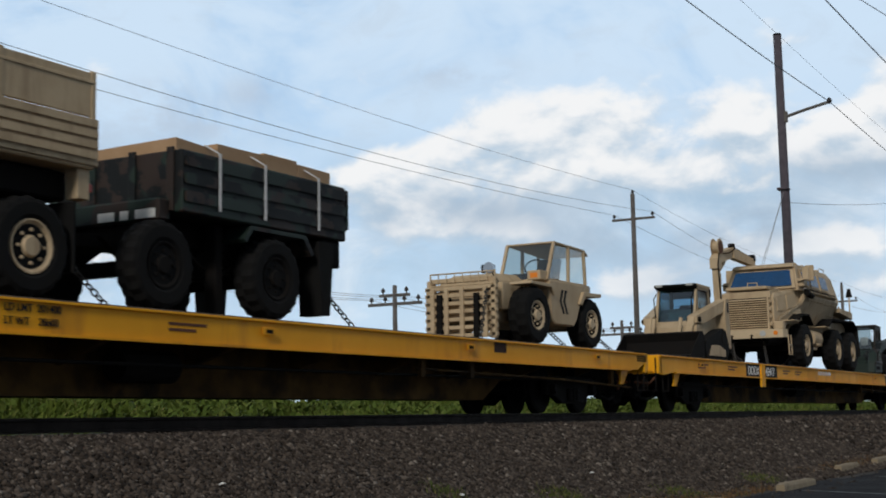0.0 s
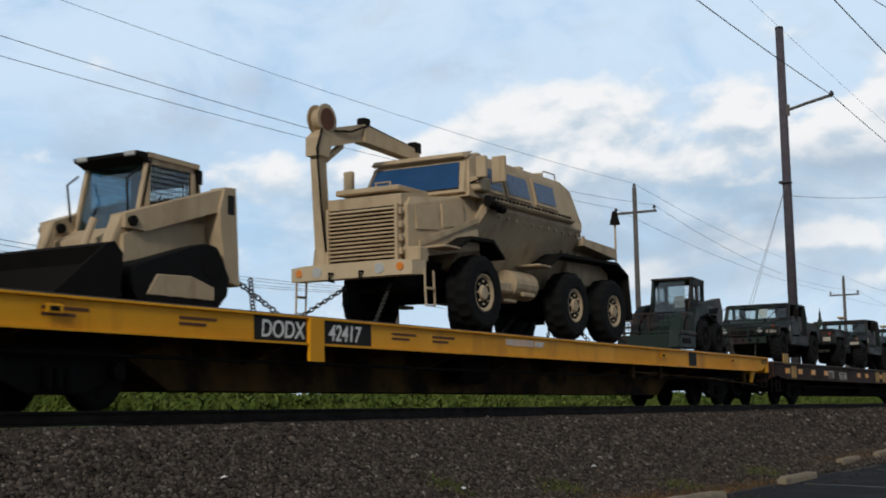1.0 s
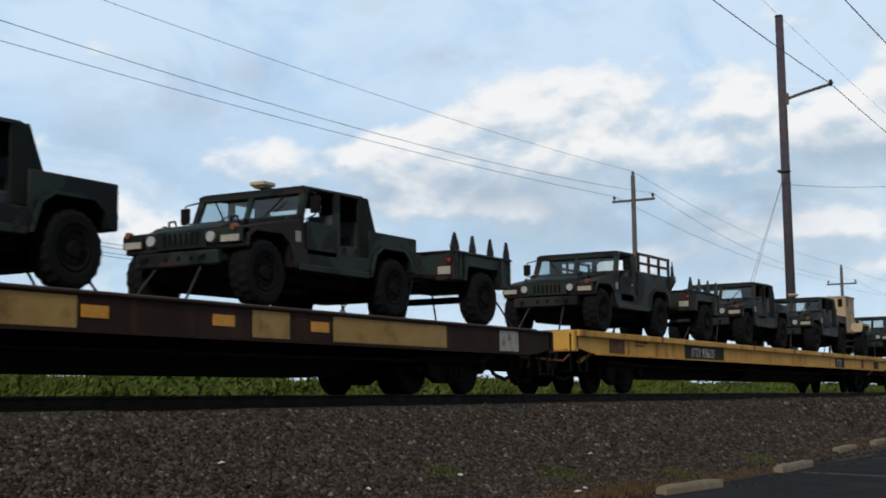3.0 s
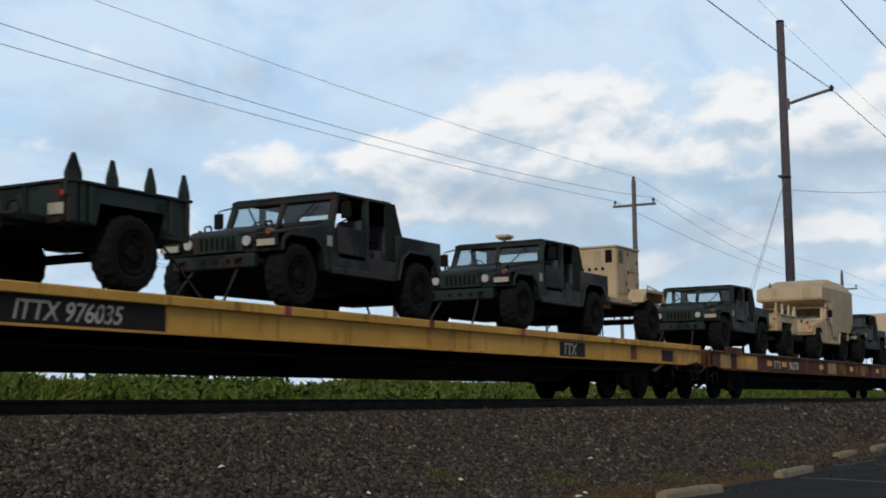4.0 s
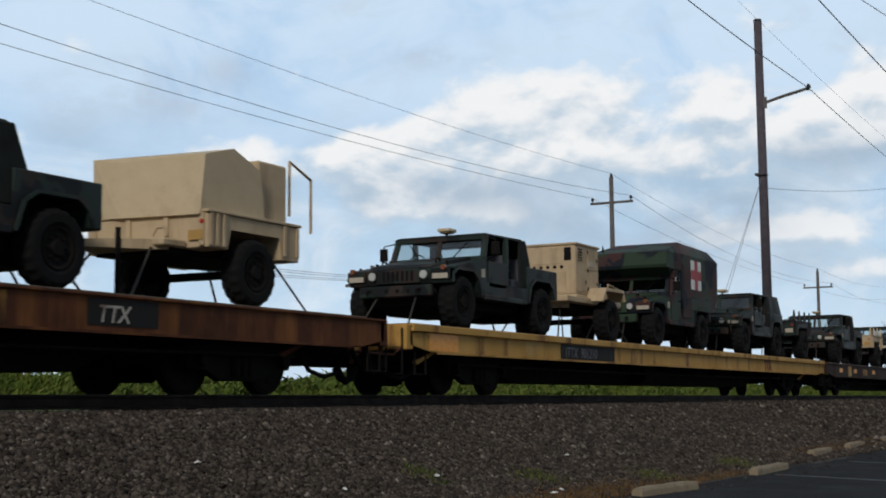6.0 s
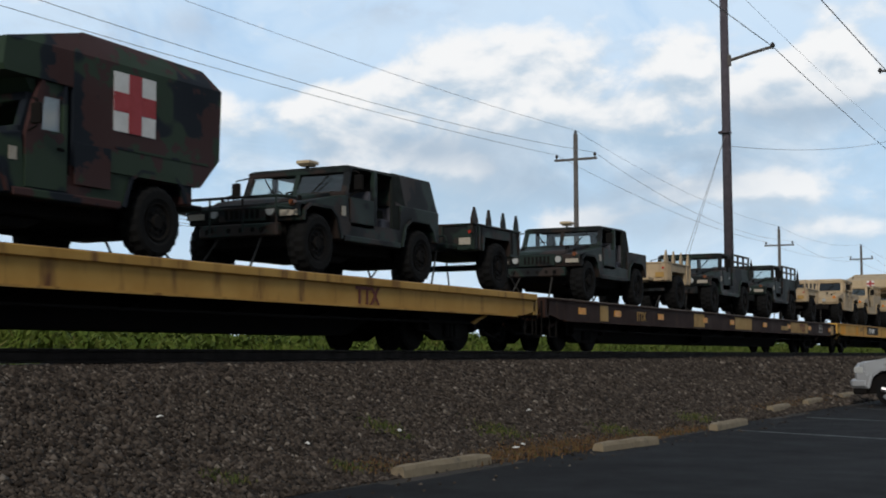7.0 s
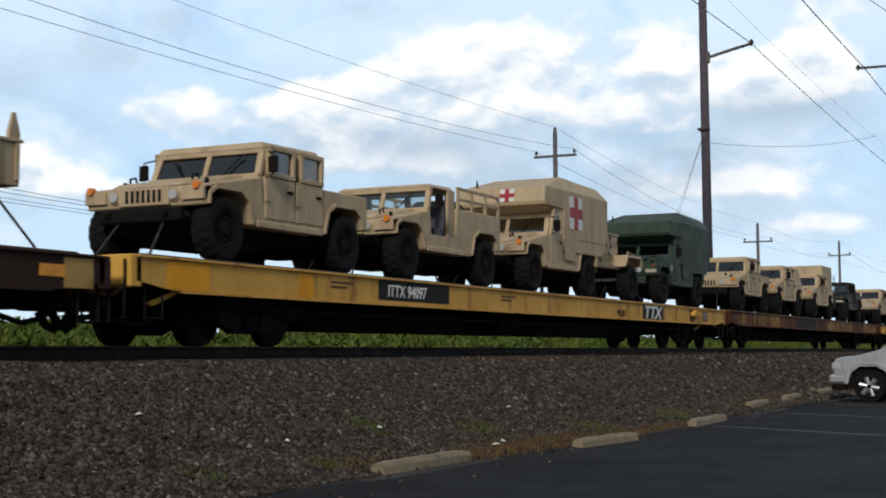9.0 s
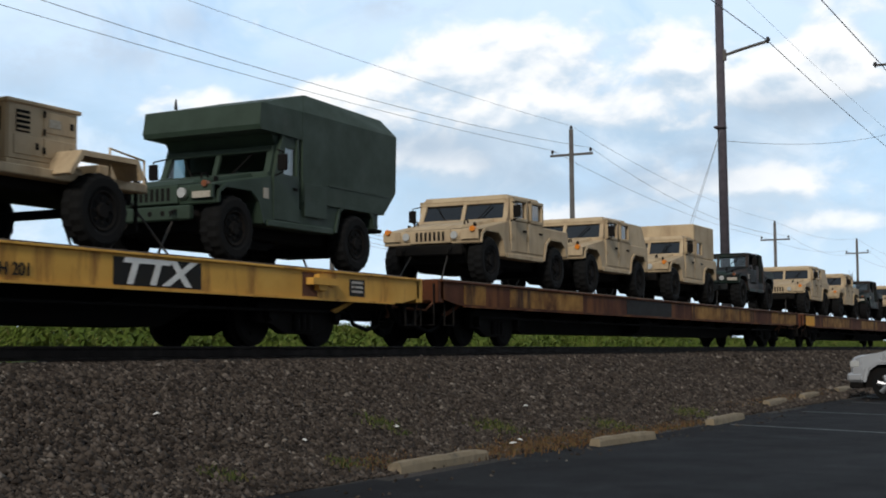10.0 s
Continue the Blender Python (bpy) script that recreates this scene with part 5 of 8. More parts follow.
    if back == "hatch":
        part("hard_back", hull([(2.50, s * 1.0, 1.29) for s in (-1, 1)] + [(2.50, s * 0.93, 1.84) for s in (-1, 1)] + [(3.85, s * 0.93, 1.84) for s in (-1, 1)] + [(4.02, s * 1.0, 1.29) for s in (-1, 1)]), paint, v, "closed hard rear cover")
    if back == "box":
        part("cargo_shelter", box(1.95, 3.9, -1.0, 1.0, 1.30, 2.25, 0.03), paint, v, "boxy tan cargo shelter")
    if whip:
        mount = part("antenna_bracket", hull([(3.9 + a, -1.02 + b, 1.12) for a in (0, 0.1) for b in (-0.03, 0.03)] + [(3.94 + a, -1.08 + b, 1.34) for a in (0, 0.16) for b in (-0.06, 0.06)] + [(3.95 + a, -1.08 + b, 1.46) for a in (0, 0.15) for b in (-0.05, 0.05)]), paint, v)
        part("antenna_base", tube((4.02, -1.08, 1.45), (4.02, -1.08, 1.68), 0.045, 0.03, 8), CHASSIS, mount)
        part("antenna_tip", tube((4.02, -1.08, 1.68), (4.02, -1.08, 1.80), 0.018, 0.012, 6), CHASSIS, mount)
    part("door_plate", box(0.70, 0.82, -1.042, -1.034, 0.96, 1.11), PALE_PLATE, v, "pale marking plate") if not tan else None
    return v


def lathe_x(x, y, z, r, depth):
    return tube((x, y, z), (x + depth, y, z), r, n=18)


# ---- two-wheel trailers: origin under the axle ----
def trailer(paint, label, load="", stakes=0, small=False):
    v = thing("trailer", label, "trailer", "vehicles on the train")
    part("drawbar", hull([(-1.3, s * 0.62, z) for s in (-1, 1) for z in (0.70, 0.84)] + [(-2.35, s * 0.05, z) for s in (-1, 1) for z in (0.68, 0.78)]), paint, v)
    part("lunette", path_tube([(-2.3, 0, 0.72), (-2.55, 0, 0.72)], 0.05, 8), CHASSIS, v)
    part("jack_leg", path_tube([(-1.9, -0.3, 0.95), (-1.9, -0.3, 0.05)], 0.035, 8), CHASSIS, v)
    part("chassis", box(-1.35, 1.1, -0.6, 0.6, 0.66, 0.82, 0.02), CHASSIS, v)
    part("axle", tube((0, -0.9, 0.47), (0, 0.9, 0.47), 0.06), CHASSIS, v)
    for s in (-1, 1):
        road_wheel(v, 0.0, s * 0.93, 0.47, 0.47, 0.32, CHASSIS, s)
        part("tie_down", path_tube([(-1.5, s * 0.5, 0.72), (-2.1, s * 0.7, 0.03)], 0.018, 6), CHAIN, v)
        part("tie_down", path_tube([(1.05, s * 0.6, 0.7), (1.6, s * 0.8, 0.03)], 0.018, 6), CHAIN, v)
    if load != "generator":
        body = part("cargo_box", prism([(-1.02, 0.74), (-1.02, 1.20), (1.05, 1.20), (1.05, 0.70), (0.62, 0.70), (0.58, 1.02), (-0.54, 1.02), (-0.58, 0.74)], -1.04, 1.04, 0.012), paint, v)
        for x in (-1.0, -0.86, -0.72, 0.66, 0.96):
            part("rib", box(x, x + 0.07, -1.065, -1.04, 0.76, 1.20, 0.008), paint, body)
        for y in (-0.95, -0.35, 0.3, 0.9):
            part("rib", box(-1.048, -1.02, y - 0.04, y + 0.04, 0.76, 1.20, 0.008), paint, body)
        part("rim_rail", box(-1.05, 1.08, -1.07, 1.07, 1.20, 1.24, 0.008), paint, body)
        part("marking_plate", box(-1.056, -1.048, -0.98, -0.74, 0.84, 0.97), PALE_PLATE if paint is CAMO else PATCH_TAN, body, "pale marking plate")
        part("lamp", lathe_x(-1.06, -0.96, 1.08, 0.032, 0.03), REDLENS, body)
        part("front_rack", box(-1.5, -1.03, -0.7, 0.7, 0.74, 0.84, 0.02), paint, v)
        part("hose_coil", path_tube([(-1.4 + 0.02 * math.sin(k), -0.55 + 0.12 * math.cos(k * 1.05), 0.88 + 0.12 * math.sin(k * 1.05)) for k in range(7)], 0.02, 6), paint, v)
    for x, y in ((-0.93, -1.0), (-0.30, -1.0), (0.36, -1.0), (0.98, -1.0), (-0.93, 1.0))[:stakes]:
        h, hw = (0.33 if y < 0 else 0.2), (0.12 if x < -0.9 else 0.085)
        part("stake", hull([(x + a, y + b, 1.05) for a in (-hw, hw) for b in (-0.025, 0.025)] + [(x + a, y + b, 1.22 + h * 0.3) for a in (-hw, hw) for b in (-0.025, 0.025)] + [(x + a, y + b, 1.22 + h) for a in (-0.02, 0.02) for b in (-0.015, 0.015)]), paint, v, "pointed board stake")
    if load == "generator":
        for s in (-1, 1):
            y0, y1 = sorted((s * 0.72, s * 1.12))
            part("fender", prism([(-0.66, 0.86), (-0.44, 1.16), (0.60, 1.16), (0.72, 0.92), (0.66, 0.90), (0.56, 1.10), (-0.40, 1.10), (-0.60, 0.84)], y0, y1, 0.008), paint, v)
        part("bed", box(-1.9, 1.1, -0.85, 0.85, 0.80, 0.92, 0.015), paint, v)
        gx, gl, gt = (-1.25, 1.19, 1.68) if small else (-1.16, 1.28, 2.08)
        g = part("generator", box(gx, gx + gl, -0.72, 0.72, 0.98, gt, 0.03), paint, v, "tan boxy generator set")
        part("skid", box(gx - 0.04, gx + gl + 0.05, -0.75, 0.75, 0.90, 0.99, 0.01), paint, g)
        zm = (0.98 + gt) / 2
        for xa, xb, za, zb in ((gx + 0.1, gx + 0.46 * gl, 1.06, zm - 0.04), (gx + 0.5 * gl, gx + 0.95 * gl, 1.06, zm - 0.04), (gx + 0.5 * gl, gx + 0.95 * gl, zm + 0.03, gt - 0.07)):
            ad = part("access_door", box(xa, xb, -0.732, -0.718, za, zb, 0.006), paint, g)
            part("latch", box(xb - 0.1, xb - 0.05, -0.742, -0.73, (za + zb) / 2 - 0.04, (za + zb) / 2 + 0.04, 0.005), CHASSIS, ad)
        part("vent", box(gx + 0.14, gx + 0.36, -0.728, -0.716, gt - 0.36, gt - 0.1), CHASSIS, g, "dark louvre opening")
        for k in range(4):
            part("louvre", box(gx + 0.14, gx + 0.36, -0.738, -0.728, gt - 0.34 + 0.06 * k, gt - 0.32 + 0.06 * k), paint, g)
        part("front_vent", box(gx - 0.008, gx + 0.002, 0.42, 0.66, gt - 0.5, gt - 0.08), CHASSIS, g)
        part("front_vent", box(gx - 0.008, gx + 0.002, -0.62, -0.46, gt - 0.36, gt - 0.08), CHASSIS, g)
        part("front_panel", box(gx - 0.012, gx + 0.002, -0.38, 0.36, gt - 0.42, gt - 0.08, 0.004), paint, g)
        part("control_panel", box(gx - 0.012, gx + 0.002, -0.5, 0.5, 1.04, zm - 0.04, 0.004), paint, g)
        for k in range(5):
            part("gauge", lathe_x(gx - 0.02, -0.4 + 0.16 * k, zm + 0.06, 0.035, 0.02), CHASSIS, g)
        part("roof_lip", box(gx - 0.03, gx + gl + 0.03, -0.75, 0.75, gt - 0.03, gt + 0.02, 0.012), paint, g)
        part("lift_eye", path_tube([(gx + gl * 0.5 - 0.1, 0, gt), (gx + gl * 0.5, 0, gt + 0.08), (gx + gl * 0.5 + 0.1, 0, gt)], 0.02, 6), CHASSIS, g)
        for k in range(3):
            part("hinge", box(gx + gl * 0.48, gx + gl * 0.51, -0.745, -0.73, 1.1 + (gt - 1.2) * k / 2.2, 1.18 + (gt - 1.2) * k / 2.2, 0.004), CHASSIS, g)
        part("side_plate", box(gx + 0.56 * gl, gx + 0.72 * gl, -0.742, -0.73, zm + 0.1, zm + 0.2), PALE_PLATE, g, "pale instruction plate")
        part("leveling_jack", path_tube([(1.02, -0.72, 1.0), (1.02, -0.72, 0.30)], 0.03, 6), CHASSIS, v)
        part("bed_rail", path_tube([(0.40, -0.82, 0.92), (0.40, -0.82, 1.30), (1.06, -0.82, 1.22), (1.06, -0.82, 0.92)], 0.018, 6), paint, v)
        part("cable_drum", tube((-1.9, -0.2, 1.0), (-1.9, 0.1, 1.0), 0.12, n=12), CHASSIS, v)
        part("toolbox", box(0.45, 1.05, -0.6, 0.6, 0.92, 1.12, 0.015), paint, v)
        part("hand_brake", path_tube([(-2.0, -0.6, 0.9), (-2.0, -0.6, 1.35)], 0.02, 6), CHASSIS, v)
    if load == "tarp":
        random.seed(4)
        pts = [(x + random.uniform(-0.05, 0.05), y, z + random.uniform(-0.04, 0.06)) for x, z in ((-1.05, 1.2), (-1.0, 2.0), (-0.4, 2.1), (0.2, 1.95), (0.3, 1.2)) for y in (-0.95, -0.4, 0.4, 0.95)]
        part("tarp_cover", hull(pts), TAN_BRIGHT, v, "tan tarpaulin over a load")
        part("crate", box(0.32, 1.02, -0.85, 0.85, 1.22, 2.1, 0.03), paint, v, "tan boxed equipment")
        part("tube_frame", path_tube([(1.15, -0.8, 1.4), (1.15, -0.8, 2.2), (1.7, -0.8, 2.0), (1.7, -0.8, 1.2)], 0.025, 6), paint, v)
    return v


# ---- loading the cars ----
CARS = [
    # start, end, deck height over the ground, paint, style, label
    (0.3, 27.9, 2.64, YELLOW, "army", "bright yellow flatcar with stencilled load limits"),
    (28.75, 57.2, 2.64, YELLOW, "army", "bright yellow army flatcar with black number panels"),
    (57.9, 85.05, 2.54, BROWN, "ttx", "dark brown flatcar with tan patches and yellow reflectors"),
    (86.2, 113.75, 2.61, YELLOW_FADED, "ttx_lip", "faded yellow flatcar streaked with rust"),
    (114.6, 141.6, 2.54, RUSTY, "ttx", "rust-brown flatcar with worn yellow patches"),
    (142.4, 169.3, 2.51, YELLOW_PALE, "ttx_lip", "pale yellow flatcar with a dark number panel"),
    (169.9, 198.0, 2.47, BROWN, "ttx", "dark brown flatcar with tan patches and reflectors"),
    (198.6, 226.0, 2.53, YELLOW_FADED, "ttx", "weathered yellow flatcar with a black number panel"),
    (226.8, 253.9, 2.55, RUSTY, "ttx", "rusty flatcar with faded yellow patches"),
    (254.9, 282.0, 2.55, RUSTY, "ttx", "rusty flatcar with faded yellow ends"),
    (-28.4, -0.8, 2.64, YELLOW, "army", "bright yellow flatcar ahead on the train"),
]
cars = []
for x0, x1, dz, mat, style, label in CARS:
    c = flatcar(x1 - x0, dz - RAIL_Z, mat, label, style)
    on_train(c, x0, RAIL_Z)
    cars.append(c)
DECK = [c[2] + 0.04 for c in CARS]

H = {}


def put(key, build, x, z):
    """First use builds the vehicle, later uses copy it."""
    if key in H:
        ob = copy_thing(H[key], pose(0, 0, 0))
    else:
        ob = H[key] = build()
    return on_train(ob, x, z)


SOFT = lambda: humvee(CAMO, "dark camouflaged humvee pickup with soft top and open doors")
BEACON = lambda: humvee(CAMO, "dark camouflaged humvee pickup with a pale box on the roof", beacon=True)
GUARD = lambda: humvee(CAMO, "dark camouflaged humvee with a tubular brush guard", guard=True, whip=True)
RACK = lambda: humvee(CAMO, "dark camouflaged humvee truck with slatted side racks", back="rack", whip=True)
GUARD_BACK = lambda: humvee(CAMO, "dark camouflaged humvee with brush guard and canvas rear", guard=True, beacon=True, back="hatch")
TAN4 = lambda: humvee(TAN, "tan armoured four-door humvee with tinted windows", cab="hard")
TANRACK = lambda: humvee(TAN, "tan humvee truck with slatted racks and open door", back="rack")
TANAMB = lambda: humvee(TAN, "tan humvee ambulance with red crosses", cab="shelter", cross=True, brow_cross=True)
TANSHEL = lambda: humvee(TAN, "tan humvee with a tall hard shelter body", cab="shelter")
CAMOAMB = lambda: humvee(CAMO_BOLD, "woodland camouflaged humvee ambulance with a red cross", cab="shelter", cross=True, cross_x=2.40)
GREENSHEL = lambda: humvee(GREEN, "plain dark green humvee with a tall shelter body", cab="shelter")
TANBACK = lambda: humvee(TAN, "tan humvee with closed hard rear", cab="hard", back="hatch")
TANBOX = lambda: humvee(TAN, "tan humvee carrying a boxy cargo shelter", cab="hard", back="box")
TRAIL = lambda: trailer(CAMO, "dark camouflaged two-wheel cargo trailer")
TRAILS = lambda: trailer(CAMO, "dark camouflaged cargo trailer with pointed board stakes", stakes=5)
TANTRS = lambda: trailer(TAN, "tan cargo trailer with pointed board stakes", stakes=5)
TANGEN = lambda: trailer(TAN, "tan two-wheel trailer with a boxy generator set", load="generator")
TANGEN_S = lambda: trailer(TAN, "tan two-wheel trailer with a low generator set", load="generator", small=True)
TARP = lambda: trailer(TAN, "tan trailer with tarpaulin-covered load and a tube frame", load="tarp")

put("guard", GUARD, 60.1, DECK[2])
put("trail", TRAIL, 66.75, DECK[2])
put("beacon", BEACON, 70.0, DECK[2])
put("beacon", BEACON, 76.85, DECK[2])
put("trails", TRAILS, 83.1, DECK[2])
put("rack", RACK, 88.4, DECK[3])
put("trails", TRAILS, 94.8, DECK[3])
put("soft", SOFT, 98.2, DECK[3])
put("beacon", BEACON, 105.25, DECK[3])
put("tangen", TANGEN, 111.65, DECK[3])
put("soft", SOFT, 116.8, DECK[4])
put("tantrs", TANTRS, 122.55, DECK[4])
put("tanshel", TANSHEL, 126.0, DECK[4])
put("soft", SOFT, 131.8, DECK[4])
put("tarp", TARP, 138.8, DECK[4])
put("beacon", BEACON, 144.9, DECK[5])
put("tangen", TANGEN, 151.75, DECK[5])
put("camoamb", CAMOAMB, 154.75, DECK[5])
put("guardback", GUARD_BACK, 161.85, DECK[5])
put("trails", TRAILS, 168.3, DECK[5])
put("beacon", BEACON, 173.15, DECK[6])
put("tantrs", TANTRS, 179.75, DECK[6])
put("rack", RACK, 183.1, DECK[6])
put("rack", RACK, 189.4, DECK[6])
put("tantrs", TANTRS, 195.9, DECK[6])
put("tan4", TAN4, 200.97, DECK[7])
put("tanrack", TANRACK, 206.4, DECK[7])
put("tanamb", TANAMB, 212.15, DECK[7])
put("tangen_small", TANGEN_S, 218.5, DECK[7])
put("greenshel", GREENSHEL, 221.25, DECK[7])
put("tan4", TAN4, 229.6, DECK[8])
put("tanback", TANBACK, 235.0, DECK[8])
put("tanbox", TANBOX, 241.2, DECK[8])
put("soft", SOFT, 248.1, DECK[8])
put("tanback", TANBACK, 257.1, DECK[9])
put("tan4", TAN4, 263.4, DECK[9])
put("soft", SOFT, 269.4, DECK[9])
put("tan4", TAN4, 276.0, DECK[9])


# ---- heavy equipment on the two leading cars ----
def chain(parent, a, b, n=9, r=0.034):
    """A chain of links, each link a bent ring; one part."""
    n = int(n * 1.5)
    bm = bmesh.new()
    a, b = Vector(a), Vector(b)
    for k in range(n):
        c = a.lerp(b, (k + 0.5) / n)
        d = (b - a).normalized()
        up = Vector((0, 1, 0)) if k % 2 else Vector((0, 0, 1))
        u = (up - d * up.dot(d)).normalized()
        L = (b - a).length / n * 0.62
        ring = [c + d * L * math.cos(q * math.pi / 4) + u * r * math.sin(q * math.pi / 4) for q in range(9)]
        path_tube(ring, 0.013, 5, bm)
    ob = part("lashing_chain", bm, CHAIN, parent, "dark steel lashing chain")
    ob["kind"] = "stuff"
    return ob


def cargo_truck():
    """Origin under the rear axle."""
    v = thing("cargo_truck", "tan military cargo truck with ribbed drop sides", "military truck", "vehicles on the train")
    bed = part("cargo_bed", box(-3.6, 0.95, -1.20, 1.20, 1.62, 1.74, 0.02), TAN, v)
    for s in (-1, 1):
        y0, y1 = sorted((s * 1.19, s * 1.23))
        lo = part("drop_side", box(-3.6, 0.98, y0, y1, 1.66, 2.24, 0.01), TAN, bed, "ribbed lower side panel")
        for k in range(4):
            z = 1.74 + 0.13 * k
            ya, yb = sorted((s * 1.225, s * 1.262))
            part("rib", prism([(ya, z), (yb, z + 0.02), (yb, z + 0.07), (ya, z + 0.09)], -3.5, 0.94, axis="x"), TAN, lo)
        up = part("upper_side", box(-3.6, 0.92, y0, y1, 2.25, 2.80, 0.01), TAN, bed, "flat upper side panel")
        for x in (-3.4, -1.9, -0.6, 0.84):
            part("stanchion", box(x, x + 0.08, y0 - 0.01, y1 + 0.01, 2.2, 2.82, 0.008), TAN, up)
        part("gap_rail", box(-3.6, 0.92, y0 - 0.015, y1 + 0.015, 2.66, 2.70, 0.006), TAN, up)
    part("tailgate", box(0.95, 1.0, -1.2, 1.2, 1.66, 2.24, 0.012), TAN, bed)
    for s in (-1, 1):
        part("frame_rail", box(-6.5, 0.9, s * 0.42 - 0.05, s * 0.42 + 0.05, 0.95, 1.25), CHASSIS, v)
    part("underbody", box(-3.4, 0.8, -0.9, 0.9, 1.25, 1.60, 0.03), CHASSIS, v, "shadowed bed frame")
    for x in (0.0, -3.9):
        part("axle", tube((x, -1.0, 0.60), (x, 1.0, 0.60), 0.12), CHASSIS, v)
        for s in (-1, 1):
            road_wheel(v, x, s * 1.0, 0.60, 0.60, 0.40, TAN, s, rim=0.31)
    part("mud_flap", box(0.62, 0.65, -1.2, -0.75, 0.35, 1.2), RUBBER, v)
    part("tail_bracket", box(0.72, 0.92, -1.15, -0.95, 1.25, 1.62, 0.01), TAN, v)
    part("tail_light", box(0.92, 1.0, -1.12, -1.0, 1.36, 1.46, 0.01), REDLENS, v)
    cab = part("cab", prism([(-6.2, 1.1), (-6.3, 1.8), (-6.1, 2.75), (-4.3, 2.8), (-4.2, 1.1)], -1.2, 1.2, 0.03), TAN, v)
    part("cab_window", box(-5.9, -4.9, -1.21, -1.2, 1.95, 2.6), ARMOUR_GLASS, cab)
    chain(v, (0.8, -0.5, 0.9), (1.5, -0.9, 0.02))
    return v


def box_trailer():
    """Origin under the axle."""
    v = thing("cargo_trailer", "dark green cargo trailer stacked with cardboard boxes and strapped", "trailer", "vehicles on the train")
    body = part("cargo_body", box(-2.05, 1.75, -1.18, 1.18, 1.32, 2.16, 0.02), CAMO, v)
    for s in (-1, 1):
        for k in range(3):
            z = 1.46 + 0.24 * k
            y0, y1 = sorted((s * 1.178, s * 1.215))
            part("rib", prism([(y0, z), (y1, z + 0.03), (y1, z + 0.12), (y0, z + 0.15)], -2.0, 1.7, axis="x"), CAMO, body)
    for y in (-1.0, -0.35, 0.35, 1.0):
        part("post", box(-2.09, -2.05, y - 0.06, y + 0.06, 1.34, 2.2, 0.008), CAMO, body)
    part("rear_corner", box(1.75, 1.80, -1.2, 1.2, 1.5, 2.12, 0.012), CAMO, body)
    part("front_apron", box(-2.3, -2.05, -1.0, 1.0, 1.2, 1.5, 0.03), CAMO, v)
    for k, (a, b) in enumerate(((-0.95, -0.62), (-0.50, -0.36), (-0.26, 0.02))):
        part("marking_block", box(-2.308, -2.30, a, b, 1.24, 1.36), WHITE, v, "white stencilled block")
    part("chassis", box(-2.2, 1.7, -0.6, 0.6, 0.95, 1.32, 0.03), CHASSIS, v)
    part("drawbar", hull([(-2.2, s * 0.5, z) for s in (-1, 1) for z in (0.85, 1.05)] + [(-3.6, s * 0.06, z) for s in (-1, 1) for z in (0.85, 0.98)]), CHASSIS, v)
    part("jack_leg", box(-1.02, -0.86, -0.9, -0.7, 0.05, 1.3, 0.02), CHASSIS, v)
    part("spare_carrier", box(-0.95, -0.70, -0.5, 0.5, 0.55, 1.0, 0.03), CHASSIS, v)
    part("air_tank", tube((-0.8, 0.15, 0.72), (-0.8, 0.9, 0.72), 0.16, n=14), CHASSIS, v)
    part("brake_line", path_tube([(-1.5, -0.7, 0.95), (-1.1, -0.72, 0.7), (-0.7, -0.7, 0.62), (-0.3, -0.7, 0.8)], 0.03, 6), CHASSIS, v)
    for x in (0.0, -2.3):
        part("axle", tube((x, -1.0, 0.60), (x, 1.0, 0.60), 0.11), CHASSIS, v)
        for s in (-1, 1):
            part("leaf_spring", hull([(x - 0.6, s * 0.55 + b, 0.95) for b in (-0.05, 0.05)] + [(x + 0.6, s * 0.55 + b, 0.95) for b in (-0.05, 0.05)] + [(x + a, s * 0.55 + b, 0.66) for a in (-0.15, 0.15) for b in (-0.05, 0.05)]), CHASSIS, v)
    for s in (-1, 1):
        road_wheel(v, -2.3, s * 0.95, 0.60, 0.60, 0.36, CHASSIS, s, rim=0.3)
    for s in (-1, 1):
        road_wheel(v, 0.0, s * 1.0, 0.60, 0.60, 0.38, CHASSIS, s, rim=0.3)
        y0, y1 = sorted((s * 0.78, s * 1.18))
        part("fender", prism([(-0.75, 1.1), (-0.6, 1.30), (0.7, 1.30), (0.9, 1.05), (0.84, 1.0), (0.64, 1.24), (-0.56, 1.24), (-0.7, 1.05)], y0, y1), CAMO, v)
        part("mud_flap", hull([(1.02, y, 1.25) for y in (y0, y1)] + [(1.42, y, 1.25) for y in (y0, y1)] + [(1.10, y, 0.14) for y in (y0, y1)] + [(1.30, y, 0.14) for y in (y0, y1)]), RUBBER, v, "heavy black mud flap")
    part("tail_guard", box(1.2, 1.7, -1.1, 1.1, 0.9, 1.32, 0.02), CHASSIS, v)
    random.seed(8)
    x = -1.95
    for w, h in ((0.85, 0.16), (1.05, 0.22), (0.8, 0.27), (0.85, 0.24)):
        part("cardboard_box", hull([(x + a, b, 2.1) for a in (0.0, w - 0.02) for b in (-1.0, 1.0)] + [(x + a + random.uniform(-0.02, 0.02), b, 2.16 + h + random.uniform(-0.03, 0.03)) for a in (0.0, w - 0.02) for b in (-1.0, 0.0, 1.0)]), CARDBOARD, body, "brown cardboard carton")
        x += w
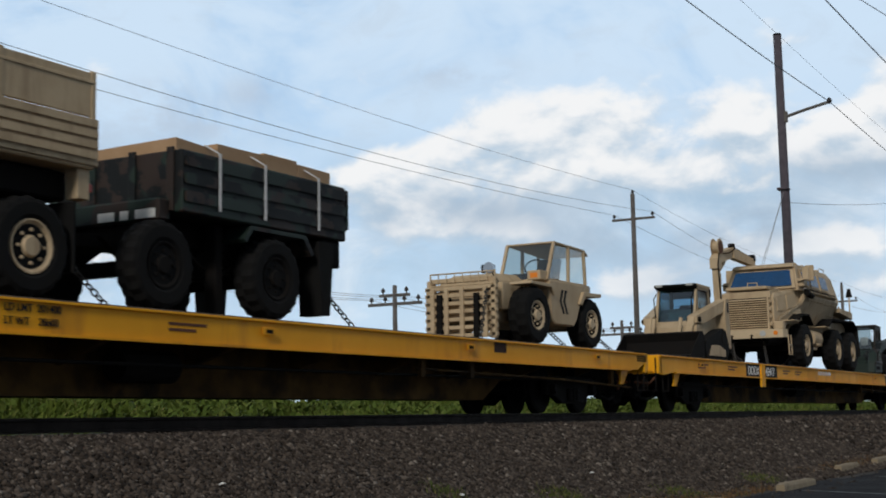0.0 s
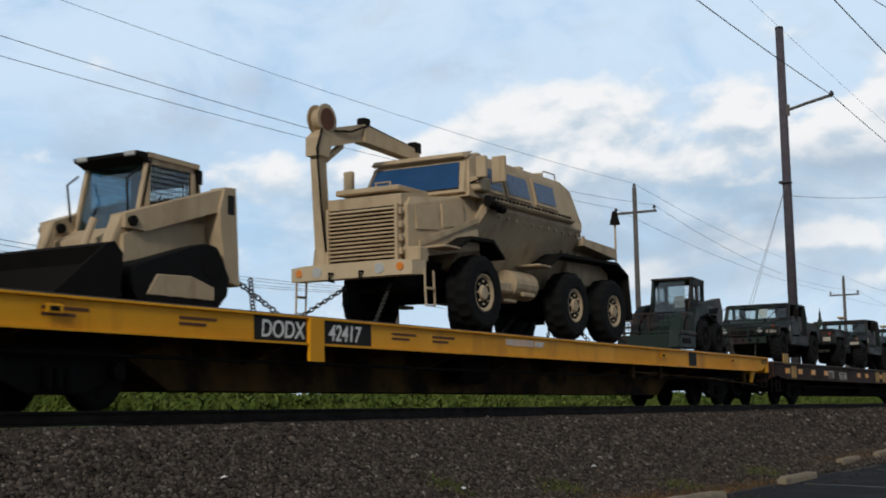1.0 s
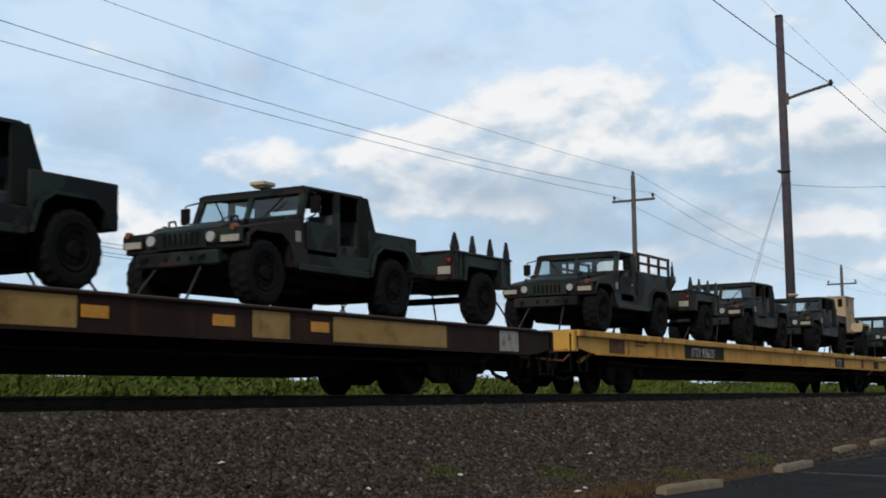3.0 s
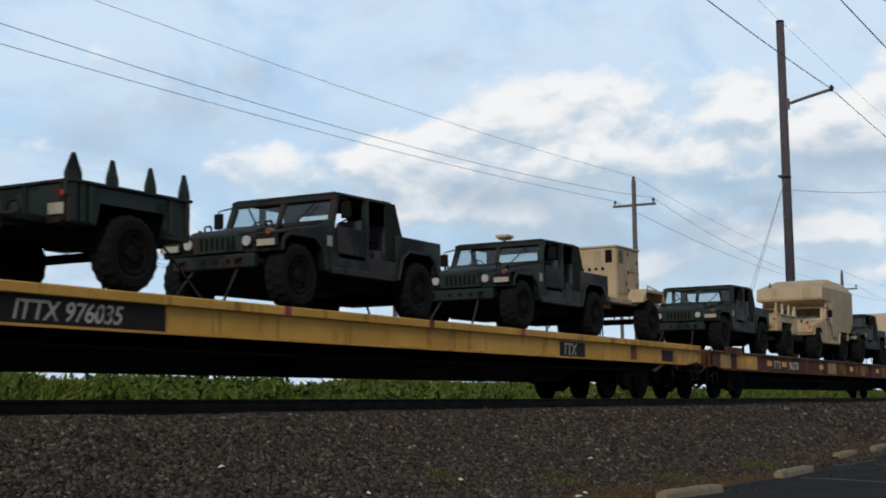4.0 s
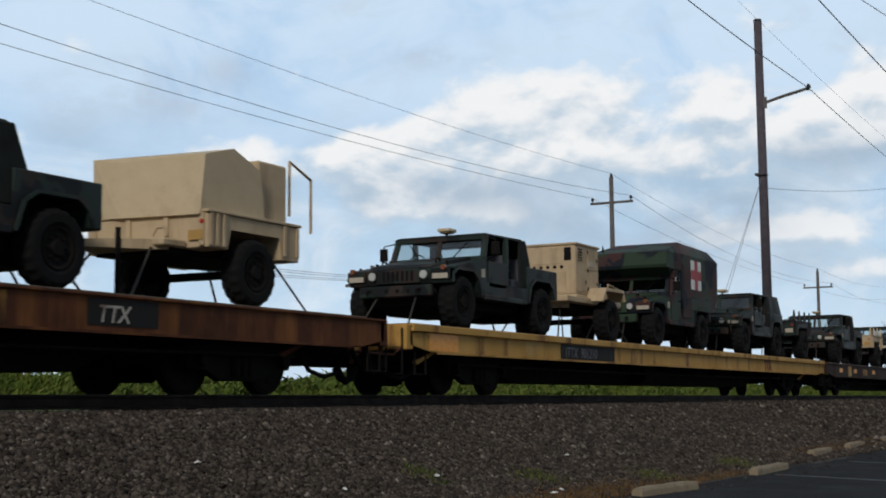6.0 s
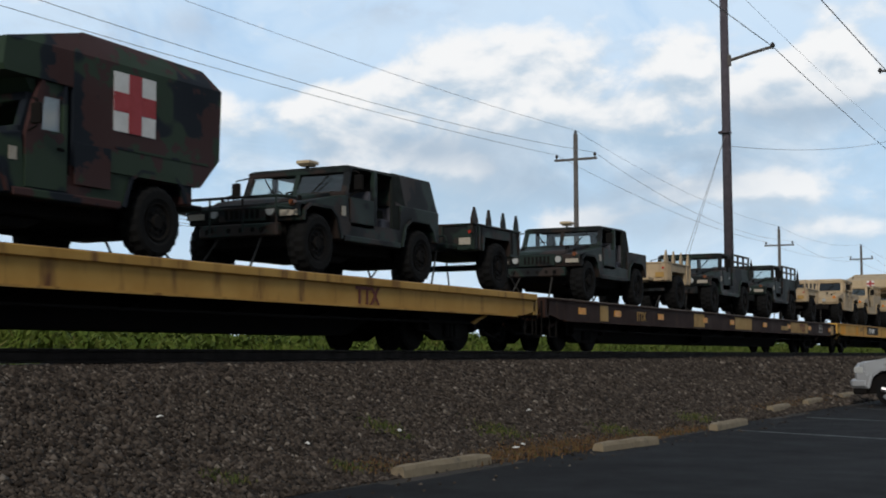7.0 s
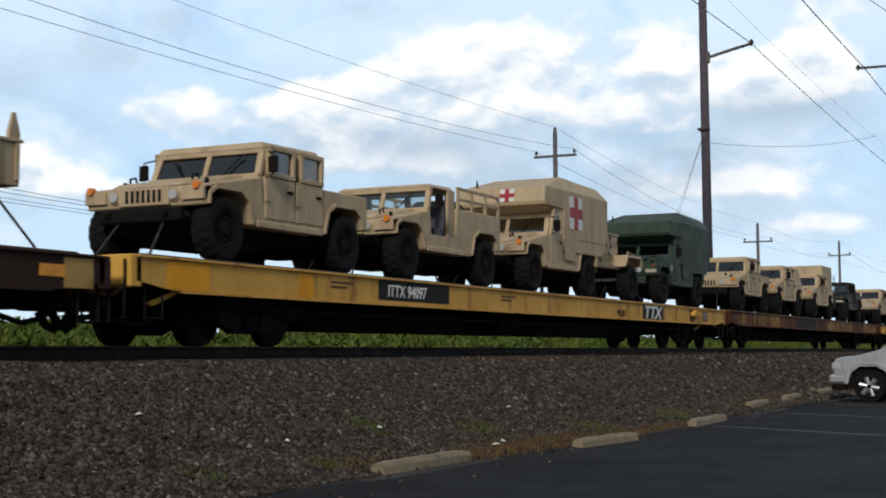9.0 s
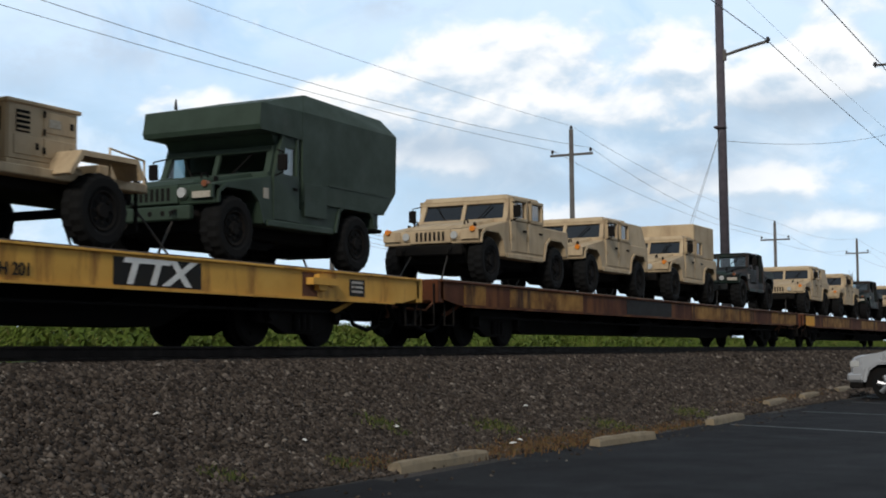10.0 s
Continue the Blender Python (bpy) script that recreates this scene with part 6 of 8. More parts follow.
    for x in (-1.35, -0.35, 0.95):
        bm = bmesh.new()
        box(x, x + 0.05, -1.226, -1.218, 1.40, 2.20, 0, bm)
        hull([(x + a, -1.226, 2.19) for a in (0, 0.05)] + [(x + a - 0.04, -1.0, 2.34) for a in (0, 0.05)] + [(x + a, -1.21, 2.19) for a in (0, 0.05)] + [(x + a - 0.04, -0.99, 2.33) for a in (0, 0.05)], bm)
        part("strap", bm, STRAP, v, "white webbing strap")
    chain(v, (1.5, -0.6, 0.9), (2.2, -1.0, 0.02))
    return v


def forklift():
    """Rough-terrain forklift, origin under the front axle, forks towards -x."""
    v = thing("forklift", "tan rough-terrain forklift with a glazed cab", "forklift", "vehicles on the train")
    for x, r, w in ((0.0, 0.60, 0.42), (2.62, 0.56, 0.40)):
        part("axle", tube((x, -0.9, r), (x, 0.9, r), 0.12), CHASSIS, v)
        for s in (-1, 1):
            road_wheel(v, x, s * 0.86, r, r, w, TAN_BRIGHT, s, rim=0.29, lugs=16)
    part("frame", box(-0.9, 3.1, -0.5, 0.5, 0.45, 0.95, 0.04), TAN, v)
    part("engine_cover", hull([(-0.85, y, 0.7) for y in (-0.5, 0.72)] + [(-0.8, y, 1.28) for y in (-0.45, 0.66)] + [(-0.45, y, 1.46) for y in (-0.35, 0.55)] + [(0.5, y, 1.50) for y in (-0.35, 0.55)] + [(0.55, y, 0.7) for y in (-0.5, 0.72)] + [(0.55, y, 1.36) for y in (-0.48, 0.7)]), TAN, v)
    part("engine_deck", box(0.5, 2.5, 0.12, 0.72, 0.8, 1.42, 0.05), TAN, v)
    part("side_bracket", prism([(-0.72, 0.7), (-0.72, 1.25), (-0.4, 1.25), (-0.3, 0.95), (-0.3, 0.7)], -0.66, -0.48, 0.015), TAN, v)
    part("cover_hatch", box(-0.15, 0.35, -0.52, -0.49, 0.85, 1.25, 0.01), TAN, v)
    part("air_cleaner", tube((0.05, 0.05, 1.40), (0.05, 0.05, 1.56), 0.05, n=10), CHASSIS, v)
    part("air_cleaner_cap", tube((0.05, 0.05, 1.54), (0.05, 0.05, 1.70), 0.14, n=18), CHASSIS, v, "dark round air cleaner")
    for s in (-1, 1):
        y0, y1 = sorted((s * 0.60, s * 1.08))
        part("front_fender", prism([(-0.35, 1.22), (-0.3, 1.28), (0.62, 1.28), (0.78, 1.08), (0.72, 1.05), (0.58, 1.22)], y0, y1, 0.008), TAN, v)
        part("rear_fender", prism([(1.95, 0.95), (2.15, 1.22), (3.05, 1.24), (3.05, 1.16), (2.25, 1.14), (2.05, 0.93)], y0, y1, 0.008), TAN, v)
    # door side panel
    part("cab_base", prism([(0.62, 1.05), (0.72, 0.55), (0.86, 0.46), (1.75, 0.46), (1.92, 0.62), (2.2, 1.25), (2.45, 1.38), (0.62, 1.38)], -1.02, 0.10, 0.025), TAN, v)
    for k in range(2):
        x = 1.06 + 0.17 * k
        part("chevron", prism([(x + 0.10, 1.20), (x + 0.20, 1.20), (x + 0.10, 0.96), (x + 0.24, 0.70), (x + 0.14, 0.70), (x, 0.96)], -1.026, -1.022), BLACKPAINT, v, "dark angled emblem stroke")
    posts = [((0.55, 1.38), (0.92, 2.19)), ((1.56, 1.38), (1.60, 2.17)), ((2.42, 1.38), (2.36, 2.14))]
    cabf = part("cab_sill", box(0.6, 2.45, -1.0, 0.08, 1.36, 1.41, 0.01), TAN, v)
    for (xa, za), (xb, zb) in posts:
        for y in (-0.98, 0.06):
            part("cab_post", hull([(xa + a, y + b, za) for a in (0, 0.055) for b in (-0.03, 0.03)] + [(xb + a, y + b, zb) for a in (0, 0.055) for b in (-0.03, 0.03)]), TAN, cabf)
    part("cab_roof", hull([(0.92, y, z) for y in (-1.0, 0.08) for z in (2.18, 2.21)] + [(2.42, y, z) for y in (-1.0, 0.08) for z in (2.13, 2.17)] + [(2.72, y, 2.06) for y in (-0.95, 0.05)]), TAN, cabf)
    part("front_pane", quad_pane((0.60, -0.94, 1.42), (0.60, 0.02, 1.42), (0.92, 0.02, 2.16), (0.92, -0.94, 2.16), 0.008), GLASS, cabf, "wide windscreen").visible_shadow = False
    for xa, xb, xc, xd in ((0.66, 1.54, 1.58, 1.0), (1.62, 2.42, 2.36, 1.66)):
        part("side_pane", prism([(xa, 1.42), (xb, 1.42), (xc, 2.13), (xd, 2.13)], -0.985, -0.978), GLASS, cabf, "door glass").visible_shadow = False
    part("dash", box(0.68, 0.9, -0.8, -0.1, 1.3, 1.55, 0.03), CHASSIS, v)
    part("driver_seat", prism([(1.2, 1.3), (1.75, 1.3), (1.95, 1.95), (1.85, 1.97), (1.65, 1.5), (1.2, 1.45)], -0.7, -0.2, 0.03), CHASSIS, v)
    part("steering_wheel", path_tube([(1.1 + 0.08 * math.sin(k * math.pi / 6), -0.45 + 0.2 * math.cos(k * math.pi / 6), 1.72 + 0.16 * math.sin(k * math.pi / 6)) for k in range(13)], 0.015, 5), CHASSIS, v)
    part("signal_box", box(0.28, 0.62, -0.98, -0.70, 1.36, 1.55, 0.01), TAN, v)
    part("amber_light", box(0.272, 0.28, -0.92, -0.76, 1.40, 1.50), AMBER, v)
    part("counterweight", box(2.45, 3.25, -0.75, 0.75, 1.18, 1.46, 0.03), TAN, v)
    # mast and forks
    for y in (-0.72, 0.62):
        m = part("mast_channel", box(-1.20, -1.03, y, y + 0.12, 0.12, 1.30, 0.012), TAN, v)
    for z in (0.25, 0.62, 0.98, 1.24):
        part("mast_crossbar", box(-1.19, -1.07, -0.66, 0.68, z, z + 0.09, 0.008), TAN, v)
    for y in (-0.78, 0.62):
        part("carriage_post", box(-1.27, -1.17, y, y + 0.1, 0.1, 1.15, 0.01), TAN, v)
    for z in (0.14, 0.30, 0.46, 0.62, 0.78, 0.94, 1.08):
        part("carriage_bar", box(-1.27, -1.18, -0.80, 0.74, z, z + 0.075, 0.006), TAN, v)
    for y in (-0.62, -0.12, 0.22, 0.52):
        part("carriage_upright", box(-1.31, -1.25, y, y + 0.09, 0.12, 1.12, 0.008), TAN, v)
    for y in (-0.45, 0.35):
        part("fork", prism([(-1.32, 1.0), (-1.24, 1.0), (-1.24, 0.14), (-1.32, 0.08), (-2.0, 0.06), (-2.0, 0.09), (-1.34, 0.14)], y, y + 0.11), CHASSIS, v, "worn dark fork tine")
    rest = bmesh.new()
    path_tube([(-1.22, -0.76, 1.15), (-1.22, -0.76, 1.42), (-1.22, 0.64, 1.42), (-1.22, 0.64, 1.15)], 0.022, 6, rest)
    for k in range(1, 8):
        tube((-1.22, -0.76 + 0.175 * k, 1.18), (-1.22, -0.76 + 0.175 * k, 1.42), 0.012, n=6, bm=rest)
    tube((-1.22, -0.76, 1.18), (-1.22, 0.64, 1.18), 0.018, n=6, bm=rest)
    part("load_rest", rest, TAN, v, "barred load backrest")
    part("lift_arm", hull([(-1.15, b, c) for b in (-0.35, 0.3) for c in (0.5, 0.85)] + [(-0.6, b, c) for b in (-0.3, 0.25) for c in (0.6, 0.9)]), TAN, v)
    for y in (-0.5, 0.42):
        part("tilt_cylinder", tube((-1.1, y, 1.0), (-0.4, y, 0.75), 0.05, n=8), CHASSIS, v)
    part("mirror", lathe_x(-1.02, -0.52, 1.50, 0.12, 0.02), MIRROR, v)
    part("mirror_arm", path_tube([(-0.55, -0.5, 1.25), (-1.01, -0.52, 1.50)], 0.015, 5), CHASSIS, v)
    chain(v, (-1.25, -0.6, 1.1), (-2.3, -1.0, 0.02), 12)
    chain(v, (3.0, -0.6, 0.6), (3.7, -1.0, 0.02))
    chain(v, (1.3, -0.5, 0.5), (1.3, -1.0, 0.02), 6)
    return v


def mesh_guard(x0, x1, y, z0, z1, step=0.075):
    bm = bmesh.new()
    k = 0
    x = x0
    while x <= x1:
        box(x - 0.004, x + 0.004, y - 0.004, y + 0.004, z0, z1, 0, bm)
        x += step
    z = z0
    while z <= z1:
        box(x0, x1, y - 0.004, y + 0.004, z - 0.004, z + 0.004, 0, bm)
        z += step
    return bm


def track_loader():
    """Origin under the front of the near track."""
    v = thing("track_loader", "tan compact track loader with a dark bucket", "loader", "vehicles on the train")
    for s in (-1, 1):
        y0, y1 = sorted((s * 0.62, s * 1.0))
        tr = part("rubber_track", prism([(0.0, 0.22), (0.15, 0.02), (1.65, 0.02), (1.85, 0.2), (1.9, 0.45), (1.66, 0.86), (1.45, 0.90), (1.2, 0.84), (0.1, 0.52), (-0.03, 0.38)], y0, y1, 0.03), RUBBER, v, "black rubber track")
        ya, yb = sorted((s * 0.99, s * 1.012))
        part("track_frame", prism([(0.25, 0.12), (1.55, 0.12), (1.55, 0.3), (1.1, 0.42), (0.45, 0.4)], ya, yb, 0.01), TAN, tr)
        part("drive_sprocket", tube((1.5, ya, 0.62), (1.5, yb, 0.62), 0.2, n=16), CHASSIS, tr)
        for x in (0.15, 0.5, 0.85, 1.2, 1.62):
            part("roller", tube((x, ya - 0.005 * s, 0.15), (x, yb, 0.15), 0.1, n=12), CHASSIS, tr)
    part("body", prism([(0.25, 0.3), (0.25, 0.75), (0.5, 0.92), (1.3, 1.2), (1.55, 1.5), (2.05, 1.55), (2.05, 0.35)], -0.62, 0.62, 0.03), TAN, v)
    cab = part("cab", box(0.55, 1.45, -0.55, 0.55, 0.9, 1.1, 0.02), TAN, v)
    for y in (-0.55, 0.49):
        fr = bmesh.new()
        hull([(0.12 + a, y + b, 0.8) for a in (0, 0.08) for b in (0, 0.06)] + [(0.42 + a, y + b, 2.05) for a in (0, 0.08) for b in (0, 0.06)], fr)
        hull([(1.42 + a, y + b, 1.0) for a in (0, 0.1) for b in (0, 0.06)] + [(1.32 + a, y + b, 2.02) for a in (0, 0.1) for b in (0, 0.06)], fr)
        box(0.45, 1.4, y, y + 0.06, 1.94, 2.06, 0.01, fr)
        box(0.35, 1.45, y, y + 0.06, 1.0, 1.12, 0.01, fr)
        prism([(0.2, 1.0), (0.44, 1.0), (0.46, 2.0), (0.44, 2.0)], y, y + 0.06, 0, fr)
        box(0.4, 1.42, y, y + 0.06, 1.0, 1.36, 0.01, fr)
        box(1.26, 1.42, y, y + 0.06, 1.3, 1.98, 0.01, fr)
        part("cab_frame", fr, TAN, cab)
    part("cab_roof", hull([(0.40, s * 0.57, z) for s in (-1, 1) for z in (2.03, 2.10)] + [(1.4, s * 0.58, z) for s in (-1, 1) for z in (2.0, 2.07)]), TAN, cab)
    part("visor", hull([(0.20, s * 0.56, z) for s in (-1, 1) for z in (2.04, 2.09)] + [(0.42, s * 0.56, z) for s in (-1, 1) for z in (1.95, 2.09)]), CHASSIS, cab, "dark visor over the windscreen")
    part("rear_lip", hull([(1.38 + a, b, c) for a in (0, 0.1) for b in (-0.56, 0.56) for c in (1.8, 2.0)]), CHASSIS, cab)
    part("door_glass", quad_pane((0.16, -0.48, 0.85), (0.16, 0.48, 0.85), (0.44, 0.48, 2.0), (0.44, -0.48, 2.0), 0.01), TINT_GLASS, cab, "blue-tinted front glass")
    for y in (-0.545, 0.545):
        g = part("side_grille", mesh_guard(0.46, 1.26, y, 1.36, 1.94, 0.07), CHASSIS, cab, "black mesh side window")
        g["kind"] = "stuff"
        part("side_glass", box(0.46, 1.26, y * 0.96 - 0.004, y * 0.96 + 0.004, 1.12, 1.94), GLASS, cab).visible_shadow = False
    part("seat", prism([(0.75, 0.95), (1.2, 0.95), (1.3, 1.6), (1.2, 1.6), (1.08, 1.15), (0.75, 1.1)], -0.25, 0.25, 0.03), CHASSIS, cab)
    rg = part("rear_grille", mesh_guard(-0.5, 0.5, 0.0, 1.3, 1.92, 0.07), CHASSIS, cab, "mesh rear window")
    rg["kind"] = "stuff"
    rg.data.transform(pose(1.40, 0, 0, 0, 0, 90))
    part("handrail", path_tube([(0.1, 0.5, 1.2), (0.05, 0.52, 1.7), (0.25, 0.52, 1.85)], 0.016, 5), CHASSIS, cab)
    part("handrail", path_tube([(0.1, -0.5, 1.2), (0.05, -0.52, 1.7), (0.25, -0.52, 1.85)], 0.016, 5), CHASSIS, cab)
    for c in [o for o in v.children_recursive if o == cab or o.parent == cab]:
        c.data.transform(Matrix.Translation((0.36, 0, 0)))
    for s in (-1, 1):
        y0, y1 = sorted((s * 0.72, s * 0.98))
        arm = part("lift_arm", prism([(2.12, 0.35), (2.05, 1.74), (1.80, 1.72), (1.70, 1.40), (1.72, 1.1), (1.85, 0.4)], y0, y1, 0.012), TAN, v)
        part("arm_beam", hull([(1.95, s * yy, z) for yy in (0.72, 0.97) for z in (1.44, 1.74)] + [(0.16, s * yy, z) for yy in (0.48, 0.74) for z in (1.0, 1.18)] + [(0.5, s * yy, z) for yy in (0.52, 0.78) for z in (0.98, 1.29)]), TAN, arm)
        part("arm_foot", hull([(0.16 + d, s * yy, z) for d in (0, 0.18) for yy in (0.50, 0.68) for z in (1.02, 1.17)] + [(-0.16 + d, s * yy, 0.42) for d in (0, 0.15) for yy in (0.46, 0.60)]), TAN, arm)
        part("arm_pin", tube((0.26, s * 0.44, 1.09), (0.26, s * 0.80, 1.09), 0.07, n=12), CHASSIS, arm)
        part("badge_panel", box(1.86, 2.0, y0 - 0.004 if s < 0 else y1, y0 if s < 0 else y1 + 0.004, 1.35, 1.62), BLACKPAINT, arm, "dark maker panel")
        part("lift_cylinder", tube((0.5, s * 0.66, 1.08), (1.7, s * 0.66, 0.9), 0.045, n=10), CHASSIS, arm)
        part("tilt_cylinder", tube((0.0, s * 0.36, 1.12), (-0.28, s * 0.36, 0.5), 0.05, n=10), TAN, arm)
        part("headlamp", box(0.55, 0.62, s * 0.42 - 0.1, s * 0.42 + 0.1, 2.03, 2.10, 0.015), LAMP, v)
    part("side_panel", prism([(0.15, 0.55), (1.7, 0.9), (1.7, 1.2), (0.5, 1.08), (0.15, 0.9)], -0.72, 0.72), TAN, v)
    bk = part("bucket", prism([(-0.45, 0.08), (-0.40, 0.60), (-0.55, 0.74), (-0.62, 0.70), (-0.52, 0.5), (-0.6, 0.16), (-1.5, 0.07), (-1.52, 0.02), (-0.55, 0.02)], -1.05, 1.05), CHASSIS, v, "black worn bucket")
    for y in (-1.05, 1.02):
        part("bucket_side", prism([(-0.42, 0.05), (-0.55, 0.74), (-0.66, 0.72), (-1.5, 0.06)], y, y + 0.03), CHASSIS, bk)
    part("quick_hitch", box(-0.32, -0.12, -0.5, 0.5, 0.25, 0.6, 0.02), CHASSIS, v)
    for c in (bk, *bk.children):
        c.data.transform(Matrix.Translation((0.2, 0, 0)))
    chain(v, (2.1, -0.5, 0.75), (2.95, -1.0, 0.02), 12)
    chain(v, (2.45, -0.9, 0.5), (2.45, -0.95, 0.02), 6)
    return v


def armoured_truck():
    """Six-wheeled mine-clearing truck, origin under the front axle."""
    v = thing("armoured_truck", "tan six-wheeled armoured mine-clearance truck with a folded arm", "military vehicle", "vehicles on the train")
    R_, W_ = 0.70, 0.46
    for x in (0.0, 3.75, 5.68):
        part("axle", tube((x, -1.1, R_), (x, 1.1, R_), 0.14), CHASSIS, v)
        for s in (-1, 1):
            road_wheel(v, x, s * 1.08, R_, R_, W_, TAN, s, rim=0.33, lugs=18)
    part("chassis", box(-1.6, 6.4, -0.55, 0.55, 0.72, 1.15, 0.04), CHASSIS, v)
    # V hull with the crew cell
    hullm = part("hull", hull([(-0.3, s * 0.75, 1.15) for s in (-1, 1)] + [(0.35, s * 1.24, 2.30) for s in (-1, 1)] + [(4.25, s * 1.24, 2.30) for s in (-1, 1)] + [(4.4, s * 0.45, 0.95) for s in (-1, 1)] + [(1.4, s * 0.45, 0.95) for s in (-1, 1)] + [(4.35, s * 1.2, 2.45) for s in (-1, 1)] + [(0.3, s * 1.2, 2.45) for s in (-1, 1)]), TAN, v)
    cell = part("crew_cell", hull([(-0.25, s * 1.16, 2.45) for s in (-1, 1)] + [(0.05, s * 1.0, 3.18) for s in (-1, 1)] + [(0.3, s * 0.96, 3.32) for s in (-1, 1)] + [(3.85, s * 0.96, 3.30) for s in (-1, 1)] + [(4.2, s * 1.02, 3.14) for s in (-1, 1)] + [(4.35, s * 1.2, 2.44) for s in (-1, 1)]), TAN, v)
    # windows lie on the leaning sides
    def lean(z):
        return 1.16 - (z - 2.45) * 0.16 / 0.73 + 0.02
    for xa, xb in ((0.40, 1.0), (1.25, 2.1), (2.45, 3.25)):
        for s in (-1, 1):
            za, zb = 2.68, 3.08
            fr = part("window_frame", hull([(x, s * (lean(z) + d), z) for x in (xa - 0.07, xb + 0.07) for z in (za - 0.07, zb + 0.07) for d in (0.0, 0.035)]), TAN, cell)
            part("pane", hull([(x, s * (lean(z) + d), z) for x in (xa, xb) for z in (za, zb) for d in (0.03, 0.045)]), BLUEGLASS, fr, "thick blue-tinted window")
    wf = part("windscreen_frame", hull([(-0.32, s * 1.08, 2.52) for s in (-1, 1)] + [(0.02, s * 0.94, 3.2) for s in (-1, 1)] + [(-0.24, s * 1.1, 2.5) for s in (-1, 1)] + [(0.1, s * 0.96, 3.22) for s in (-1, 1)]), TAN, cell)
    part("windscreen", hull([(-0.318, s * 0.98, 2.60) for s in (-1, 1)] + [(-0.045, s * 0.86, 3.12) for s in (-1, 1)] + [(-0.33, s * 0.98, 2.60) for s in (-1, 1)] + [(-0.058, s * 0.86, 3.12) for s in (-1, 1)]), BLUEGLASS, wf, "blue-tinted windscreen")
    # hood and radiator
    part("hood", hull([(-1.75, s * 0.82, 1.20) for s in (-1, 1)] + [(-1.75, s * 0.82, 2.12) for s in (-1, 1)] + [(-1.6, s * 0.78, 2.28) for s in (-1, 1)] + [(0.2, s * 1.02, 2.50) for s in (-1, 1)] + [(0.2, s * 1.1, 1.5) for s in (-1, 1)]), TAN, v)
    part("hood_cap", hull([(-1.82, s * 0.74, z) for s in (-1, 1) for z in (2.12, 2.32)] + [(-1.1, s * 0.8, z) for s in (-1, 1) for z in (2.2, 2.42)]), TAN, v)
    for s in (-1, 1):
        part("hood_panel", hull([(x, s * (y + d), z) for x, y, z in ((-1.35, 0.868, 1.75), (-0.75, 0.945, 1.8), (-0.75, 0.925, 2.12), (-1.35, 0.85, 2.05)) for d in (0, 0.02)]), TAN, v)
        part("hood_rib", hull([(x, s * (y + d), z) for x, y, z in ((-1.5, 0.87, 1.42), (0.15, 1.08, 2.0), (0.15, 1.08, 2.1), (-1.5, 0.87, 1.52)) for d in (0, 0.03)]), TAN, v)
    gr = part("radiator_grille", box(-1.86, -1.75, -0.68, 0.68, 1.12, 2.12, 0.02), CHASSIS, v, "dark radiator core")
    for k in range(14):
        z = 1.15 + 0.069 * k
        part("louvre", prism([(-1.93, z), (-1.87, z + 0.042), (-1.85, z + 0.034), (-1.90, z - 0.005)], -0.66, 0.66), TAN, gr)
    for y in (-0.72, 0.66):
        part("grille_post", box(-1.93, -1.76, y, y + 0.06, 1.1, 2.14, 0.01), TAN, gr)
    for k in range(4):
        part("grille_hinge", box(-1.9, -1.8, -0.78, -0.72, 1.25 + 0.23 * k, 1.37 + 0.23 * k, 0.015), TAN, gr)
    bump = part("bumper", hull([(-2.25, s * 1.2, z) for s in (-1, 1) for z in (0.86, 1.10)] + [(-2.32, s * 0.9, z) for s in (-1, 1) for z in (0.86, 1.12)] + [(-1.9, s * 1.25, z) for s in (-1, 1) for z in (0.88, 1.12)]), TAN_BRIGHT, v)
    for s in (-1, 1):
        part("headlamp", lathe_x(-2.335, s * 0.62, 0.99, 0.09, 0.03), LAMP, bump, "round recessed headlamp")
        part("turn_signal", lathe_x(-2.315, s * 1.0, 1.0, 0.065, 0.03), AMBER, bump, "amber signal")
        part("step_ladder", path_tube([(-2.0, s * 1.28, 0.95), (-2.0, s * 1.30, 0.35), (-1.72, s * 1.30, 0.35), (-1.72, s * 1.28, 0.95)], 0.02, 5), TAN, bump)
        part("step_rung", box(-2.0, -1.72, s * 1.30 - 0.02, s * 1.30 + 0.02, 0.62, 0.66), TAN, bump)
    part("lamp_housing", box(-1.85, -1.55, -1.1, -0.8, 1.12, 1.38, 0.03), TAN, v)
    part("front_step", box(-2.0, -1.7, -0.5, 0.5, 1.10, 1.14), TAN, v)
    # fenders
    for s in (-1, 1):
        for xs in ([(-0.85, 1.42), (-0.42, 1.62), (0.35, 1.64), (0.78, 1.36), (0.80, 1.40), (0.36, 1.70), (-0.44, 1.68), (-0.87, 1.46)], [(2.65, 1.40), (3.15, 1.66), (5.9, 1.72), (6.45, 1.5), (6.6, 0.55), (6.64, 0.55), (6.5, 1.54), (5.92, 1.78), (3.12, 1.72), (2.62, 1.45)]):
            y0, y1 = sorted((s * 0.82, s * 1.30))
            part("fender", prism(xs, y0, y1), CHASSIS, v, "black flared fender")
        part("fender_lip", box(-1.35, -0.8, min(s * 0.8, s * 1.3), max(s * 0.8, s * 1.3), 1.40, 1.44, 0.01), TAN, v)
        part("fender_lip", box(2.15, 2.72, min(s * 0.8, s * 1.3), max(s * 0.8, s * 1.3), 1.38, 1.42, 0.01), TAN, v)
        tank = part("side_tank", tube((1.55, s * 0.85, 1.0), (2.45, s * 0.85, 1.0), 0.28, n=20), TAN, v, "rounded tan side tank")
